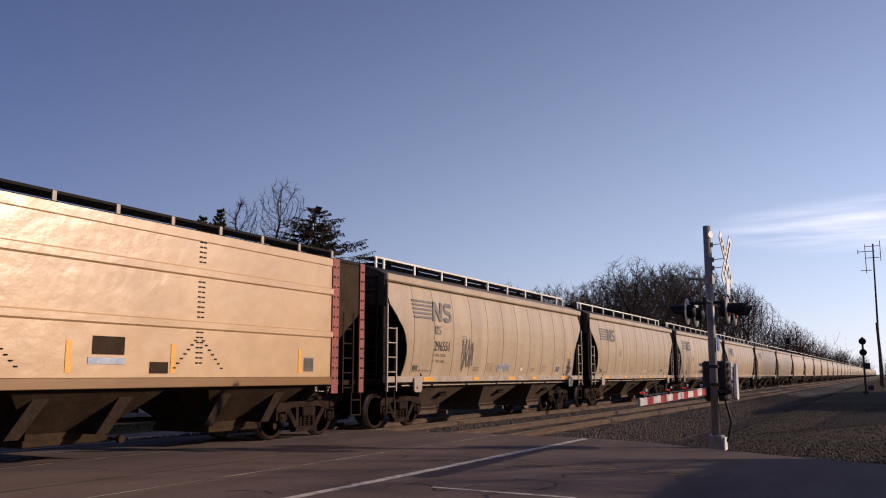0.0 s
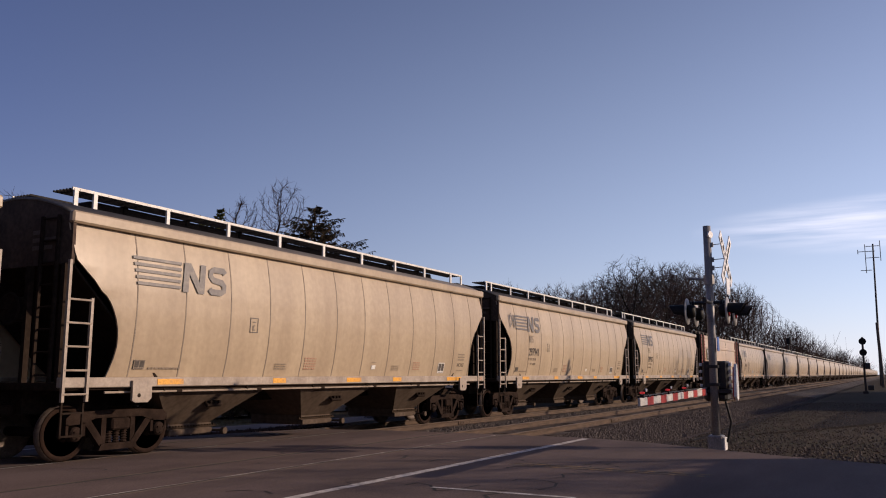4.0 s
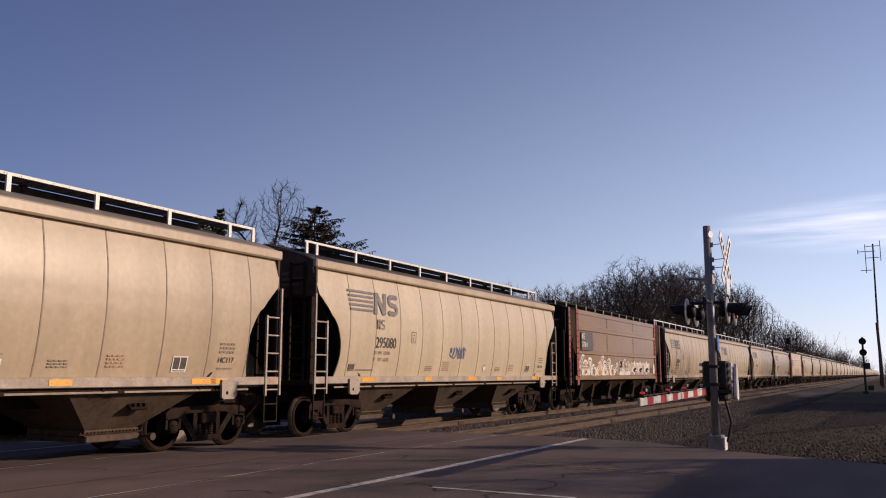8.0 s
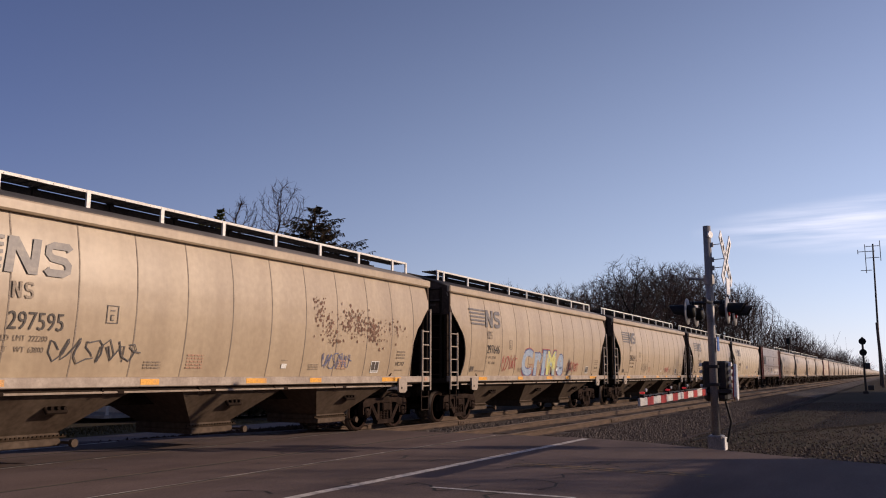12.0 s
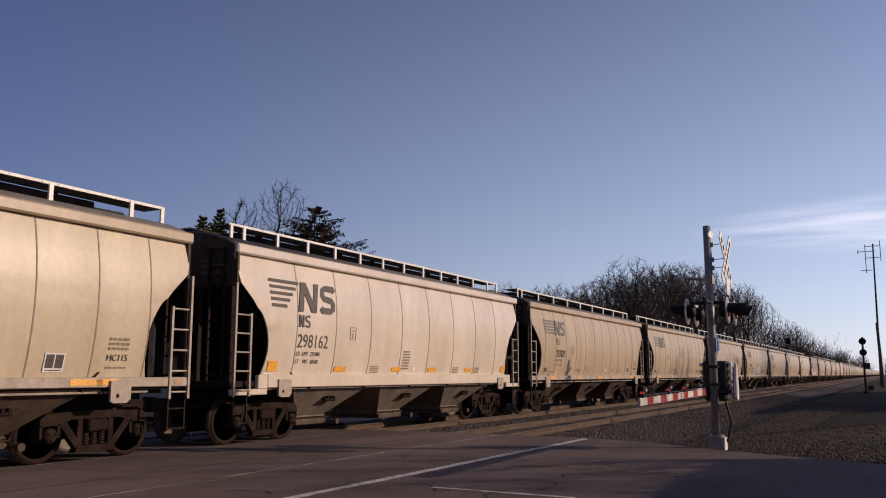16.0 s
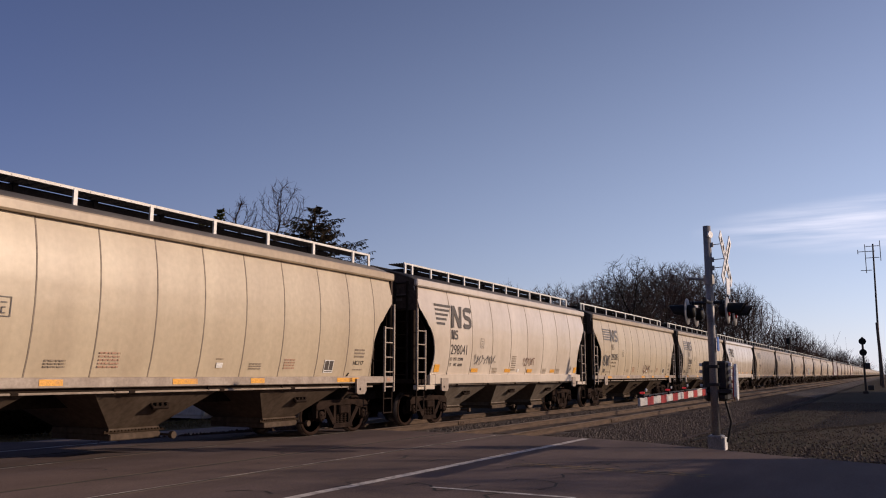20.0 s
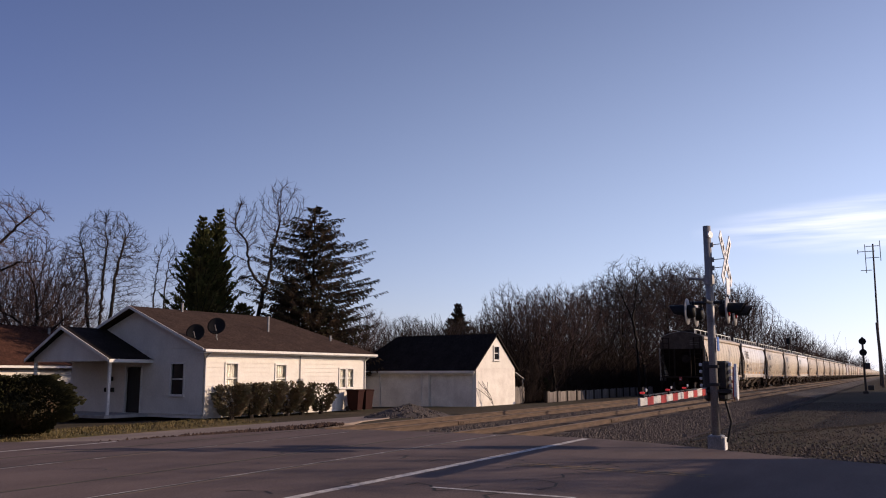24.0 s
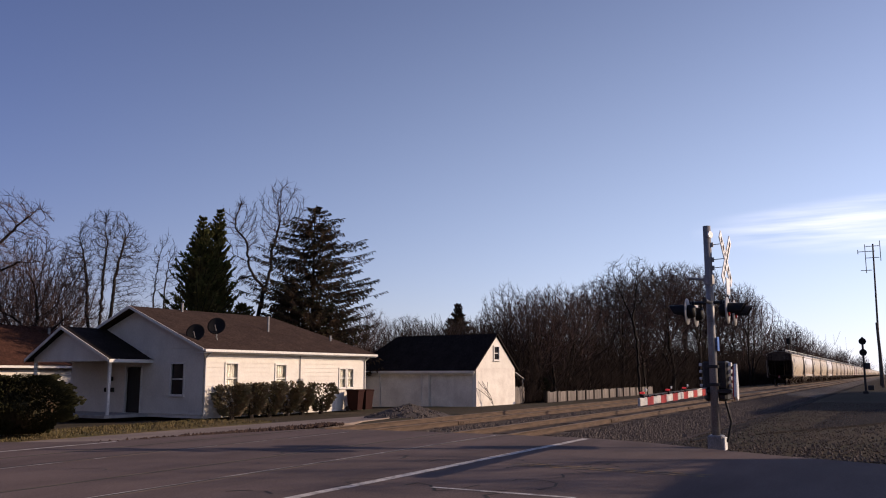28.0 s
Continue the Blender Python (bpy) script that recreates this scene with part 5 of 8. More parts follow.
scrawl("graffiti", CARS[8], 3.8, 1.5, 1.2, 0.6, "tag_red", 14, 0.018, 6, "red spray-painted wing")
scrawl("graffiti", CARS[8], 10.2, 1.5, 1.3, 0.5, "tag_red", 15, 0.018, 7, "red spray-painted wing")


def splatter(car, n, x0, x1, z0, z1, material, seed, size, label):
    """Flakes in loose clusters strewn along a line from (x0, z0) to (x1, z1)."""
    rr = random.Random(seed)
    bm = B()
    knots = [(rr.random(), rr.gauss(0, 0.10)) for _ in range(9)]
    for i in range(n):
        f, off = rr.choice(knots)
        f += rr.gauss(0, 0.11)
        x, z = x0 + (x1 - x0) * f, z0 + (z1 - z0) * f + off + rr.gauss(0, 0.15)
        z = min(max(z, 1.45), 3.7)
        r = size * rr.uniform(0.15, 1.0) ** 2
        kk = 7
        bm.faces.new([bm.verts.new((x + r * rr.uniform(0.5, 1.2) * math.cos(6.28 * j / kk), -side_y(z) - 0.016 - 0.00001 * i, z + r * rr.uniform(0.6, 1.9) * math.sin(6.28 * j / kk))) for j in range(kk)])
    return part("rust_patch", bm, material, car, label)


splatter(CARS[7], 240, 9.9, 11.4, 2.85, 2.05, "rust", 21, 0.034, "small flaking rust spots")
splatter(CARS[7], 460, 11.2, 13.5, 2.65, 2.45, "rust", 23, 0.040, "dense band of flaking rust")
splatter(CARS[9], 25, 3.0, 6.0, 1.6, 2.0, "rust", 22, 0.05, "small rust spots")
COAT = [0]


def smooth(pts, closed=False, n=5):
    out = []
    k = len(pts)
    for i in range(k if closed else k - 1):
        a, b, c, d = [Vector(pts[j % k] if closed else pts[min(max(j, 0), k - 1)]) for j in (i - 1, i, i + 1, i + 2)]
        for s in range(n):
            t = s / n
            out.append(0.5 * (2 * b + (c - a) * t + (2 * a - 5 * b + 4 * c - d) * t * t + (3 * b - a - 3 * c + d) * t ** 3))
    if not closed:
        out.append(Vector(pts[-1]))
    return out


def coat():
    COAT[0] += 1
    return -1.5475 - 0.00025 * COAT[0]


def blob(car, pts, material, label, sharp=False):
    bm = B()
    y = coat()
    bm.faces.new([bm.verts.new((p[0], y, max(1.385, p[1]))) for p in (pts if sharp else smooth(pts, True))])
    return part("graffiti", bm, material, car, label)


def stroke(car, pts, r, material, label, closed=False):
    bm = B()
    y = coat()
    q = smooth(pts, closed)
    rows = []
    for i, v in enumerate(q):
        a, b = (q[i - 1], q[(i + 1) % len(q)]) if closed else (q[max(0, i - 1)], q[min(len(q) - 1, i + 1)])
        n = Vector((a.y - b.y, b.x - a.x))
        n = n.normalized() * r if n.length > 1e-6 else Vector((0, r))
        rows.append([bm.verts.new((v.x + n.x, y, max(1.385, v.y + n.y))), bm.verts.new((v.x - n.x, y, max(1.385, v.y - n.y)))])
    for u, v in zip(rows, rows[1:] + ([rows[0]] if closed else [])):
        bm.faces.new((u[0], v[0], v[1], u[1]))
    return part("graffiti_outline", bm, material, car, label)


TAGGED = CARS[12]
FILL, EDGE, DARK = "chalky white spray-painted letter", "white outline of a spray-painted letter", "dark inner line of a spray-painted letter"
# tall hooked letters, chalk-white, drawn twice along the side
for dx in (0.0, -2.75):
    for pts in ([(4.0, 1.4), (4.12, 1.85), (4.5, 1.98), (4.78, 2.25), (4.98, 2.2), (4.78, 1.96), (4.62, 1.7), (4.5, 1.42)],
                [(4.72, 1.4), (4.75, 1.78), (5.02, 2.0), (5.38, 1.96), (5.46, 1.7), (5.3, 1.4)],
                [(5.4, 1.5), (5.62, 1.75), (5.5, 2.02), (5.68, 2.13), (5.98, 2.05), (5.95, 1.8), (5.75, 1.5), (5.5, 1.38)],
                [(5.9, 1.4), (5.95, 1.72), (6.25, 1.84), (6.6, 1.7), (6.85, 1.88), (7.15, 1.96), (7.1, 1.75), (6.75, 1.55), (6.5, 1.38)]):
        q = [(max(1.52, x + dx), z) for x, z in pts]
        blob(TAGGED, q, "tag_white", FILL)
        stroke(TAGGED, [(x, z + 0.015) for x, z in q], 0.022, "tag_line", EDGE, True)
        cx, cz = sum(p_[0] for p_ in q) / len(q), sum(p_[1] for p_ in q) / len(q)
        stroke(TAGGED, [(cx + (x - cx) * 0.72 + 0.03, cz + (z - cz) * 0.74) for x, z in q[1:-1]], 0.016, "under_steel", DARK)
    blob(TAGGED, [(max(1.52, x + dx), z) for x, z in ((4.28, 1.44), (4.3, 1.62), (4.46, 1.7), (4.58, 1.58), (4.5, 1.44))], "rib_paint", "bare paint inside a letter")
    blob(TAGGED, [(x + dx, z) for x, z in ((5.05, 1.44), (5.08, 1.58), (5.25, 1.62), (5.3, 1.5))], "rib_paint", "bare paint inside a letter")
    blob(TAGGED, [(x + dx, z) for x, z in ((6.12, 1.44), (6.1, 1.62), (6.28, 1.7), (6.42, 1.56), (6.35, 1.42))], "rib_paint", "bare paint inside a letter")
# round bubble letters, outlined only
for x, w, top in ((7.58, 0.33, 2.06), (8.02, 0.17, 2.02), (8.32, 0.27, 2.14), (8.74, 0.18, 2.04), (9.0, 0.13, 2.05), (9.26, 0.15, 1.92)):
    stroke(TAGGED, [(x - w, 1.42), (x - w, 1.72), (x - w * 0.7, top - 0.08), (x, top), (x + w * 0.7, top - 0.08), (x + w, 1.72), (x + w, 1.42)], 0.024, "tag_line", EDGE)
    stroke(TAGGED, [(x - w * 0.45, 1.42), (x - w * 0.4, 1.62), (x, 1.72), (x + w * 0.4, 1.6), (x + w * 0.45, 1.42)], 0.02, "tag_line", EDGE)
    blob(TAGGED, [(x - w * 0.75, 1.4), (x - w * 0.6, 1.54), (x, 1.58), (x + w * 0.7, 1.52), (x + w * 0.8, 1.4)], "tag_white", FILL)
    for u, v in ((0.25, 0.22), (-0.1, 0.16)):
        stroke(TAGGED, [(x + u * w, top - v), (x + u * w + 0.05, top - v + 0.03), (x + u * w + 0.03, top - v - 0.06)], 0.014, "tag_line", EDGE, True)
# jagged crowned letters
for x, w in ((9.42, 1.12), (10.5, 1.2), (11.68, 1.3)):
    blob(TAGGED, [(x, 1.4), (x + 0.05, 1.8), (x - 0.06, 2.02), (x + w * 0.28, 1.96), (x + w * 0.5, 2.1), (x + w * 0.68, 1.95), (x + w * 0.97, 2.0), (x + w * 0.9, 1.7), (x + w * 0.96, 1.4)], "tag_white", FILL, True)
    stroke(TAGGED, [(x - 0.06, 2.03), (x + w * 0.28, 1.97), (x + w * 0.5, 2.11), (x + w * 0.68, 1.96), (x + w * 0.97, 2.01)], 0.014, "tag_line", EDGE)
    blob(TAGGED, [(x + w * 0.3, 1.66), (x + w * 0.55, 1.76), (x + w * 0.85, 1.7), (x + w * 0.6, 1.62), (x + w * 0.75, 1.56), (x + w * 0.4, 1.55)], "under_steel", "dark inner cut of a letter")
    stroke(TAGGED, [(x + w * 0.95, 2.0), (x + w * 0.9, 1.75), (x + w * 1.0, 1.6), (x + w * 0.93, 1.42)], 0.03, "tag_mauve", DARK)
for i in range(5):
    x = 9.2 + i * 0.78
    blob(TAGGED, [(x, 1.39), (x + 0.08, 1.50), (x + 0.3, 1.56 + 0.03 * (i % 2)), (x + 0.55, 1.5), (x + 0.66, 1.39)], "tag_mauve", "grey-violet cloud under the letters")
blob(TAGGED, [(13.62, 1.5), (13.64, 1.85), (13.8, 2.0), (13.98, 1.9), (14.05, 1.6), (13.9, 1.45)], "tag_white", FILL)
rr = random.Random(78)
for i in range(9):
    x = 6.75 + i * 0.14
    stroke(TAGGED, [(x, 2.0 + rr.uniform(0, 0.1)), (x + rr.uniform(-0.1, 0.15), 2.14), (x + rr.uniform(-0.15, 0.1), 2.22 + rr.uniform(0, 0.05))], 0.013, "rib_pale", "faint wiped spray streak")

# end-of-train marker on the last coupler
eot = B()
box(eot, -0.85, -0.70, -0.09, 0.09, 1.0, 1.26, 0.02, 1)
box(eot, -0.87, -0.85, -0.05, 0.05, 1.06, 1.12, 0.0, 0)
part("end_marker", eot, ["sign_white", "gate_red"], CARS[0], "red and white end-of-train marker box")


# ---- level-crossing signal ----
MX, MY = 17.6, 3.2
sig = empty("crossing_signal", pose(MX, MY, -0.1), "grey level-crossing mast with crossbuck, flashers and lowered gate", "crossing signal")
bm = B()
tube(bm, (0, 0, 0.05), (0, 0, 4.56), 0.083, 0.078, 16)
part("mast", bm, "galv", sig, "galvanised steel mast", True)
bm = B()
box(bm, -0.17, 0.17, -0.15, 0.15, 0.0, 0.34, 0.03)
box(bm, -0.20, 0.20, -0.18, 0.18, -0.1, 0.02, 0.02)
# white plate on the sunward face: sunlight put in as colour
box(bm, -0.14, 0.14, -0.185, -0.15, 0.05, 0.30, 0.01, 1)
part("base_box", bm, ["galv", "sign_white"], sig, "grey junction box at the mast foot, sunlit side painted white")
bm = B()
box(bm, 0.08, 0.52, -0.26, 0.24, 1.22, 1.80, 0.04)
box(bm, -0.02, 0.56, -0.32, 0.30, 1.16, 1.24, 0.01)
box(bm, 0.06, 0.50, -0.24, 0.22, 1.00, 1.18, 0.05)
box(bm, -0.10, 0.10, -0.11, 0.11, 1.30, 1.36, 0.01)
box(bm, -0.10, 0.10, -0.11, 0.11, 1.66, 1.72, 0.01)
part("gate_mechanism", bm, "box_grey", sig, "grey gate-drive housing behind the mast")
for i, z in enumerate((1.31, 1.45, 1.59, 1.73)):
    part("flange_bolt", box(B(), 0.14, 0.26, -0.33, -0.262, z - 0.04, z + 0.04, 0.012), "alu_white", sig)
    part("flange_bolt", box(B(), 0.10, 0.18, 0.245, 0.30, z - 0.03, z + 0.03, 0.012), "alu_white", sig)
bm = B()
prism(bm, [(-0.12, 1.10), (0.0, 1.02), (0.14, 1.06), (0.18, 1.3), (0.10, 1.72), (-0.02, 1.74), (-0.10, 1.4)], -0.45, -0.40)
prism(bm, [(-0.10, 1.10), (0.0, 1.04), (0.12, 1.08), (0.14, 1.3), (0.08, 1.68), (0.0, 1.68), (-0.08, 1.4)], -0.40, -0.37, mi=1)
part("counterweight", bm, ["alu_white", "gate_red"], sig, "white counterweight plate of the gate")
bm = B()
tube(bm, (0.05, -0.2, 1.0), (0.12, -0.28, 0.6), 0.022, n=6)
tube(bm, (0.12, -0.28, 0.6), (0.05, -0.2, 0.2), 0.022, n=6)
part("cable_conduit", bm, "signal_black", sig)
# gate arm: from the drive to the tip, red and white
arm = part("gate_arm", box(box(B(), -5.45, -0.3, -0.02, 0.02, 1.115, 1.232, 0.008), -1.6, 0.1, 0.03, 0.06, 1.09, 1.25, 0.008), "arm_white", sig, "white gate arm with red bands")
arm.matrix_basis = pose(0, 0.12, 0.02, 0, -0.6, 0.6)
for i in range(6):
    x = -5.45 + 0.42
    o = part("red_band", box(B(), x, x + 0.36, -0.024, 0.024, 1.112, 1.236), "gate_red", arm) if not i else again(o, i * 0.86, 0, 0, parent=arm)
for i, x in enumerate((-5.25, -3.6, -2.3)):
    bm = B()
    lathe(bm, [(0.012, -0.035), (0.019, 0.0), (0.012, 0.035)], "y", 12, at=(x, 0, 1.30))
    box(bm, x - 0.03, x + 0.03, -0.03, 0.03, 1.23, 1.28, 0, 1)
    # white disc in place of the bright glint over the lamp
    tube(bm, (x, -0.05, 1.34), (x, -0.07, 1.34), 0.024, n=8, mi=2)
    part("gate_lamp", bm, ["lamp_lit", "signal_black", "sign_white"], arm, "small red gate lamp with a painted white glint")
bm = B()
for x in (-4.9, -4.5, -4.05, -3.2, -2.9):
    box(bm, x - 0.06, x + 0.06, -0.03, 0.03, 1.23, 1.255, 0.005)
tube(bm, (-5.2, 0.0, 1.255), (-1.0, 0.0, 1.255), 0.012, n=5)
part("arm_cable", bm, "signal_black", arm)
# flasher pairs
bm = B()
tube(bm, (-0.55, 0, 2.98), (0.55, 0, 2.98), 0.04, n=10)
tube(bm, (0, -0.40, 2.98), (0, 0.42, 2.98), 0.04, n=10)
part("cross_arm", bm, "box_grey", sig)
for s in (-1, 1):
    dy = 0.09 if s < 0 else 0.06
    for xo in (-0.42, 0.42):
        bm = B()
        lathe(bm, [(0.11, s * (0.16 + dy)), (0.14, s * (0.22 + dy)), (0.14, s * (0.31 + dy))], "y", 16, at=(xo, 0, 2.78))
        tube(bm, (xo, s * (0.2 + dy), 2.78), (xo, s * (0.2 + dy), 2.98), 0.03, n=6)
        lamp = part("flasher", bm, "signal_black", sig, "black railway flasher with round backing plate", True)
        part("backing_plate", lathe(B(), [(0.02, s * (0.30 + dy)), (0.262, s * (0.305 + dy)), (0.267, s * (0.32 + dy)), (0.02, s * (0.33 + dy))], "y", 24, at=(xo, 0, 2.78)), "plate_grey", lamp, "round sunlit backing plate", True)
        bm = B()
        n = 14
        for r0, r1 in ((0.135, 0.145),):
            ring = []
            for i in range(n + 1):
                a = radians(-20 + 220 * i / n)
                ring.append([bm.verts.new((xo + r * math.cos(a), yv, 2.78 + r * math.sin(a))) for r, yv in ((r0, s * (0.33 + dy)), (r0, s * (0.58 + dy + 0.09 * math.sin(a))), (r1, s * (0.58 + dy + 0.09 * math.sin(a))), (r1, s * (0.33 + dy)))])
            for a, b in zip(ring, ring[1:]):
                for j in range(4):
                    bm.faces.new((a[j], b[j], b[(j + 1) % 4], a[(j + 1) % 4]))
        part("hood", bm, "signal_black", lamp)
        bm = B()
        lathe(bm, [(0.13, s * (0.335 + dy)), (0.10, s * (0.36 + dy)), (0.0, s * (0.37 + dy))], "y", 16, at=(xo, 0, 2.78))
        part("lens", bm, "lens_red", lamp, "dark red lens", True)
# crossbuck facing the road
for a in (45, -45):
    bm = B()
    box(bm, -0.11, 0.11, -0.02, 0.0, -0.66, 0.66, 0.006)
    for j in range(6):
        box(bm, -0.05, 0.05, -0.024, -0.018, -0.52 + j * 0.19, -0.40 + j * 0.19, 0, 1)
    o = part("crossbuck_board", bm, ["sign_white", "signal_black"], sig, "white crossbuck board with worn lettering")
    o.matrix_basis = pose(0.03, -0.33 - (0.012 if a > 0 else 0), 3.85, 0, 0, -2) @ pose(0, 0, 0, 0, a, 0)
bm = B()
box(bm, -0.19, 0.19, -0.375, -0.355, 3.12, 3.46, 0.006)
part("track_count_sign", bm, "sign_white", sig, "small white plate below the crossbuck")
bm = B()
for z in (4.16, 3.85, 3.68):
    tube(bm, (0, 0, z), (0.02, -0.33, z + 0.02), 0.008, n=6)
    tube(bm, (0, -0.09, z - 0.04), (0, -0.09, z + 0.05), 0.03, n=6)
part("sign_bracket", bm, "galv", sig)
bm = B()
tube(bm, (0, 0, 3.44), (-0.05, 0.45, 3.50), 0.028, n=8)
tube(bm, (0, 0, 3.34), (0, 0, 3.54), 0.11, n=12)
part("junction_collar", bm, "galv", sig)
bm = B()
box(bm, -0.10, 0.10, -0.125, -0.11, 1.95 + 0.05, 2.28, 0.004)
part("notice_plate", bm, "sign_blue", sig, "small blue notice plate")
bm = B()
tube(bm, (-0.06, -0.085, 4.37), (-0.04, -0.05, 4.37), 0.07, n=12)
part("bell", bm, "sign_white", sig)


# ---- far block signal and poles ----
fs = empty("block_signal", pose(77, 2.08, -0.15), "tall railway block signal with two round dark heads", "railway signal")
bm = B()
tube(bm, (0, 0, 0), (0, 0, 4.6), 0.09, 0.08, 10)
part("mast", bm, "box_grey", fs)
for z in (4.25, 3.35):
    bm = B()
    tube(bm, (-0.12, 0, z), (-0.08, 0, z), 0.28, n=20)
    for j in (-0.17, 0.17):
        tube(bm, (-0.4, 0, z + j), (-0.12, 0, z + j), 0.11, n=10)
    part("signal_head", bm, "signal_black", fs, "round black signal head")
bm = B()
box(bm, -0.2, 0.2, -0.45, -0.08, 2.0, 2.5, 0.03)
box(bm, -0.2, 0.2, -0.2, 0.2, 0.0, 0.25, 0.03)
part("relay_box", bm, "box_grey", fs)
cabinet = empty("relay_cabinet", pose(94, 2.05, -0.12), "low grey relay cabinet on the gravel", "cabinet")
part("body", box(B(), -0.3, 0.3, -0.28, 0.28, 0, 0.42, 0.03), "box_grey", cabinet)
part("lid", box(B(), -0.33, 0.33, -0.31, 0.31, 0.42, 0.47, 0.015), "box_grey", cabinet)

fs2 = empty("block_signal", pose(166, 16.6, -0.3), "single-head railway signal beyond the far track", "railway signal")
part("mast", tube(B(), (0, 0, 0), (0, 0, 7.4), 0.12, 0.1, 8), "box_grey", fs2)
part("signal_head", box(B(), -0.25, 0.1, -0.36, 0.36, 7.2, 8.3, 0.12), "signal_black", fs2, "dark signal head with hoods")
part("platform", box(B(), -0.3, 0.5, -0.5, 0.5, 6.0, 6.1), "box_grey", fs2)

tw = empty("antenna_pole", pose(128, 1.55, -0.1), "slender tall antenna pole with bar aerials", "antenna pole")
bm = B()
tube(bm, (0, 0, 0), (-0.3, -0.25, 19.2), 0.16, 0.10, 10)
part("pole", bm, "box_grey", tw)
bm = B()
for z, y0, y1 in ((18.9, -0.75, 0.9), (17.3, -0.7, 1.0), (18.2, -0.2, 1.9), (15.6, 0.3, 1.7)):
    tube(bm, (-0.3, -0.25 + y0, z), (-0.3, -0.25 + y1, z), 0.045, n=6)
for y, z0, z1 in ((-0.85, 16.8, 19.6), (1.0, 15.2, 19.2), (1.9, 17.9, 18.5)):
    tube(bm, (-0.3, -0.25 + y, z0), (-0.3, -0.25 + y, z1), 0.05, n=6)
part("aerial", bm, "box_grey", tw, "thin bar aerials")
up = empty("utility_pole", pose(112, 1.15, -0.1), "weathered wooden utility pole", "utility pole")
part("pole", tube(B(), (0, 0, 0), (-0.05, 0.2, 7.6), 0.2, 0.15, 10), "pole_wood", up)
up2 = empty("utility_pole", pose(40.3, -2.6, -0.1), "weathered wooden utility pole", "utility pole")
part("pole", tube(B(), (0, 0, 0), (0.15, 0, 7.55), 0.15, 0.11, 10), "pole_wood", up2)
part("cross_arm", box(B(), -0.05, 0.05, -0.8, 0.8, 6.9, 7.0), "pole_wood", up2)


# ---- houses ----
def wall_panel(bm, a, b, z0, z1, holes, thick, mi=0):
    """A wall from a to b with real openings (u0, u1, z0, z1), built of blocks round them."""
    a, b = Vector((*a, 0)), Vector((*b, 0))
    d = (b - a)
    L = d.length
    d.normalize()
    n = Vector((-d.y, d.x, 0))
    m = Matrix.Translation(a) @ Matrix(((d.x, n.x, 0, 0), (d.y, n.y, 0, 0), (0, 0, 1, 0), (0, 0, 0, 1)))
    cuts = sorted({0.0, L, *[h[0] for h in holes], *[h[1] for h in holes]})
    for u0, u1 in zip(cuts, cuts[1:]):
        spans = sorted([(h[2], h[3]) for h in holes if h[0] <= u0 + 1e-6 and h[1] >= u1 - 1e-6])
        z = z0
        for s0, s1 in spans:
            if s0 > z + 1e-6:
                box(bm, u0, u1, 0, thick, z, s0, 0, mi, m)
            z = s1
        if z < z1 - 1e-6:
            box(bm, u0, u1, 0, thick, z, z1, 0, mi, m)
    return m


def boards(name, parent, m, u0, u1, z0, z1, holes, material, step=0.2):
    """Overlapping clapboards on a wall, in one piece of siding."""
    bm = B()
    z = z0
    while z < z1 - 0.02:
        zt = min(z + step, z1)
        segs = [(u0, u1)]
        for h in holes:
            if h[2] < zt - 0.01 and h[3] > z + 0.01:
                segs = [s for a, b in segs for s in ((a, min(b, h[0])), (max(a, h[1]), b)) if s[1] - s[0] > 0.02]
        for a, b in segs:
            v = [bm.verts.new(m @ Vector(p)) for p in ((a, -0.028, z), (b, -0.028, z), (b, -0.006, zt), (a, -0.006, zt), (a, 0, z), (b, 0, z))]
            bm.faces.new((v[0], v[1], v[2], v[3]))
            bm.faces.new((v[0], v[4], v[5], v[1]))
        z = zt
    me = part(name, bm, material, parent)
    return me


def window(parent, m, u0, u1, z0, z1, curtain=True, bar=True):
    fr = B()
    t = 0.06
    for a in ((u0 - 0.08, u0, z0 - 0.06, z1 + 0.08), (u1, u1 + 0.08, z0 - 0.06, z1 + 0.08), (u0, u1, z1, z1 + 0.08), (u0, u1, z0 - 0.06, z0)):
        box(fr, a[0], a[1], -0.06, 0.06, a[2], a[3], 0, 0, m)
    if bar:
        zm = (z0 + z1) / 2
        box(fr, u0, u1, -0.01, 0.05, zm - 0.025, zm + 0.025, 0, 0, m)
    w = part("window", fr, "trim", parent, "white-framed sash window")
    spans = ((z0, (z0 + z1) / 2 - 0.025), ((z0 + z1) / 2 + 0.025, z1)) if bar else ((z0, z1),)
    for a, b in spans:
        pane = part("pane", box(B(), u0, u1, 0.03, 0.036, a, b, 0, 0, m), "clear_glass" if curtain else "glass", w)
        pane.visible_shadow = not curtain
    if curtain:
        bm = B()
        n = 16
        rows = [[bm.verts.new(m @ Vector((u0 + (u1 - u0) * i / n, 0.085 + 0.018 * math.sin(i * 1.9), z))) for i in range(n + 1)] for z in (z0, z1)]
        for i in range(n):
            bm.faces.new((rows[0][i], rows[0][i + 1], rows[1][i + 1], rows[1][i]))
        part("curtain", bm, "curtain", w, "pale drawn curtain", True)
    part("sill", box(B(), u0 - 0.12, u1 + 0.12, -0.10, 0.02, z0 - 0.10, z0 - 0.06, 0, 0, m), "trim", w)
    return w


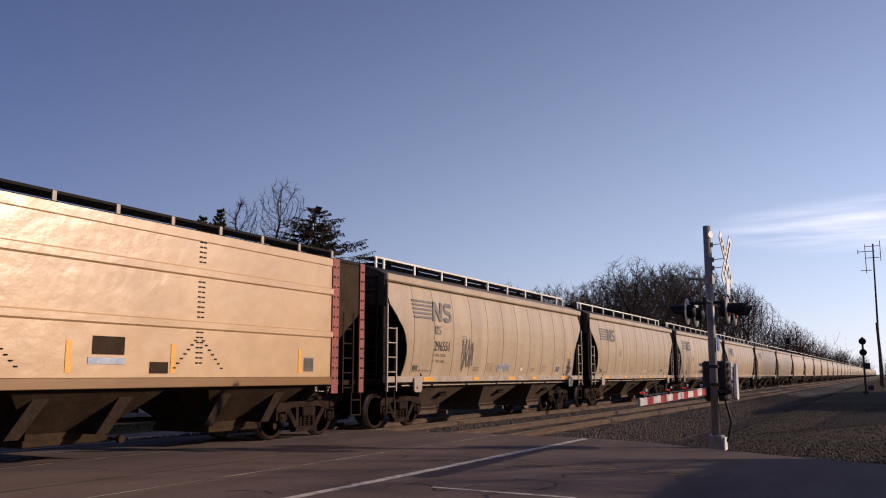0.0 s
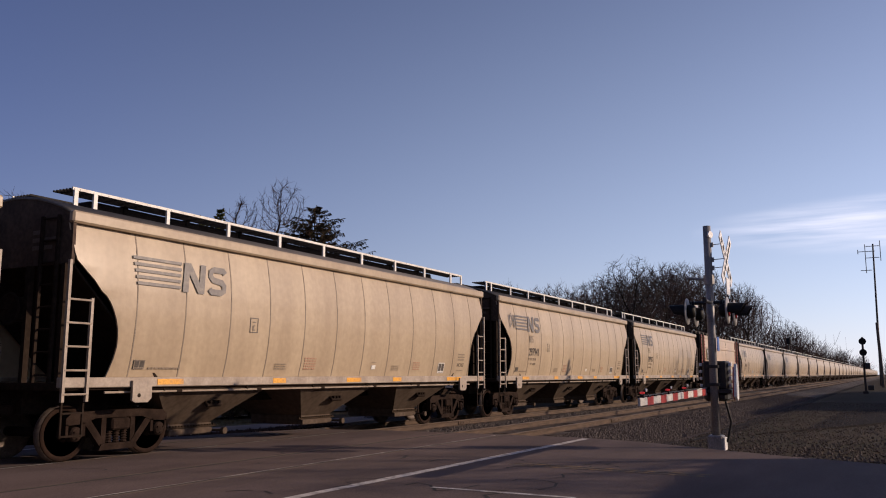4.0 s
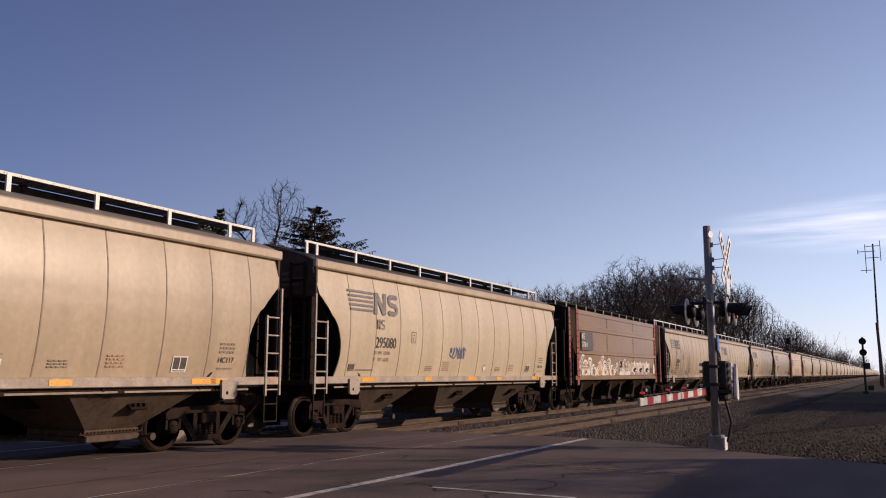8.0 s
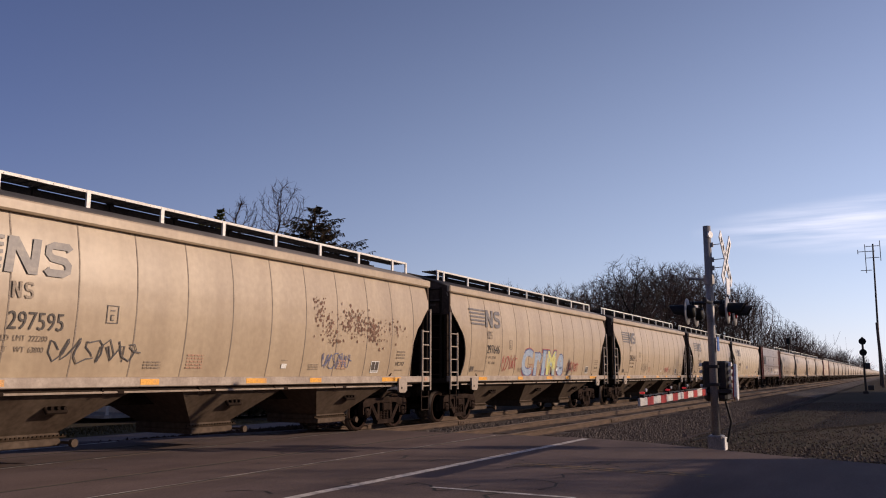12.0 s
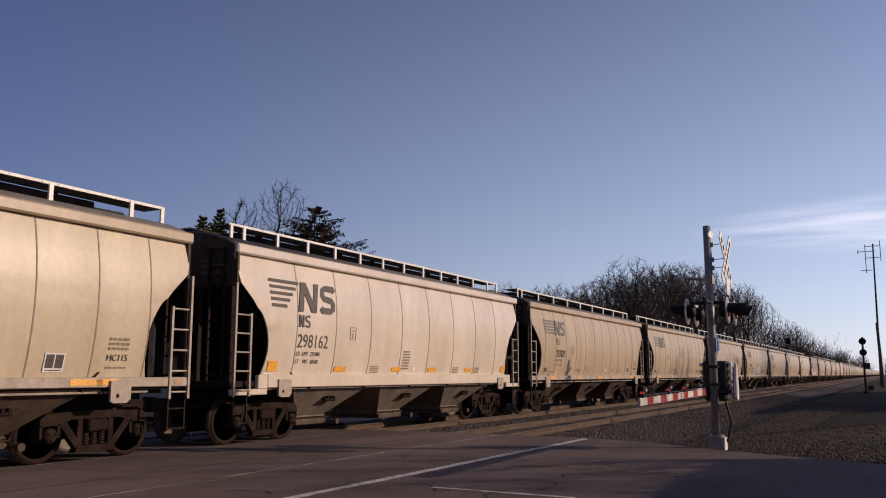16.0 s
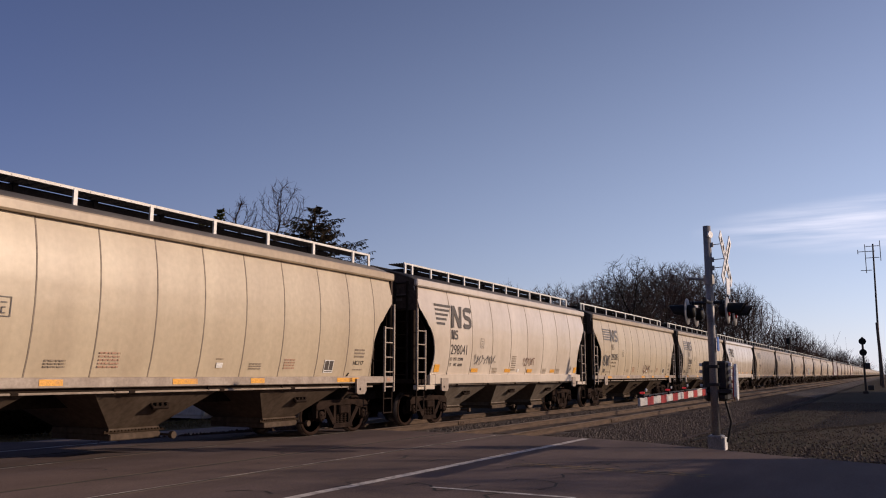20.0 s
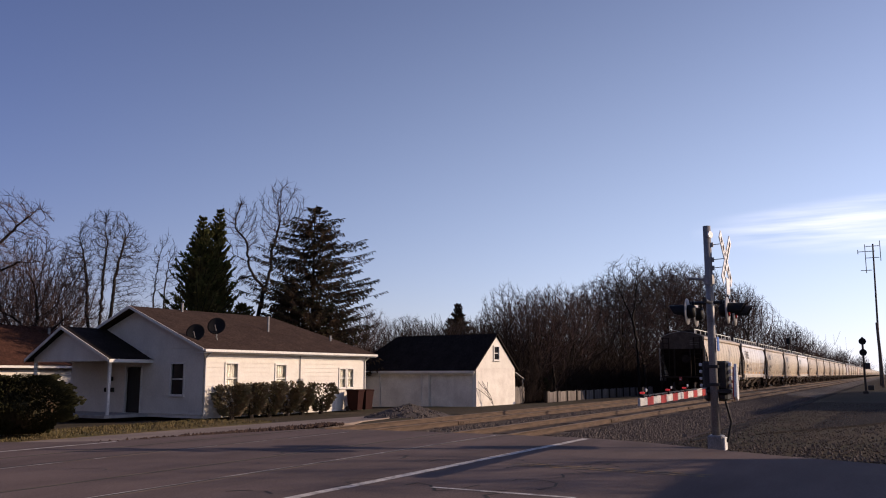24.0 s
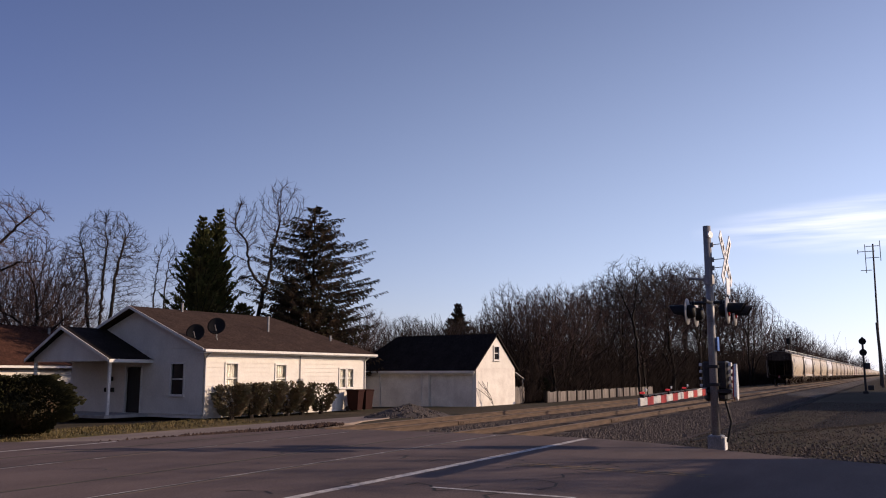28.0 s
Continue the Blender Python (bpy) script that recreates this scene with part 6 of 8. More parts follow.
HOUSE = pose(27.0, 25.9, -0.42, 0, 0, -4)
hs = empty("house", HOUSE, "small white clapboard house with brown shingle roof and front porch", "house")
LX, LY, EAVE, RIDGE = 11.3, 9.1, 2.98, 4.82
side_holes = [(1.25, 1.92, 1.05, 2.32), (4.38, 5.05, 1.05, 2.28), (9.1, 9.55, 1.2, 2.12), (9.75, 10.2, 1.2, 2.12)]
front_holes = [(LY - 2.0, LY - 1.2, 1.0, 2.3), (LY - 5.05, LY - 4.0, 0.14, 2.2)]
bm = B()
ms = wall_panel(bm, (0, 0), (LX, 0), 0, EAVE, side_holes, 0.18)
mf = wall_panel(bm, (0, LY), (0, 0), 0, EAVE, front_holes, 0.18)
wall_panel(bm, (LX, 0.0), (LX, LY), 0, EAVE, [], 0.18)
wall_panel(bm, (LX, LY), (0, LY), 0, EAVE, [], 0.18)
prism(bm, [(0, EAVE), (LY, EAVE), (LY / 2, RIDGE - 0.1)], 0.0, 0.18, "x")
part("wall", bm, "siding", hs, "white clapboard wall")
boards("siding", hs, ms, 0, LX, 0.15, EAVE - 0.05, side_holes, "siding")
boards("siding", hs, mf, 0, LY, 0.15, EAVE, front_holes, "siding")
for h in side_holes:
    window(hs, ms, *h)
window(hs, mf, *front_holes[0], curtain=False)
# front door, mailbox and porch lamp
h = front_holes[1]
door = part("front_door", box(B(), h[0] + 0.05, h[1] - 0.05, 0.05, 0.10, h[2], h[3] - 0.04, 0, 0, mf), "door_dark", hs, "dark front door")
part("door_frame", box(box(box(B(), h[0] - 0.08, h[0], -0.05, 0.08, 0.05, h[3] + 0.08, 0, 0, mf), h[1], h[1] + 0.08, -0.05, 0.08, 0.05, h[3] + 0.08, 0, 0, mf), h[0], h[1], -0.05, 0.08, h[3], h[3] + 0.08, 0, 0, mf), "trim", hs)
part("mailbox", box(B(), h[0] - 1.35, h[0] - 0.75, -0.16, -0.03, 1.05, 1.25, 0.02, 0, mf), "door_dark", hs, "black wall mailbox")
part("porch_lamp", box(B(), h[0] - 1.05, h[0] - 0.85, -0.16, -0.03, 1.55, 1.75, 0.02, 0, mf), "door_dark", hs)
# roof: gable over the front, hip at the back
bm = B()
o, t = 0.42, 0.14
zl = EAVE + 0.0 - o * (RIDGE - EAVE) / (LY / 2)
P = {"a": (-o, -o, zl), "b": (LX + o, -o, zl), "c": (LX + o, LY + o, zl), "d": (-o, LY + o, zl), "r0": (-o, LY / 2, RIDGE), "r1": (LX - 2.6, LY / 2, RIDGE)}
for zz in (0.12, 0.0):
    V = {k: bm.verts.new((p[0], p[1], p[2] + zz)) for k, p in P.items()}
    for f in (("a", "b", "r1", "r0"), ("b", "c", "r1"), ("c", "d", "r0", "r1")):
        bm.faces.new([V[i] for i in f])
    if zz:
        top = V
for a, b in (("a", "b"), ("b", "c"), ("c", "d"), ("d", "r0"), ("r0", "a")):
    bm.faces.new((top[a], top[b], V[b], V[a]))
part("roof", bm, "shingle_brown", hs, "brown asphalt-shingle roof")
bm = B()
box(bm, -o, LX + o, -o - 0.12, -o, zl - 0.02, zl + 0.10, 0.02)
box(bm, -o, LX + o, -o, 0.0, zl - 0.06, zl - 0.02)
box(bm, LX + o, LX + o + 0.1, -o, LY + o, zl - 0.02, zl + 0.10, 0.02)
gutter = part("gutter", bm, "trim", hs, "white gutter and soffit")
bm = B()
for x in (0.05, LX - 0.1):
    tube(bm, (x, -o, zl), (x, -0.06, zl - 0.25), 0.04, n=6)
    tube(bm, (x, -0.06, zl - 0.25), (x, -0.06, 0.1), 0.04, n=6)
part("downspout", bm, "trim", gutter)
bm = B()
for s, y0 in ((1, -o), (-1, LY + o)):
    a, b = Vector((-o - 0.03, y0, zl)), Vector((-o - 0.03, LY / 2, RIDGE))
    v = [bm.verts.new(p) for p in (a, b, b + Vector((0, 0, 0.13)), a + Vector((0, 0, 0.13)))]
    w = [bm.verts.new(p.co + Vector((0.03, 0, 0))) for p in v]
    bm.faces.new(v), bm.faces.new(w)
    for i in range(4):
        bm.faces.new((v[i], v[(i + 1) % 4], w[(i + 1) % 4], w[i]))
part("bargeboard", bm, "trim", hs, "white bargeboards of the gable")
for i, (x, y, z, hh) in enumerate(((2.4, 4.3, 4.8, 0.45), (6.1, 2.2, 3.85, 0.9), (9.9, 1.3, 3.45, 0.45))):
    part("vent_pipe", tube(B(), (x, y, z - 0.2), (x, y, z + hh), 0.055, n=8), "galv", hs)
# satellite dishes on the front roof edge
for i, (x, y, z, tilt) in enumerate(((0.15, 0.75, 3.62, 200), (1.2, 0.6, 3.95, 170))):
    d = empty("satellite_dish", HOUSE @ pose(x, y, z), "dark satellite dish on a bent mast on the roof", "satellite dish", "satellite dishes")
    bm = B()
    lathe(bm, [(0.02, 0.0), (0.2, 0.015), (0.33, 0.05), (0.40, 0.085), (0.40, 0.10), (0.34, 0.075), (0.02, 0.015)], "x", 20)
    o_ = part("reflector", bm, "dish_grey", d, "", True)
    o_.matrix_basis = pose(0, 0, 0, 0, -20, 215)
    part("mast", tube(tube(B(), (0, 0, -0.05), (0.05, 0.05, -0.5), 0.03, n=8), (0.05, 0.05, -0.5), (0.25, 0.1, -0.75), 0.03, n=8), "galv", d)
    part("feed_arm", tube(B(), (0, 0, -0.3), (-0.35, -0.25, 0.05), 0.02, n=6), "galv", d)
# service cable and meter on the side wall
bm = B()
tube(bm, (6.05, -0.05, 0.1), (6.05, -0.05, EAVE + 0.1), 0.025, n=6)
box(bm, 5.93, 6.17, -0.18, -0.03, 1.25, 1.65, 0.03)
part("power_meter", bm, "galv", hs, "grey power meter and conduit")
# porch: its own small gable in front of the wall
py0, py1, px0 = 3.65, 9.0, -2.0
pr = B()
pz, pe = 3.88, 2.62
ym = 6.75
for zz in (0.1, 0.0):
    V = [pr.verts.new((x, y, z + zz)) for x in (px0 - 0.3, 0.0) for y, z in ((py0 - 0.35, pe - 0.2), (ym, pz), (py1 + 0.35, pe - 0.2))]
    pr.faces.new((V[0], V[1], V[4], V[3]))
    pr.faces.new((V[1], V[2], V[5], V[4]))
part("porch_roof", pr, "shingle_dark", hs, "dark shingle porch roof")
bm = B()
prism(bm, [(py0, pe), (py1, pe), (ym, pz - 0.05)], px0, px0 + 0.12, "x")
box(bm, px0, 0, py0 - 0.05, py0 + 0.05, pe - 0.2, pe)
box(bm, px0, 0, py1 - 0.05, py1 + 0.05, pe - 0.2, pe)
box(bm, px0, px0 + 0.12, py0, py1, pe - 0.2, pe)
for s, y0 in ((1, py0 - 0.35), (-1, py1 + 0.35)):
    a, b = Vector((px0 - 0.32, y0, pe - 0.22)), Vector((px0 - 0.32, ym, pz - 0.02))
    v = [bm.verts.new(p) for p in (a, b, b + Vector((0, 0, 0.14)), a + Vector((0, 0, 0.14)))]
    w = [bm.verts.new(p.co + Vector((0.04, 0, 0))) for p in v]
    bm.faces.new(v), bm.faces.new(w)
    for i in range(4):
        bm.faces.new((v[i], v[(i + 1) % 4], w[(i + 1) % 4], w[i]))
box(bm, px0 - 0.3, 0.0, py0 - 0.45, py0 - 0.33, pe - 0.26, pe - 0.12)
part("porch_gable", bm, "trim", hs, "white porch gable and beams")
for y in (py0, py1):
    o_ = part("porch_post", box(B(), px0, px0 + 0.12, y - 0.06, y + 0.06, 0.12, pe - 0.2, 0.01), "trim", hs)
part("porch_floor", box(B(), px0 - 0.2, 0, py0 - 0.2, py1 + 0.2, 0.0, 0.13), "concrete", hs)

# neighbour house beyond, red-brown roof
nb = empty("house", pose(30.5, 44.5, -0.62, 0, 0, -4), "neighbouring white house with red-brown shingle roof", "house")
bm = B()
holes = [(3.0, 4.2, 0.9, 2.1), (9.0, 10.2, 0.9, 2.1)]
mn = wall_panel(bm, (-8, 0), (9, 0), 0, 2.6, holes, 0.2)
wall_panel(bm, (-8, 9), (-8, 0), 0, 2.6, [], 0.2)
wall_panel(bm, (9, 0), (9, 9), 0, 2.6, [], 0.2)
part("wall", bm, "siding", nb)
for hh in holes:
    window(nb, mn, *hh)
bm = B()
for zz in (0.12, 0.0):
    V = [bm.verts.new((x, y, z + zz)) for x in (-8.5, 9.5) for y, z in ((-0.5, 2.45), (4.5, 5.0), (9.5, 2.45))]
    bm.faces.new((V[0], V[1], V[4], V[3]))
    bm.faces.new((V[1], V[2], V[5], V[4]))
part("roof", bm, "shingle_red", nb, "red-brown shingle roof")
part("gutter", box(B(), -8.5, 9.5, -0.62, -0.5, 2.42, 2.55), "trim", nb)
part("vent_pipe", tube(B(), (1, 2.5, 3.8), (1, 2.5, 4.6), 0.08, n=8), "galv", nb)
part("vent_pipe", tube(B(), (5, 3.5, 4.3), (5, 3.5, 5.0), 0.08, n=8), "galv", nb)

# garage
GAR = pose(43.9, 21.2, -0.64, 0, 0, -6)
ga = empty("garage", GAR, "white masonry double garage with dark roof, sunlit gable", "garage")
GX, GY, GE, GR = 4.55, 9.0, 2.45, 4.35
dh = [(2.0, 5.1, 0.02, 2.05), (5.75, 8.75, 0.02, 2.05)]
GW = []
for a, b, gaps in (((0, GY), (0, 0), dh), ((0.2, 0), (GX - 0.2, 0), []), ((GX, 0), (GX, GY), []), ((GX - 0.2, GY), (0.2, GY), [])):
    bm = B()
    GW.append(wall_panel(bm, a, b, 0, GE, gaps, 0.2))
    bmesh.ops.remove_doubles(bm, verts=bm.verts, dist=1e-4)
    part("wall", bm, "block_white", ga, "white painted block wall")
md = GW[0]
bm = B()
V = [(0, GE), (GX, GE), (GX / 2, GR)]
cx = GX / 2
prism(bm, [(0, GE), (cx - 0.28, GE), (cx - 0.28, 2.95), (cx - 0.28, 3.7), (cx - 0.28, GR - 0.28 * (GR - GE) / cx), (cx - 0.281, GR - 0.281 * (GR - GE) / cx)], 0.0, 0.18)
prism(bm, [(GX, GE), (cx + 0.28, GE), (cx + 0.28, 3.7), (cx + 0.28, GR - 0.28 * (GR - GE) / cx)], 0.0, 0.18)
prism(bm, [(cx - 0.28, GE), (cx + 0.28, GE), (cx + 0.28, 2.95), (cx - 0.28, 2.95)], 0.0, 0.18)
prism(bm, [(cx - 0.28, 3.7), (cx + 0.28, 3.7), (cx + 0.28, GR - 0.28 * (GR - GE) / cx), (cx, GR), (cx - 0.28, GR - 0.28 * (GR - GE) / cx)], 0.0, 0.18)
part("gable", bm, "siding", ga, "white boarded gable")
window(ga, pose(cx, 0, 0), -0.28, 0.28, 2.95, 3.7, curtain=False)
for h in dh:
    bm = B()
    for i in range(4):
        box(bm, h[0], h[1], 0.08, 0.13, h[2] + i * 0.52, h[2] + i * 0.52 + 0.517, 0.004, 0, md)
    g = part("garage_door", bm, "block_white", ga, "white panelled garage door")
    part("door_frame", box(box(box(B(), h[0] - 0.1, h[0], -0.03, 0.05, 0, h[3] + 0.1, 0, 0, md), h[1], h[1] + 0.1, -0.03, 0.05, 0, h[3] + 0.1, 0, 0, md), h[0], h[1], -0.03, 0.05, h[3], h[3] + 0.1, 0, 0, md), "trim", ga)
bm = B()
for zz in (0.1, 0.0):
    e = 0.35
    zl2 = GE - e * (GR - GE) / cx + 0.06
    V = [bm.verts.new((x, y, z + zz)) for x, y, z in ((-e, -0.12, zl2), (GX + e, -0.12, zl2), (cx, -0.12, GR + 0.05), (-e, GY + e, zl2), (GX + e, GY + e, zl2), (cx, GY - 1.6, GR + 0.05))]
    for f in ((0, 3, 5, 2), (1, 2, 5, 4), (3, 4, 5)):
        bm.faces.new([V[i] for i in f])
    if zz:
        top = V
for a, b in ((0, 3), (3, 4), (4, 1), (1, 2), (2, 0)):
    bm.faces.new((top[a], top[b], V[b], V[a]))
part("roof", bm, "shingle_dark", ga, "dark shingle roof")
part("fascia", box(B(), -0.4, -0.34, -0.1, GY + 0.3, zl2 - 0.08, zl2 + 0.06), "trim", ga)
# lean-to shelter at the back
bm = B()
v = [bm.verts.new(p) for p in ((GX, 0.3, 2.4), (GX + 1.8, 0.3, 1.75), (GX + 1.8, 3.0, 1.75), (GX, 3.0, 2.4))]
w = [bm.verts.new(p.co + Vector((0, 0, 0.06))) for p in v]
bm.faces.new(v), bm.faces.new(w)
for i in range(4):
    bm.faces.new((v[i], v[(i + 1) % 4], w[(i + 1) % 4], w[i]))
tube(bm, (GX + 1.7, 0.4, 0), (GX + 1.7, 0.4, 1.75), 0.05, n=6)
part("lean_to", bm, "galv", ga, "grey lean-to roof on a post")
shed_panel = empty("board_stack", GAR @ pose(GX + 0.2, 0.25, 0), "upright grey boards leaning by the garage", "boards")
for i in range(5):
    part("board", box(B(), i * 0.3, i * 0.3 + 0.28, 0, 0.04, 0, 1.25 + 0.06 * (i % 2)), "fence_wood", shed_panel)

# wooden fence along the back of the lots
fence = empty("fence", pose(49.3, 19.0, -0.62), "weathered grey board fence with dark posts", "fence")
FB = part("fence_board", box(B(), 0, 0.30, 0, 0.025, 0.05, 0.98), "fence_wood", fence)
FP = part("post", box(B(), -0.09, 0.09, -0.06, 0.10, -0.1, 1.02), "bark", fence)
rng = random.Random(8)
for i in range(1, 84):
    again(FB, i * 0.31, rng.uniform(-0.01, 0.01), rng.uniform(-0.04, 0.03), 0, rng.uniform(-1, 1), 0)
for i in range(1, 14):
    again(FP, i * 1.86, 0, 0)
part("rail", box(box(B(), 0, 26.0, 0.03, 0.08, 0.3, 0.38), 0, 26.0, 0.03, 0.08, 0.75, 0.83), "fence_wood", fence)

# bins by the house corner
for i, (x, y, rz) in enumerate(((9.5, -0.75, 8), (10.45, -0.65, -5), (8.0, -0.55, 3))):
    if i == 2:
        continue
    b = empty("wheeled_bin", HOUSE @ pose(x, y, 0, 0, 0, rz), "dark brown wheeled rubbish bin with lid", "bin", "rubbish bins")
    bm = B()
    lo = [(-0.24, -0.27, 0.06), (0.24, -0.27, 0.06), (0.24, 0.27, 0.06), (-0.24, 0.27, 0.06)]
    hi = [(-0.30, -0.36, 1.0), (0.30, -0.36, 1.0), (0.30, 0.34, 1.0), (-0.30, 0.34, 1.0)]
    A, C = [bm.verts.new(p) for p in lo], [bm.verts.new(p) for p in hi]
    bm.faces.new(A), bm.faces.new(C)
    for j in range(4):
        bm.faces.new((A[j], A[(j + 1) % 4], C[(j + 1) % 4], C[j]))
    part("body", bm, "bin_brown", b)
    part("lid", box(B(), -0.33, 0.33, -0.40, 0.38, 1.0, 1.08, 0.025), "bin_brown", b)
    for s in (-1, 1):
        part("wheel", tube(B(), (s * 0.29, 0.3, 0.12), (s * 0.24, 0.3, 0.12), 0.12, n=12), "signal_black", b)
    part("handle", tube(B(), (-0.25, 0.42, 1.0), (0.25, 0.42, 1.0), 0.02, n=6), "bin_brown", b)

# gravel heap beside the track
rs = np.random.RandomState(9)
vs, fc = [(0, 0, 0.47)], []
nr, na = 9, 28
for i in range(1, nr + 1):
    for j in range(na):
        a = 6.283 * j / na
        r = i / nr
        vs.append((1.75 * r * math.cos(a) * (1 + 0.06 * rs.randn()), 1.6 * r * math.sin(a) * (1 + 0.06 * rs.randn()), 0.47 * (1 - r) ** 1.1 + 0.03 * rs.randn() * (r < 0.95)))
for j in range(na):
    fc.append((0, 1 + j, 1 + (j + 1) % na))
for i in range(nr - 1):
    for j in range(na):
        a, b = 1 + i * na + j, 1 + i * na + (j + 1) % na
        fc.append((a, a + na, b + na, b))
heap = tagged(obj("gravel_heap", vs, fc, "ballast", smooth=True), "heap of crushed grey stone beside the track", "gravel heap")
heap.matrix_basis = pose(27.9, 16.3, -0.15, 0, 0, -10)
n = 900
u, a = rs.rand(n) ** 0.6, rs.rand(n) * 6.283
pts = np.stack([1.75 * u * np.cos(a), 1.6 * u * np.sin(a), 0.47 * (1 - u) ** 1.1], -1)
hp = stones("heap_stones", n, (0, 1), (0, 1), lambda x, y: 0, 0.04, "loose stones on the gravel heap", 10)
co = np.array([v.co for v in hp.data.vertices]).reshape(n, 6, 3)
co = co - co.mean(1, keepdims=True) + pts[:, None]
hp.data.vertices.foreach_set("co", co.reshape(-1))
hp.matrix_basis = heap.matrix_basis.copy()


# ---- plants ----
def grow(seed, height, spread=0.55, levels=5, trunk_r=0.16, lean=0.0, fork=0.35, kids=(5, 5, 4, 3), up=0.25, first=0.3):
    """Bare tree: lists of tapered limbs; returns (trunk verts, faces), (crown verts, faces)."""
    rr = random.Random(seed)
    segs = []

    def limb(p, d, length, r, lev):
        n = max(2, 5 - lev) if lev < 3 else 2
        pts = [p]
        for i in range(n):
            d = (d + Vector((rr.gauss(0, 0.13), rr.gauss(0, 0.13), rr.gauss(0, 0.08) + (up * 0.22 if lev else 0.05)))).normalized()
            q = pts[-1] + d * (length / n)
            segs.append((pts[-1], q, r * (1 - 0.75 * i / n), r * (1 - 0.75 * (i + 1) / n), lev))
            pts.append(q)
        if lev + 1 < levels:
            k = kids[min(lev, len(kids) - 1)]
            for j in range(k + (1 if rr.random() < 0.5 else 0)):
                f = rr.uniform(first if lev == 0 else 0.25, 1.0)
                i = min(n - 1, int(f * n))
                base = pts[i].lerp(pts[i + 1], f * n - i)
                a = rr.uniform(0, 6.283)
                side = d.orthogonal().normalized()
                side = Matrix.Rotation(a, 3, d) @ side
                ang = rr.uniform(0.35, 0.85) if lev else rr.uniform(0.4, 1.0) * (spread / 0.55)
                nd = (d * math.cos(ang) + side * math.sin(ang) + Vector((0, 0, up * 0.5))).normalized()
                limb(base, nd, length * rr.uniform(0.46, 0.68) * (1.15 - 0.3 * f), max(0.005, r * (1 - 0.6 * f) * rr.uniform(0.4, 0.6)), lev + 1)

    limb(Vector((0, 0, -0.2)), Vector((lean, 0, 1)).normalized(), height * 0.62, trunk_r, 0)
    top = max(s[1].z for s in segs)
    sc = height / top
    out = ([], []), ([], [])
    for a, b, r0, r1, lev in segs:
        vs, fs = out[0] if lev < 2 else out[1]
        m = 6 if lev == 0 else 4 if lev < 2 else 3
        d = (b - a).normalized()
        u = d.orthogonal().normalized()
        w = d.cross(u)
        o = len(vs)
        r0, r1 = max(r0, 0.010), max(r1, 0.006)
        for p, r in ((a, r0), (b, r1)):
            for i in range(m):
                t = 6.283 * i / m
                vs.append((p + (u * math.cos(t) + w * math.sin(t)) * r) * sc)
        for i in range(m):
            fs.append((o + i, o + (i + 1) % m, o + m + (i + 1) % m, o + m + i))
    return out


def limbs(a, b, ra, rb, m):
    """Tapered limbs with m sides from the points a to the points b."""
    d = b - a
    d /= np.maximum(np.linalg.norm(d, axis=1, keepdims=True), 1e-9)
    o = np.where(np.abs(d[:, 2:3]) < 0.8, np.array([[0.0, 0.0, 1.0]]), np.array([[1.0, 0.0, 0.0]]))
    u = np.cross(d, o)
    u /= np.linalg.norm(u, axis=1, keepdims=True)
    w = np.cross(d, u)
    t = 2 * np.pi * np.arange(m) / m
    ring = u[:, None] * np.cos(t)[None, :, None] + w[:, None] * np.sin(t)[None, :, None]
    v = np.concatenate([a[:, None] + ring * ra[:, None, None], b[:, None] + ring * rb[:, None, None]], 1).reshape(-1, 3)
    i = np.arange(m)
    f = np.stack([i, (i + 1) % m, m + (i + 1) % m, m + i], 1)
    f = (f[None] + (2 * m * np.arange(len(a)))[:, None, None]).reshape(-1, 4)
    return v, f


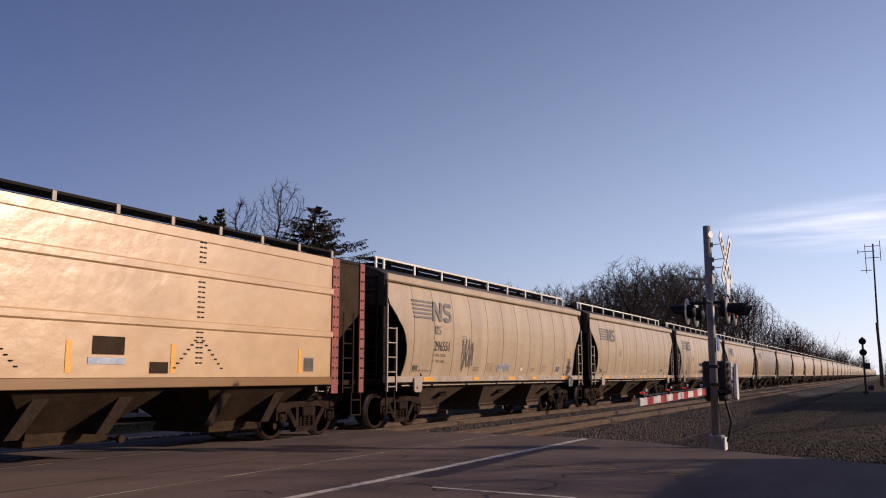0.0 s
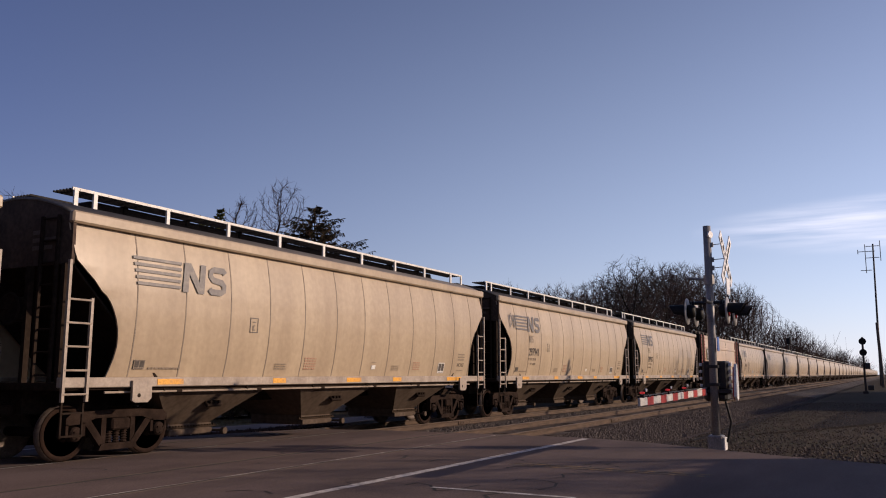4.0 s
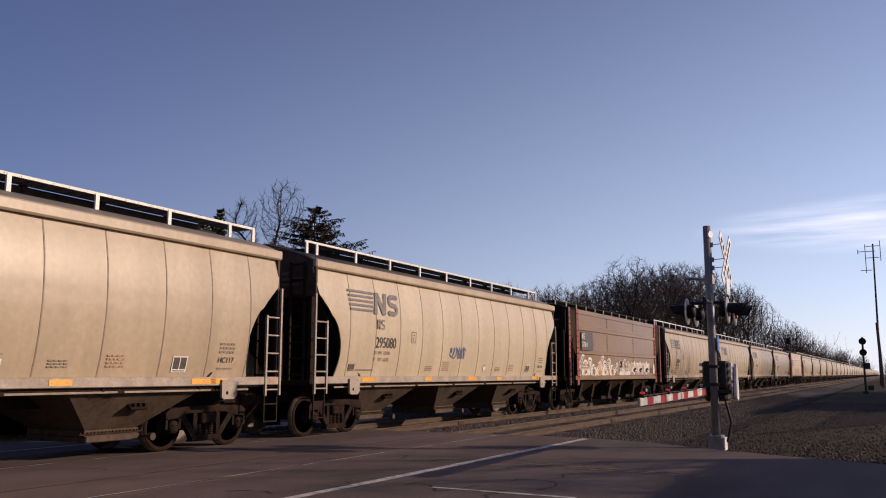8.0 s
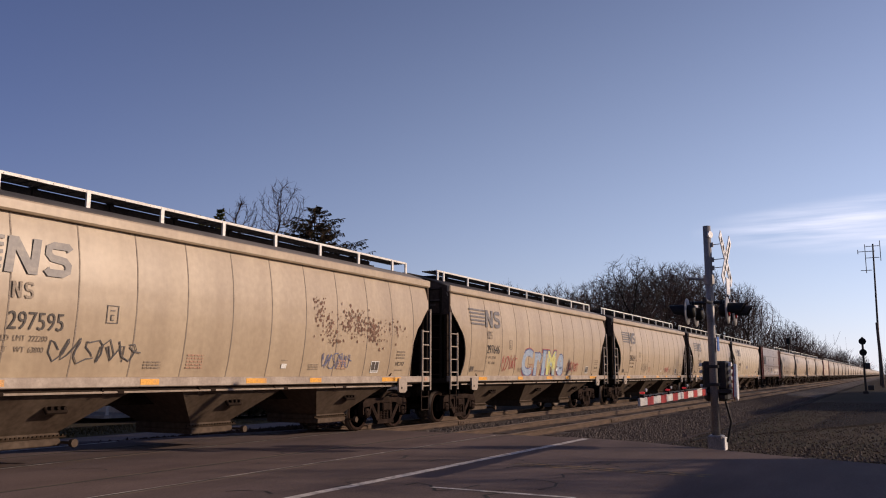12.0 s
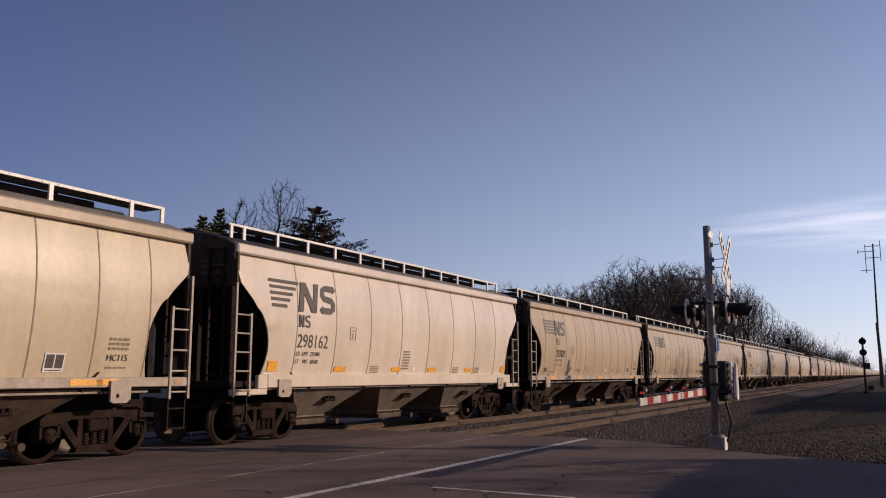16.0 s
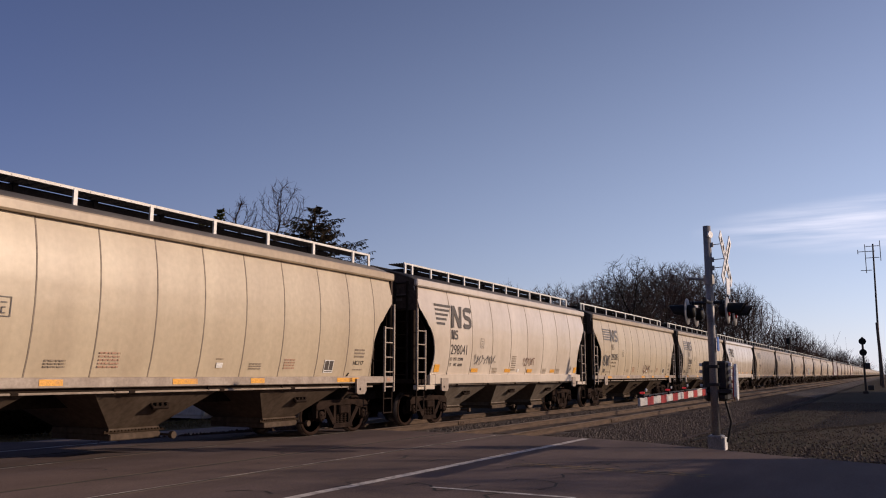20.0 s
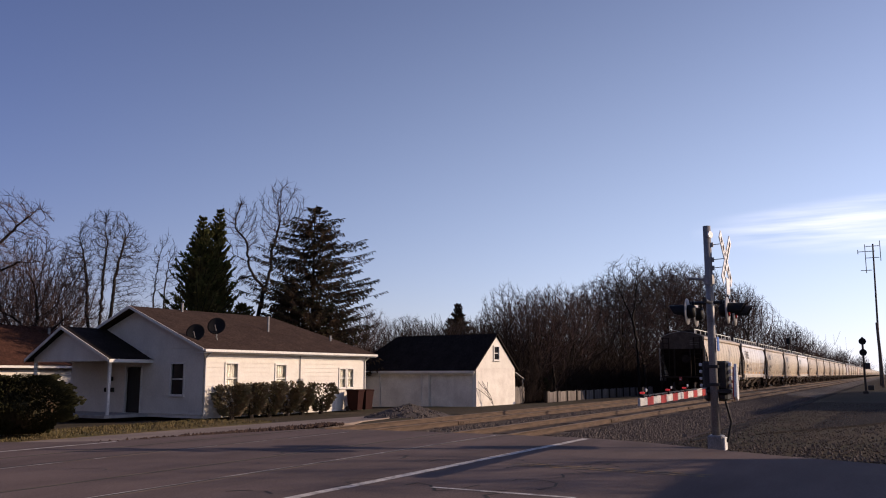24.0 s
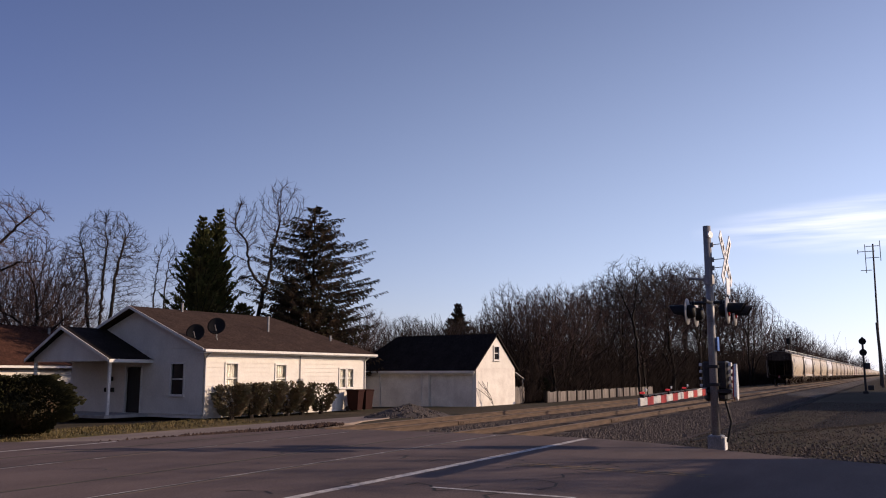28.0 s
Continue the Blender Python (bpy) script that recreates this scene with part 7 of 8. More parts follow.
def crowned(seed, paths, blobs, n=3000, step=0.27, reach=1.6, kill=0.5, tip=0.0112, power=2.05, up=0.10, twigs=3, twig=0.5):
    """Bare tree that grows its limbs into the room of its crown: the trunk's lines first, then forks towards free points in the given ellipsoids."""
    rs = np.random.RandomState(seed)
    pos, par = [], []
    for line in paths:
        last = -1
        if pos:
            last = int(np.argmin([np.sum((np.array(line[0]) - p) ** 2) for p in pos]))
        for p, q in zip(line, line[1:]):
            p, q = np.array(p, float), np.array(q, float)
            k = max(1, int(np.linalg.norm(q - p) / step))
            for j in range(k + 1 if last < 0 else k):
                f = (j if last < 0 else j + 1) / k
                pos.append(p + (q - p) * f + rs.randn(3) * 0.03)
                par.append(last if not (j == 0 and last < 0) else -1)
                last = len(pos) - 1
    vol = np.array([b[3] * b[4] * b[5] for b in blobs])
    pts = []
    for b, v in zip(blobs, vol):
        k = int(n * v / vol.sum())
        d = rs.randn(k, 3)
        d /= np.linalg.norm(d, axis=1, keepdims=True)
        d *= (rs.rand(k, 1) ** 0.42)
        pts.append(np.array(b[:3]) + d * np.array(b[3:]))
    pts = np.concatenate(pts)
    P = np.array(pos)
    D = np.linalg.norm(pts[:, None] - P[None], axis=2)
    near, dist = D.argmin(1), D.min(1)
    for _ in range(90):
        live = dist < reach
        if not live.any():
            break
        pull = np.zeros((len(pos), 3))
        v = pts[live] - np.array(pos)[near[live]]
        v /= np.maximum(np.linalg.norm(v, axis=1, keepdims=True), 1e-9)
        np.add.at(pull, near[live], v)
        grow_at = np.unique(near[live])
        fresh = []
        for g in grow_at:
            d = pull[g] / max(1e-9, np.linalg.norm(pull[g])) + rs.randn(3) * 0.10 + np.array([0, 0, up])
            if par[g] >= 0:
                e = pos[g] - pos[par[g]]
                d = d + 0.3 * e / max(1e-9, np.linalg.norm(e))
            q = pos[g] + d / np.linalg.norm(d) * step
            fresh.append(q)
            pos.append(q)
            par.append(int(g))
        F = np.array(fresh)
        D = np.linalg.norm(pts[:, None] - F[None], axis=2)
        i, m = D.argmin(1), D.min(1)
        better = m < dist
        near[better], dist[better] = i[better] + len(pos) - len(fresh), m[better]
        keep = dist > kill
        pts, near, dist = pts[keep], near[keep], dist[keep]
        if not len(pts):
            break
    P = np.array(pos)
    par = np.array(par)
    flow = np.zeros(len(P))
    leaf = np.ones(len(P), bool)
    for i in range(len(P) - 1, -1, -1):
        if flow[i] == 0:
            flow[i] = tip ** power
        if par[i] >= 0:
            flow[par[i]] += flow[i]
            leaf[par[i]] = False
    r = flow ** (1 / power)
    k = np.where(par >= 0)[0]
    a, b, rb = P[par[k]], P[k], r[k]
    ra = np.minimum(r[par[k]], rb * 1.25)
    # fine twigs on the outer shoots
    thin = np.where((r < tip * 4.5) & (par >= 0))[0]
    thin = np.repeat(thin, twigs)
    d = P[thin] - P[par[thin]]
    d /= np.maximum(np.linalg.norm(d, axis=1, keepdims=True), 1e-9)
    d = d + rs.randn(len(thin), 3) * 0.6 + np.array([0, 0, 0.25])
    d /= np.linalg.norm(d, axis=1, keepdims=True)
    t0 = P[thin] - (P[thin] - P[par[thin]]) * rs.rand(len(thin), 1)
    t1 = t0 + d * (twig * (0.45 + 0.75 * rs.rand(len(thin), 1)))
    big = rb > 0.045
    tv, tf = limbs(a[big], b[big], ra[big], rb[big], 6)
    cv, cf = limbs(np.concatenate([a[~big], t0]), np.concatenate([b[~big], t1]), np.concatenate([ra[~big], np.full(len(thin), tip * 0.85)]), np.concatenate([rb[~big], np.full(len(thin), tip * 0.45)]), 3)
    return (tv.tolist(), tf.tolist()), (cv.tolist(), cf.tolist())


TREES = {}


def bare_tree(key, m, label, group, material="twig", **kw):
    if key not in TREES:
        (tv, tf), (cv, cf) = crowned(**kw) if "paths" in kw else grow(**kw)
        t = empty("bare_tree", m, label, "tree", group)
        obj("trunk", tv, tf, "bark", t, True)
        obj("crown", cv, cf, material, t)
        TREES[key] = t
        return t
    t = copy_thing(TREES[key], m)
    return tagged(t, label, "tree", group)


def sprays(items, lw, seed, quads=2):
    """Small flat leaf sprays: (place, direction, length) to crossed blades."""
    rr = random.Random(seed)
    vs, fs = [], []
    for p, d, l in items:
        d = d.normalized()
        u = d.orthogonal().normalized()
        u = Matrix.Rotation(rr.uniform(0, 6.28), 3, d) @ u
        for q in range(quads):
            s = (Matrix.Rotation(q * 1.57, 3, d) @ u) * (l * lw)
            o = len(vs)
            vs += [p, p + d * l * 0.5 + s, p + d * l, p + d * l * 0.5 - s]
            fs.append((o, o + 1, o + 2, o + 3))
    return vs, fs


def spruce(m, height, width, seed, label, n=38, droop=0.34, lift=0.06, power=0.72, name="spruce_tree", green="spruce_green", per=9, leaf=1.0, bare=0.10, shape=None, lw=0.15):
    """Conifer of whorled limbs that droop or rise, each set with small needle sprays."""
    rr = random.Random(seed)
    t = empty(name, m, label, "conifer tree")
    part("trunk", tube(B(), (0, 0, 0), (0, 0, height * 0.97), height * 0.018, 0.02, 8), "bark", t)
    bm = B()
    items = []
    for i in range(n):
        f = i / (n - 1)
        z = height * (bare + (0.985 - bare) * f)
        R = shape(z) if shape else width * (1 - f) ** power * 0.5 + 0.08
        for j in range(per if f < 0.9 else 5):
            a = rr.uniform(0, 6.283)
            r = R * rr.choice((0.5, 0.7, 0.85, 0.95, 1.0, 1.25))
            pts = []
            for k in range(7):
                s = k / 6
                pts.append(Vector((r * s * math.cos(a), r * s * math.sin(a), z - r * (droop * s - 0.30 * s * s) + r * lift * s)))
            for p, q in zip(pts, pts[1:]):
                tube(bm, p, q, 0.03 * (1 - f * 0.6), 0.02 * (1 - f * 0.6), 3, caps=False)
            d = (pts[-1] - pts[0]).normalized()
            side = d.cross(Vector((0, 0, 1)))
            for k in range(int((16 + 34 * r / (width * 0.5)) * (1.8 if leaf < 0.8 else 1.0))):
                s = rr.uniform(0.05, 1.0) ** 0.8
                i0 = min(5, int(s * 6))
                p = pts[i0].lerp(pts[i0 + 1], s * 6 - i0)
                dd = side * rr.choice((-1, 1)) * rr.uniform(0.2, 1.0) + d * rr.uniform(0.1, 0.9) + Vector((0, 0, rr.uniform(-1.2, 0.1) if droop > 0 else rr.uniform(-0.2, 1.0)))
                items.append((p, dd, leaf * rr.uniform(0.22, 0.55) * (0.75 + 0.4 * (1 - f))))
    part("branchwork", bm, "bark", t)
    obj("foliage", *sprays(items, lw, seed), green, t)
    return t


def clump_tree(name, m, shape, n, seed, material, label, category, leaf=0.4, lw=0.3, core=None, trunk=None):
    """Dense evergreen or hedge: leaf sprays over an uneven shell; shape(u, a) gives radius and height."""
    rr = random.Random(seed)
    t = empty(name, m, label, category)
    items = []
    lumps = [(rr.uniform(0, 6.283), rr.uniform(0, 1), rr.uniform(0.75, 1.15)) for _ in range(34)]
    for i in range(n):
        u, a = rr.random(), rr.uniform(0, 6.283)
        sx, sy, z = shape(u, a)
        w = 1.0
        for la, lu, lk in lumps:
            da = abs((a - la + math.pi) % (2 * math.pi) - math.pi)
            if da < 0.45 and abs(u - lu) < 0.09:
                w = lk
        w *= rr.uniform(0.72, 1.03)
        p = Vector((sx * w, sy * w, z))
        items.append((p, Vector((sx, sy, rr.uniform(0.0, 1.0) * max(abs(sx), abs(sy), 0.3))) + Vector((rr.gauss(0, 0.3), rr.gauss(0, 0.3), rr.gauss(0, 0.3))) * 0.6 * max(abs(sx), 0.4), leaf * rr.uniform(0.5, 1.2)))
    obj("foliage", *sprays(items, lw, seed), material, t)
    if core:
        vs, fs = [], []
        for i in range(10):
            for j in range(14):
                x, y, z = shape(i / 9, 6.283 * j / 14)
                vs.append((x * 0.74, y * 0.74, z * 0.97))
        for i in range(9):
            for j in range(14):
                fs.append((i * 14 + j, i * 14 + (j + 1) % 14, (i + 1) * 14 + (j + 1) % 14, (i + 1) * 14 + j))
        obj("inner_mass", vs, fs, core, t, True)
    if trunk:
        part("trunk", tube(B(), (0, 0, -0.1), (0, 0, trunk), 0.14, 0.06, 8), "bark", t)
    return t


def spot(px_, depth):
    """A place on the ground from its bearing off the view axis and its depth along it."""
    lat = (px_ - 784) / 1482.0 * depth
    return (0.883 * depth + 0.469 * lat, 0.469 * depth - 0.883 * lat)


# round clipped shrub by the side lane
sx, sy = spot(48, 25.5)
clump_tree("round_shrub", pose(sx, sy, gz(sx, sy)), lambda u, a: (1.5 * math.cos(a) * math.sin(min(1.0, 0.12 + u) * 2.6) ** 0.6, 1.5 * math.sin(a) * math.sin(min(1.0, 0.12 + u) * 2.6) ** 0.6, 0.12 + 1.68 * u),
           9000, 3, "hedge_green", "dense clipped round evergreen shrub", "shrub", 0.12, 0.35, "spruce_green")
# hedge shrubs along the house wall
for i, (x, w, hgt, mt) in enumerate(((0.75, 0.85, 1.25, "hedge_olive"), (1.9, 0.8, 1.35, "hedge_olive"), (3.0, 0.85, 1.3, "hedge_olive"), (4.2, 0.8, 1.4, "hedge_olive"), (5.2, 0.5, 1.1, "hedge_olive"), (6.6, 0.75, 1.3, "hedge_olive"))):
    clump_tree("hedge_shrub", HOUSE @ pose(x, -0.95, 0, 0, 0, 37 * i), lambda u, a: (w * math.cos(a) * (0.35 + 0.65 * min(1, u * 1.6)) * (1 - 0.25 * u ** 4), w * math.sin(a) * (0.35 + 0.65 * min(1, u * 1.6)) * (1 - 0.25 * u ** 4), 0.1 + hgt * u),
               1500, 40 + i, mt, "olive deciduous shrub against the house wall", "shrub", 0.16, 0.28, None, 0.7)
    tagged(bpy.context.scene.collection.objects[-1])
sx, sy = spot(948, 57)
clump_tree("dark_bush", pose(sx, sy, -0.62), lambda u, a: (0.75 * math.cos(a) * (0.6 + 0.8 * u) * (1 - u ** 5), 0.75 * math.sin(a) * (0.6 + 0.8 * u) * (1 - u ** 5), 0.05 + 1.9 * u), 1600, 71, "spruce_green", "tangled dark bush at the end of the fence", "bush", 0.2, 0.2, None, 0.9)
# conifers and trees behind the house
def steps(pts):
    """A radius that follows (height, radius) pairs."""
    def at(z):
        for (a, u), (b, v) in zip(pts, pts[1:]):
            if a <= z <= b:
                return u + (v - u) * (z - a) / (b - a)
        return pts[-1][1]
    return at


x, y = spot(352, 54)
spruce(pose(x, y, -0.65), 12.2, 5.0, 5, "tall ragged green cedar tree behind the house", 44, -0.18, 0.25, 0.62, "cedar_tree", "cedar_green", 12, 0.72, 0.05,
       steps([(0, 1.7), (3, 2.1), (5.5, 2.0), (7.5, 1.5), (9, 1.15), (10.3, 0.7), (11.4, 0.35), (12.2, 0.12)]))
x, y = spot(381, 55)
spruce(pose(x, y, -0.65), 12.9, 3.4, 6, "slim green cedar tree behind the house", 40, -0.3, 0.3, 0.6, "cedar_tree", "cedar_green", 10, 0.7, 0.1,
       steps([(0, 1.0), (6, 1.2), (9, 0.8), (11, 0.5), (12.9, 0.12)]))
x, y = spot(428, 56)
spruce(pose(x, y, -0.65), 6.6, 4.6, 15, "low dark evergreen between the tall trees", 22, -0.1, 0.2, 0.6, "cedar_tree", "cedar_green", 9, 1.0, 0.05)
x, y = spot(508, 57)
spruce(pose(x, y, -0.65), 8.6, 5.0, 16, "low dark evergreen beside the spruce", 26, 0.2, 0.1, 0.6, "spruce_tree", "spruce_green", 9, 1.0, 0.05)
x, y = spot(552, 54)
spruce(pose(x, y, -0.65), 13.1, 9.0, 7, "broad drooping spruce tree behind the house", 48, 0.42, 0.22, per=11, leaf=0.72, lw=0.11, shape=steps([(0, 4.1), (6, 4.0), (8.0, 3.7), (9.5, 3.3), (10.8, 2.5), (12.0, 1.5), (12.7, 0.8), (13.1, 0.35)]))
FACE = -62
x, y = spot(446, 57)
bare_tree("big", pose(x, y, -0.65, 0, 0, FACE), "tall bare deciduous tree with forked trunk", "bare trees", "twig_red", seed=11, n=3100,
          paths=[[(-0.6, 0, -0.2), (-0.2, 0, 3.0), (0.3, 0, 5.6), (0.75, 0, 7.9)], [(0.75, 0, 7.9), (0.0, -0.2, 8.7), (-0.35, -0.3, 9.6), (-0.45, -0.3, 11.0), (-1.3, -0.4, 12.0)],
                 [(0.75, 0, 7.9), (1.1, 0.2, 9.2), (1.1, 0.3, 10.5), (1.6, 0.4, 12.4)], [(1.1, 0.3, 10.2), (2.6, 0.2, 10.7)], [(-0.35, -0.3, 9.6), (-1.3, -0.5, 10.2)]],
          blobs=[(1.7, 0.3, 13.4, 1.9, 1.9, 2.2), (-0.9, -0.3, 12.2, 1.7, 1.6, 2.0), (0.6, 0, 11.6, 2.4, 1.8, 2.2), (-0.7, 0.5, 8.6, 1.3, 1.4, 1.6)])
x, y = spot(172, 62)
bare_tree("stems", pose(x, y, -0.65, 0, 0, FACE), "tall bare tree with three slender stems behind the houses", "bare trees", seed=21, n=5200, kill=0.42,
          paths=[[(0, 0, -0.2), (0.15, 0, 3.8), (0.2, 0.1, 9.5), (0.35, 0.2, 12.0)], [(0.1, 0, 2.6), (-0.75, 0, 6.0), (-0.85, -0.3, 9.0), (-1.3, -0.4, 11.5)], [(0.15, 0, 3.8), (0.9, 0.2, 6.5), (1.0, 0.3, 9.2), (1.5, 0.4, 12.0)]],
          blobs=[(0.5, 0, 11.2, 2.9, 2.6, 3.2), (-1.6, 0, 10.0, 1.7, 1.8, 2.8), (2.2, 0, 9.2, 1.3, 1.6, 2.8)])
x, y = spot(270, 60)
bare_tree("pair", pose(x, y, -0.65, 0, 0, FACE), "slim bare tree with two straight stems", "bare trees", seed=29, n=1650,
          paths=[[(-0.3, 0, -0.2), (-0.2, 0, 5.0), (0.2, 0, 10.5)], [(0.4, 0.1, -0.2), (0.5, 0.1, 5.0), (0.9, 0.1, 10.0)]],
          blobs=[(0.7, 0, 9.3, 1.3, 1.2, 3.0), (0.5, 0, 6.6, 1.3, 1.2, 2.2)])
x, y = spot(226, 66)
bare_tree("low", pose(x, y, -0.65, 0, 0, 20), "low bare tree with thin pale twigs", "bare trees", seed=33, n=2100,
          paths=[[(0, 0, -0.2), (0, 0, 2.6)]], blobs=[(0, 0, 5.2, 2.4, 2.4, 2.9)])
x, y = spot(52, 55)
bare_tree("fan", pose(x, y, -0.65, 0, 0, FACE), "wide bare tree with dense reddish twigs", "bare trees", "twig_red", seed=25, n=8500, kill=0.42, up=0.1,
          paths=[[(0, 0, -0.2), (0, 0, 1.8)], [(0, 0, 1.5), (-1.2, 0.2, 5.0)], [(0, 0, 1.8), (1.4, -0.2, 4.6)], [(0, 0, 1.7), (0.3, 0.3, 5.5)]],
          blobs=[(0.3, 0, 7.2, 3.7, 3.2, 4.2), (-2.2, 0, 6.5, 2.4, 2.4, 3.4), (2.9, 0, 5.6, 2.0, 2.2, 2.6)])
x, y = spot(-52, 47)
bare_tree("wide", pose(x, y, -0.65, 0, 0, FACE), "tall bare tree with long level limbs", "bare trees", "twig_red", seed=24, n=8000,
          paths=[[(0, 0, -0.2), (-0.1, 0, 6.0), (0, 0, 9.5)], [(0, 0, 8.0), (2.0, 0, 10.2), (3.2, 0, 11.4)], [(0, 0, 7.2), (2.4, 0, 8.3), (3.6, 0, 8.4)], [(0, 0, 6.5), (-2.5, 0, 9.5)]],
          blobs=[(2.0, 0, 10.6, 2.1, 2.4, 1.7), (2.3, 0, 8.3, 1.9, 2.2, 1.0), (-1.6, 0, 9.8, 3.2, 2.8, 3.0)])
for px_, dep, turn in ((20, 68, 10), (-30, 62, 140), (88, 76, 250)):
    x, y = spot(px_, dep)
    bare_tree("round", pose(x, y, -0.65, 0, 0, turn), "bare rounded tree far behind the houses", "bare trees", "twig_red", seed=35, n=4200, paths=[[(0, 0, -0.2), (0, 0, 2.6), (0.4, 0, 4.2)], [(0, 0, 2.2), (-1.2, 0.4, 4.4)], [(0, 0, 2.4), (0.9, -0.9, 4.6)]],
              blobs=[(0, 0, 7.2, 3.8, 3.6, 4.2)])
x, y = spot(112, 70)
bare_tree("behind", pose(x, y, -0.65, 0, 0, 90), "bare rounded tree far behind the houses", "bare trees", "twig_red", seed=34, n=4500,
          paths=[[(0, 0, -0.2), (0, 0, 3.4)]], blobs=[(0, 0, 7.2, 3.6, 3.4, 4.0)])

# woods along the far side of the line
WOOD_KINDS = []
for i in range(6):
    lean = (0.5, -0.4, 0.1, -0.2, 0.3, 0.0)[i]
    fork = (3.6, 2.2, 4.6, 1.5, 3.0, 2.6)[i]
    WOOD_KINDS.append(dict(seed=50 + i, n=(2400, 2900, 1800, 3200, 2500, 2800)[i], tip=0.0105, kill=0.48,
                           paths=[[(0, 0, -0.3), (0.1, 0, fork), (lean, 0.2, fork + 2.6)], [(0.1, 0, fork), (-0.9, 0.3, fork + 2.2)], [(0.1, 0, fork - 0.4), (0.9, -0.5, fork + 1.6)]],
                           blobs=[(lean, 0, 7.1, (2.5, 3.0, 2.0, 3.1, 2.5, 2.8)[i], (2.5, 2.8, 2.0, 2.9, 2.6, 2.6)[i], 3.0), (-0.8, 0.2, 5.2, 2.1, 2.1, 2.2)]))
rng = random.Random(12)


def wood_tree(px_, dep, hgt):
    x, y = spot(px_, dep)
    i = rng.randrange(6)
    s = hgt / 10.0
    t = bare_tree("w%d" % i, pose(x, y, -0.6, 0, 0, rng.uniform(0, 360)), "bare brown woodland tree", "woods along the line", "twig_red" if i % 2 else "twig", **WOOD_KINDS[i])
    t.matrix_basis = pose(x, y, -0.6, 0, 0, rng.uniform(0, 360)) @ Matrix.Diagonal((s * rng.uniform(0.9, 1.15), s * rng.uniform(0.9, 1.15), s, 1))
    return t


def wood_top(px_):
    """Rise of the woods' skyline by bearing."""
    pts = [(640, 140), (670, 128), (700, 112), (760, 98), (840, 104), (865, 120), (885, 160), (925, 171), (965, 165), (1000, 163), (1030, 180), (1060, 190), (1085, 196), (1150, 190), (1165, 192),
           (1200, 210), (1230, 198), (1260, 172), (1285, 146), (1305, 160), (1330, 150), (1345, 122), (1380, 103), (1420, 78), (1450, 54), (1500, 43), (1530, 28), (1560, 22)]
    for (a, u), (b, v) in zip(pts, pts[1:]):
        if a <= px_ <= b:
            return u + (v - u) * (px_ - a) / (b - a)
    return 60


for i in range(54):
    px_ = 650 + i * 17 + rng.uniform(-9, 9)
    t_ = math.tan(radians(28.02) - math.atan((px_ - 784) / 1482.0))
    for row in ((0, 1) if i % 2 else (0,)):
        yy = (20.5 if px_ > 930 else 34) + row * 7 + rng.uniform(-1, 4)
        xx = yy / max(t_, 0.021)
        dep = 0.883 * xx + 0.469 * yy
        if dep > 950:
            continue
        wood_tree(px_, dep, wood_top(px_) * rng.choice((0.62, 0.78, 0.9, 0.97, 1.0)) / 1482.0 * dep + 1.9)
# the tall forked one that stands over the rest, and a slim one at the end of the high woods
x, y = spot(1122, 66)
bare_tree("tall", pose(x, y, -0.6, 0, 0, FACE), "tall bare tree with a forked leader over the woods", "woods along the line", seed=71, n=2100,
          paths=[[(0.2, 0, -0.3), (0.1, 0, 4.5), (-0.2, 0, 6.2)], [(-0.2, 0, 6.2), (-1.0, 0, 8.2), (-1.6, 0.1, 10.0)], [(-0.2, 0, 6.2), (0.1, 0, 8.0), (0.2, 0, 10.0)], [(0.1, 0, 7.2), (1.3, 0, 8.8)]],
          blobs=[(-1.5, 0, 10.0, 0.9, 1.0, 1.3), (0.3, 0, 10.2, 1.2, 1.2, 1.2), (1.4, 0, 8.6, 1.3, 1.2, 1.2), (-0.5, 0, 8.0, 1.9, 1.6, 1.5)])
x, y = spot(1320, 120)
bare_tree("slim", pose(x, y, -0.6, 0, 0, FACE), "slender bare tree at the edge of the woods", "woods along the line", seed=72, n=1800, step=0.42, tip=0.014, reach=2.4, kill=0.65, twig=0.8,
          paths=[[(0, 0, -0.3), (0, 0, 7.0), (0.3, 0, 11.0)], [(0, 0, 7.0), (-0.9, 0, 10.5)]], blobs=[(0, 0, 11.2, 2.0, 2.0, 4.0)])
x, y = spot(809, 86)
spruce(pose(x, y, -0.6), 9.0, 5.6, 8, "small dark cedar among the far trees", 24, -0.05, 0.15, 1.0, "cedar_tree", "spruce_green", 9, 1.3, 0.04)


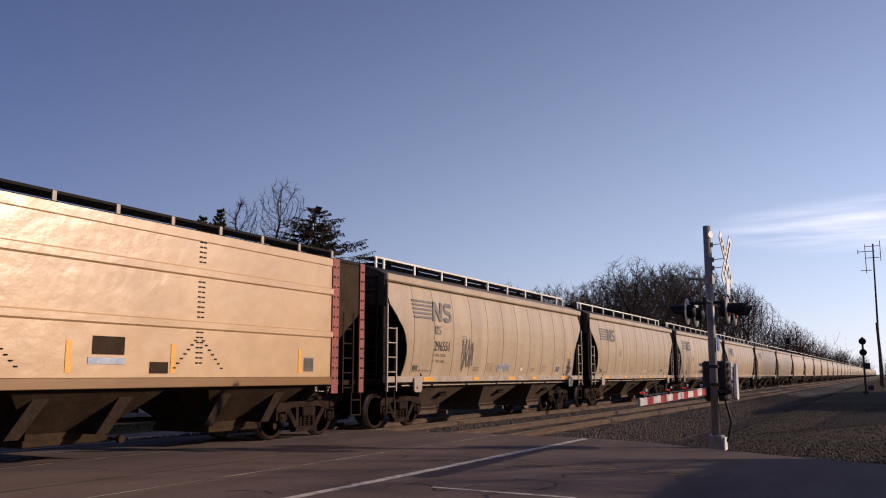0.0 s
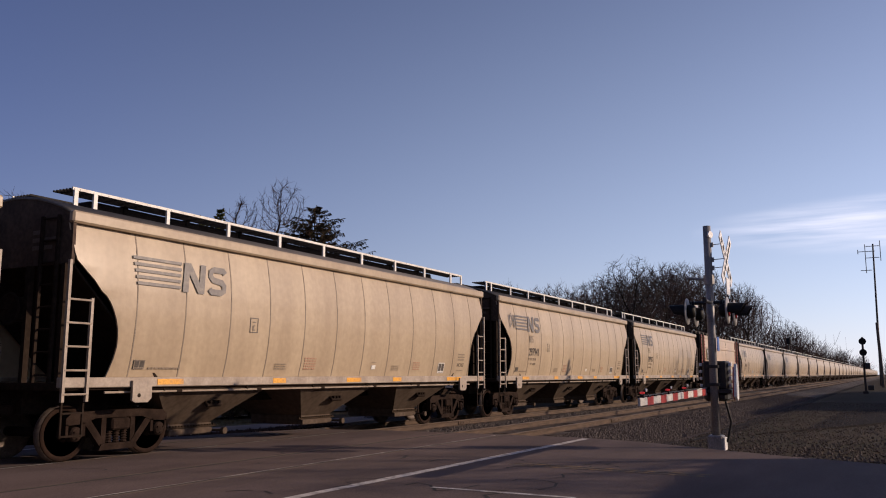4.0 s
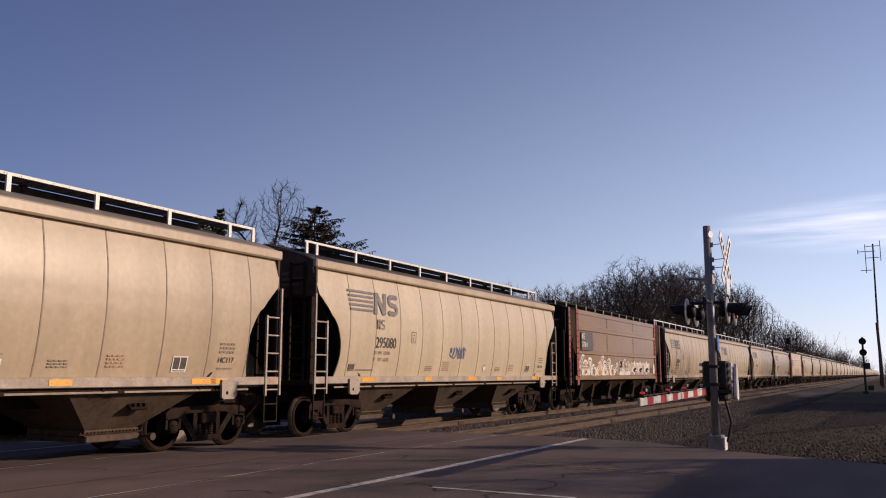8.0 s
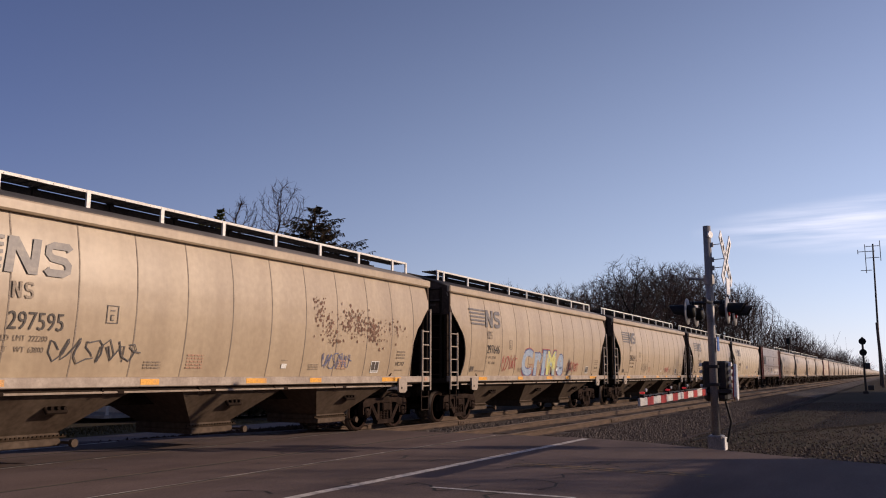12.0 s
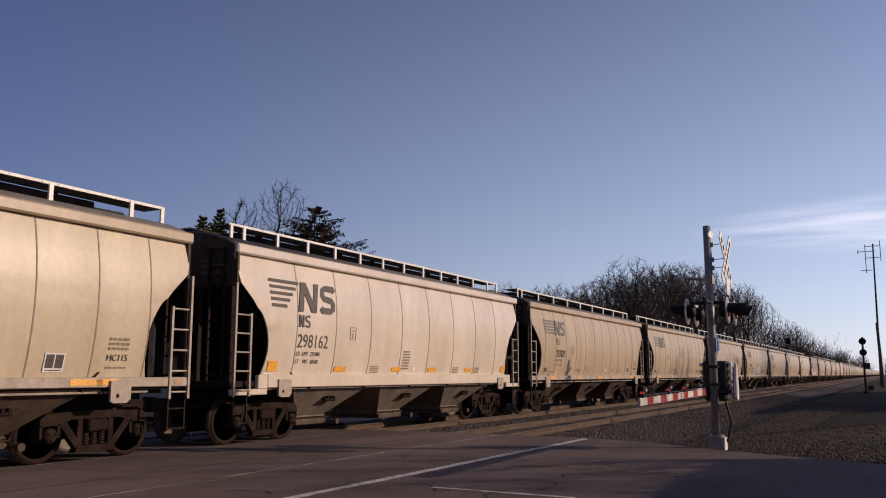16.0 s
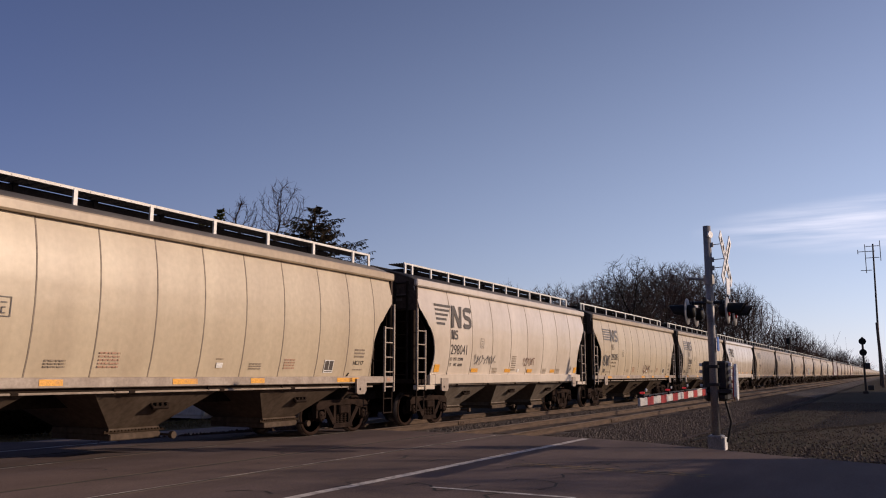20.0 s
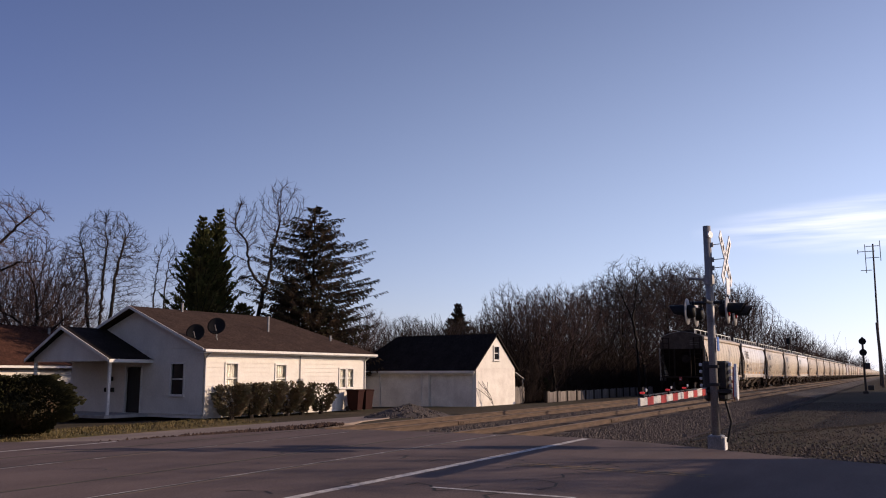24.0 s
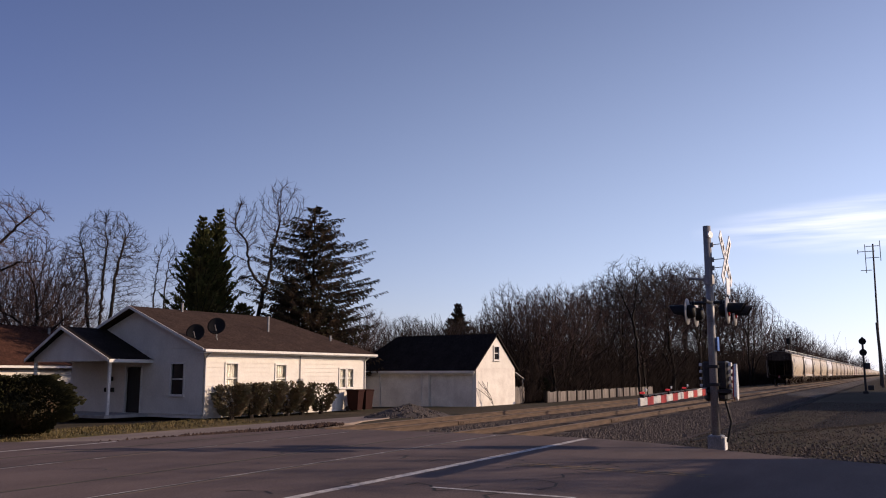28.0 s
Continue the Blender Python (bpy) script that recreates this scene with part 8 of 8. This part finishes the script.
def thicket(name, n, seed, place, label, hmin, hmax, material="twig"):
    """Undergrowth: many thin forked stems in one object."""
    rr = random.Random(seed)
    vs, fs = [], []

    def stem(a, b, r):
        o = len(vs)
        d = (b - a).normalized()
        u = d.orthogonal().normalized()
        w = d.cross(u)
        for p, q in ((a, r), (b, r * 0.5)):
            for i in range(3):
                t = 2.094 * i
                vs.append(p + (u * math.cos(t) + w * math.sin(t)) * q)
        for i in range(3):
            fs.append((o + i, o + (i + 1) % 3, o + 3 + (i + 1) % 3, o + 3 + i))

    for i in range(n):
        x, y, z, s = place(rr)
        h = rr.uniform(hmin, hmax) * s
        p = Vector((x, y, z - 0.1))
        d = Vector((rr.gauss(0, 0.25), rr.gauss(0, 0.25), 1)).normalized()
        r = 0.012 + 0.006 * h
        for k in range(3):
            q = p + d * h / 3
            stem(p, q, r * (1 - k * 0.27))
            for j in range(3):
                e = (d + Vector((rr.gauss(0, 0.6), rr.gauss(0, 0.6), rr.uniform(-0.1, 0.6)))).normalized()
                b0 = p.lerp(q, rr.random())
                b1 = b0 + e * h * rr.uniform(0.15, 0.4)
                stem(b0, b1, r * 0.5)
                if j:
                    continue
                e2 = (e + Vector((rr.gauss(0, 0.6), rr.gauss(0, 0.6), 0.2))).normalized()
                stem(b0.lerp(b1, 0.5), b0.lerp(b1, 0.5) + e2 * h * 0.2, r * 0.35)
            p = q
            d = (d + Vector((rr.gauss(0, 0.2), rr.gauss(0, 0.2), 0.1))).normalized()
    return tagged(obj(name, vs, fs, material), label, "undergrowth", kind="stuff")


def along(rr):
    u = rr.random() ** 1.6
    x = 50 + 330 * u
    y = 20.5 + rr.random() ** 1.3 * (9 + 0.02 * x)
    return x, y, -0.55, 1.0 + x / 400.0


thicket("undergrowth", 6400, 61, along, "dense bare undergrowth along the woods, coloured dark for its shade", 1.8, 4.6, "brush")


def deep(rr):
    x = 62 + 420 * rr.random() ** 1.4
    return x, 29 + rr.random() * (10 + 0.04 * x), -0.55, 1.0 + x / 300.0


thicket("undergrowth", 2300, 64, deep, "tangled saplings deep in the woods, coloured dark for their shade", 2.6, 5.4, "brush")


def farther(rr):
    x = 260 + 900 * rr.random() ** 1.2
    return x, 21 + rr.random() * (6 + 0.03 * x), -0.55, 1.0


thicket("undergrowth", 1100, 65, farther, "far brown woods beside the line", 8.0, 14.0, "twig_red")


def lots(rr):
    px_ = rr.uniform(-30, 880)
    dep = rr.uniform(64, 95)
    x, y = spot(px_, dep)
    return x, y, -0.6, 1.0


thicket("undergrowth", 2000, 62, lots, "bare brown shrubs and saplings behind the houses", 2.0, 4.6, "twig_red")


def between(rr):
    px_ = rr.uniform(400, 640)
    x, y = spot(px_, rr.uniform(55, 62))
    return x, y, -0.6, 1.0


thicket("undergrowth", 900, 66, between, "tangled reddish brush between the tall trees", 2.6, 5.0, "twig_red")


def right_side(rr):
    x = rr.uniform(110, 240)
    return x, rr.uniform(-5.5, 0.6) * x / 120, -0.1, x / 120


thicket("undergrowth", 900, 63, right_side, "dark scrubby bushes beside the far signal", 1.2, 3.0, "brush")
# saplings in front of the garage gable
for i, (x, y, hgt) in enumerate(((1.1, -0.6, 1.9),)):
    bare_tree("sap%d" % i, GAR @ pose(x, y, 0), "thin bare sapling before the garage wall", "saplings", seed=80 + i, height=hgt, spread=0.4, levels=2, trunk_r=0.008, kids=(4, 2), first=0.1)
# grass blades on the verge
rs = np.random.RandomState(14)
vs, fs = [], []
for i in range(5000):
    x, y = rs.uniform(12.4, 26.4), rs.uniform(21.0, 25.5)
    if y < 21.2 + 0.0 * x:
        continue
    h, a = rs.uniform(0.03, 0.10), rs.uniform(0, 6.28)
    z = gz(x, y) + 0.02
    o = len(vs)
    vs += [(x - 0.02 * math.cos(a), y - 0.02 * math.sin(a), z), (x + 0.02 * math.cos(a), y + 0.02 * math.sin(a), z), (x + rs.uniform(-0.05, 0.05), y + rs.uniform(-0.05, 0.05), z + h)]
    fs.append((o, o + 1, o + 2))
tagged(obj("grass_blades", vs, fs, "grass"), "dry winter grass blades on the verge", "grass", kind="stuff")

# unseen, added beyond the picture's edge: shade for road and far cars, less sky
shop = empty("roadside_building", pose(0, 0, 0), "plain low flat-roofed block, unseen, added for its shadow on the road", "building")
bm = B()
wall_panel(bm, (2.0, -8.6), (21.7, -8.6), -0.1, 4.33, [], 0.2)
wall_panel(bm, (21.7, -17), (21.7, -8.6), -0.1, 4.33, [], 0.2)
wall_panel(bm, (2.0, -8.6), (2.0, -17), -0.1, 4.33, [], 0.2)
wall_panel(bm, (21.7, -17), (2.0, -17), -0.1, 4.33, [], 0.2)
part("wall", bm, "block_white", shop)
part("roof", box(B(), 2.2, 21.5, -16.8, -8.8, 3.95, 4.1), "shingle_brown", shop)
# made-up walls and roof that keep skylight off the white house front
row_house = empty("row_house", pose(0, 0, 0), "unseen brown block added to keep skylight off the house front", "house")
bm = B()
for a, b in (((0.0, 27.0), (13.5, 27.0)), ((13.5, 27.0), (13.5, 47.0)), ((13.5, 47.0), (0.0, 47.0)), ((0.0, 47.0), (0.0, 27.0))):
    wall_panel(bm, a, b, -0.6, 7.6, [], 0.25)
part("wall", bm, "brick_brown", row_house)
bm = B()
prism(bm, [(26.6, 7.5), (47.4, 7.5), (37.0, 11.5)], -0.4, 13.9, "x")
part("roof", bm, "shingle_brown", row_house)
# second made-up block, shuts off more of the sky from behind
west_blocker = empty("row_house", pose(0, 0, 0), "unseen brown block added to shut off sky behind the camera", "house")
bm = B()
for a, b in (((-28.0, -8.0), (-13.0, -8.0)), ((-13.0, -8.0), (-13.0, 23.0)), ((-13.0, 23.0), (-28.0, 23.0)), ((-28.0, 23.0), (-28.0, -8.0))):
    wall_panel(bm, a, b, -0.3, 9.0, [], 0.25)
part("wall", bm, "brick_brown", west_blocker)
part("roof", box(B(), -27.7, -13.3, -7.7, 22.7, 8.6, 8.75), "shingle_brown", west_blocker)
# made-up box, sized so that its shadow falls on yard and far cars
shed = empty("freight_shed", pose(0, 0, 0), "plain flat-roofed block, unseen, added to shade the yard and far cars", "shed")
bm = B()
for a, b in (((49.0, -23.0), (92.0, -23.0)), ((92.0, -23.0), (92.0, -11.0)), ((92.0, -11.0), (49.0, -11.0)), ((49.0, -11.0), (49.0, -23.0))):
    wall_panel(bm, a, b, -0.15, 6.3, [], 0.25)
part("wall", bm, "brick_brown", shed)
part("roof", box(B(), 49.3, 91.7, -22.7, -11.3, 5.4, 5.55), "shingle_brown", shed)
for i, (x, y, hgt) in enumerate(((104, -13, 14.5), (111, -15, 15.0), (118, -13.5, 14), (126, -16, 15.5), (98, -16, 12))):
    t = bare_tree("w%d" % (i % 6), pose(x, y, -0.1), "bare brown roadside tree at the verge", "roadside trees", **WOOD_KINDS[i % 6])
    t.matrix_basis = pose(x, y, -0.1, 0, 0, 60 * i) @ Matrix.Diagonal((1.4, 1.4, hgt / 10, 1))

# tall unseen trees added to deepen the shade on the far cars
for i, (x, y, hgt) in enumerate(((74, -27, 18.0), (83, -26, 17.0), (92, -27, 18.5))):
    t = bare_tree("w%d" % (i % 6), pose(x, y, -0.1), "unseen bare brown tree added for shade on the far cars", "roadside trees", **WOOD_KINDS[i % 6])
    t.matrix_basis = pose(x, y, -0.1, 0, 0, 60 * i) @ Matrix.Diagonal((1.8, 1.8, hgt / 10, 1))

# unseen tree, placed only for the streaks of shadow on the asphalt
t = bare_tree("shade", pose(23.2, -11.6, -0.1), "wide unseen bare tree added for shadow streaks on the road", "roadside trees", seed=91, height=9.3, spread=0.75, levels=5, trunk_r=0.2, kids=(8, 5, 3, 2), up=0.05, first=0.45)


# ---- what moves ----
def motions():
    times = [t for t, _ in DRIFT]
    for k, car in CARS.items():
        walk(car, [(t, pose(car_x(k, t), FAR_Y, 0)) for t in times])
        if k > 20:
            continue
        # the wheels turn with the way gone, keyed while the car is near
        lo, hi = max(0.0, 20.5 - (AHEAD[k] + 22) / SPEED), min(28.0, 20.5 + (70 - TAIL_X - AHEAD[k]) / SPEED)
        n = max(2, int((hi - lo) * SPEED / 0.457 / 1.35))
        turn = [lo + (hi - lo) * i / n for i in range(n + 1)]
        for truck in car.children:
            if not truck.name.startswith("wheel_truck"):
                continue
            for wheel in truck.children:
                if wheel.name.startswith("wheelset"):
                    x = wheel.matrix_basis.translation.x
                    rows = [(t, pose(x, 0, 0.462) @ Matrix.Rotation((car_x(k, t) - car_x(k, lo)) / 0.457, 4, "Y")) for t in turn]
                    if lo > 0:
                        rows = [(0.0, rows[0][1])] + rows
                    if hi < 28:
                        rows = rows + [(28.0, rows[-1][1])]
                    walk(wheel, rows)


motions()
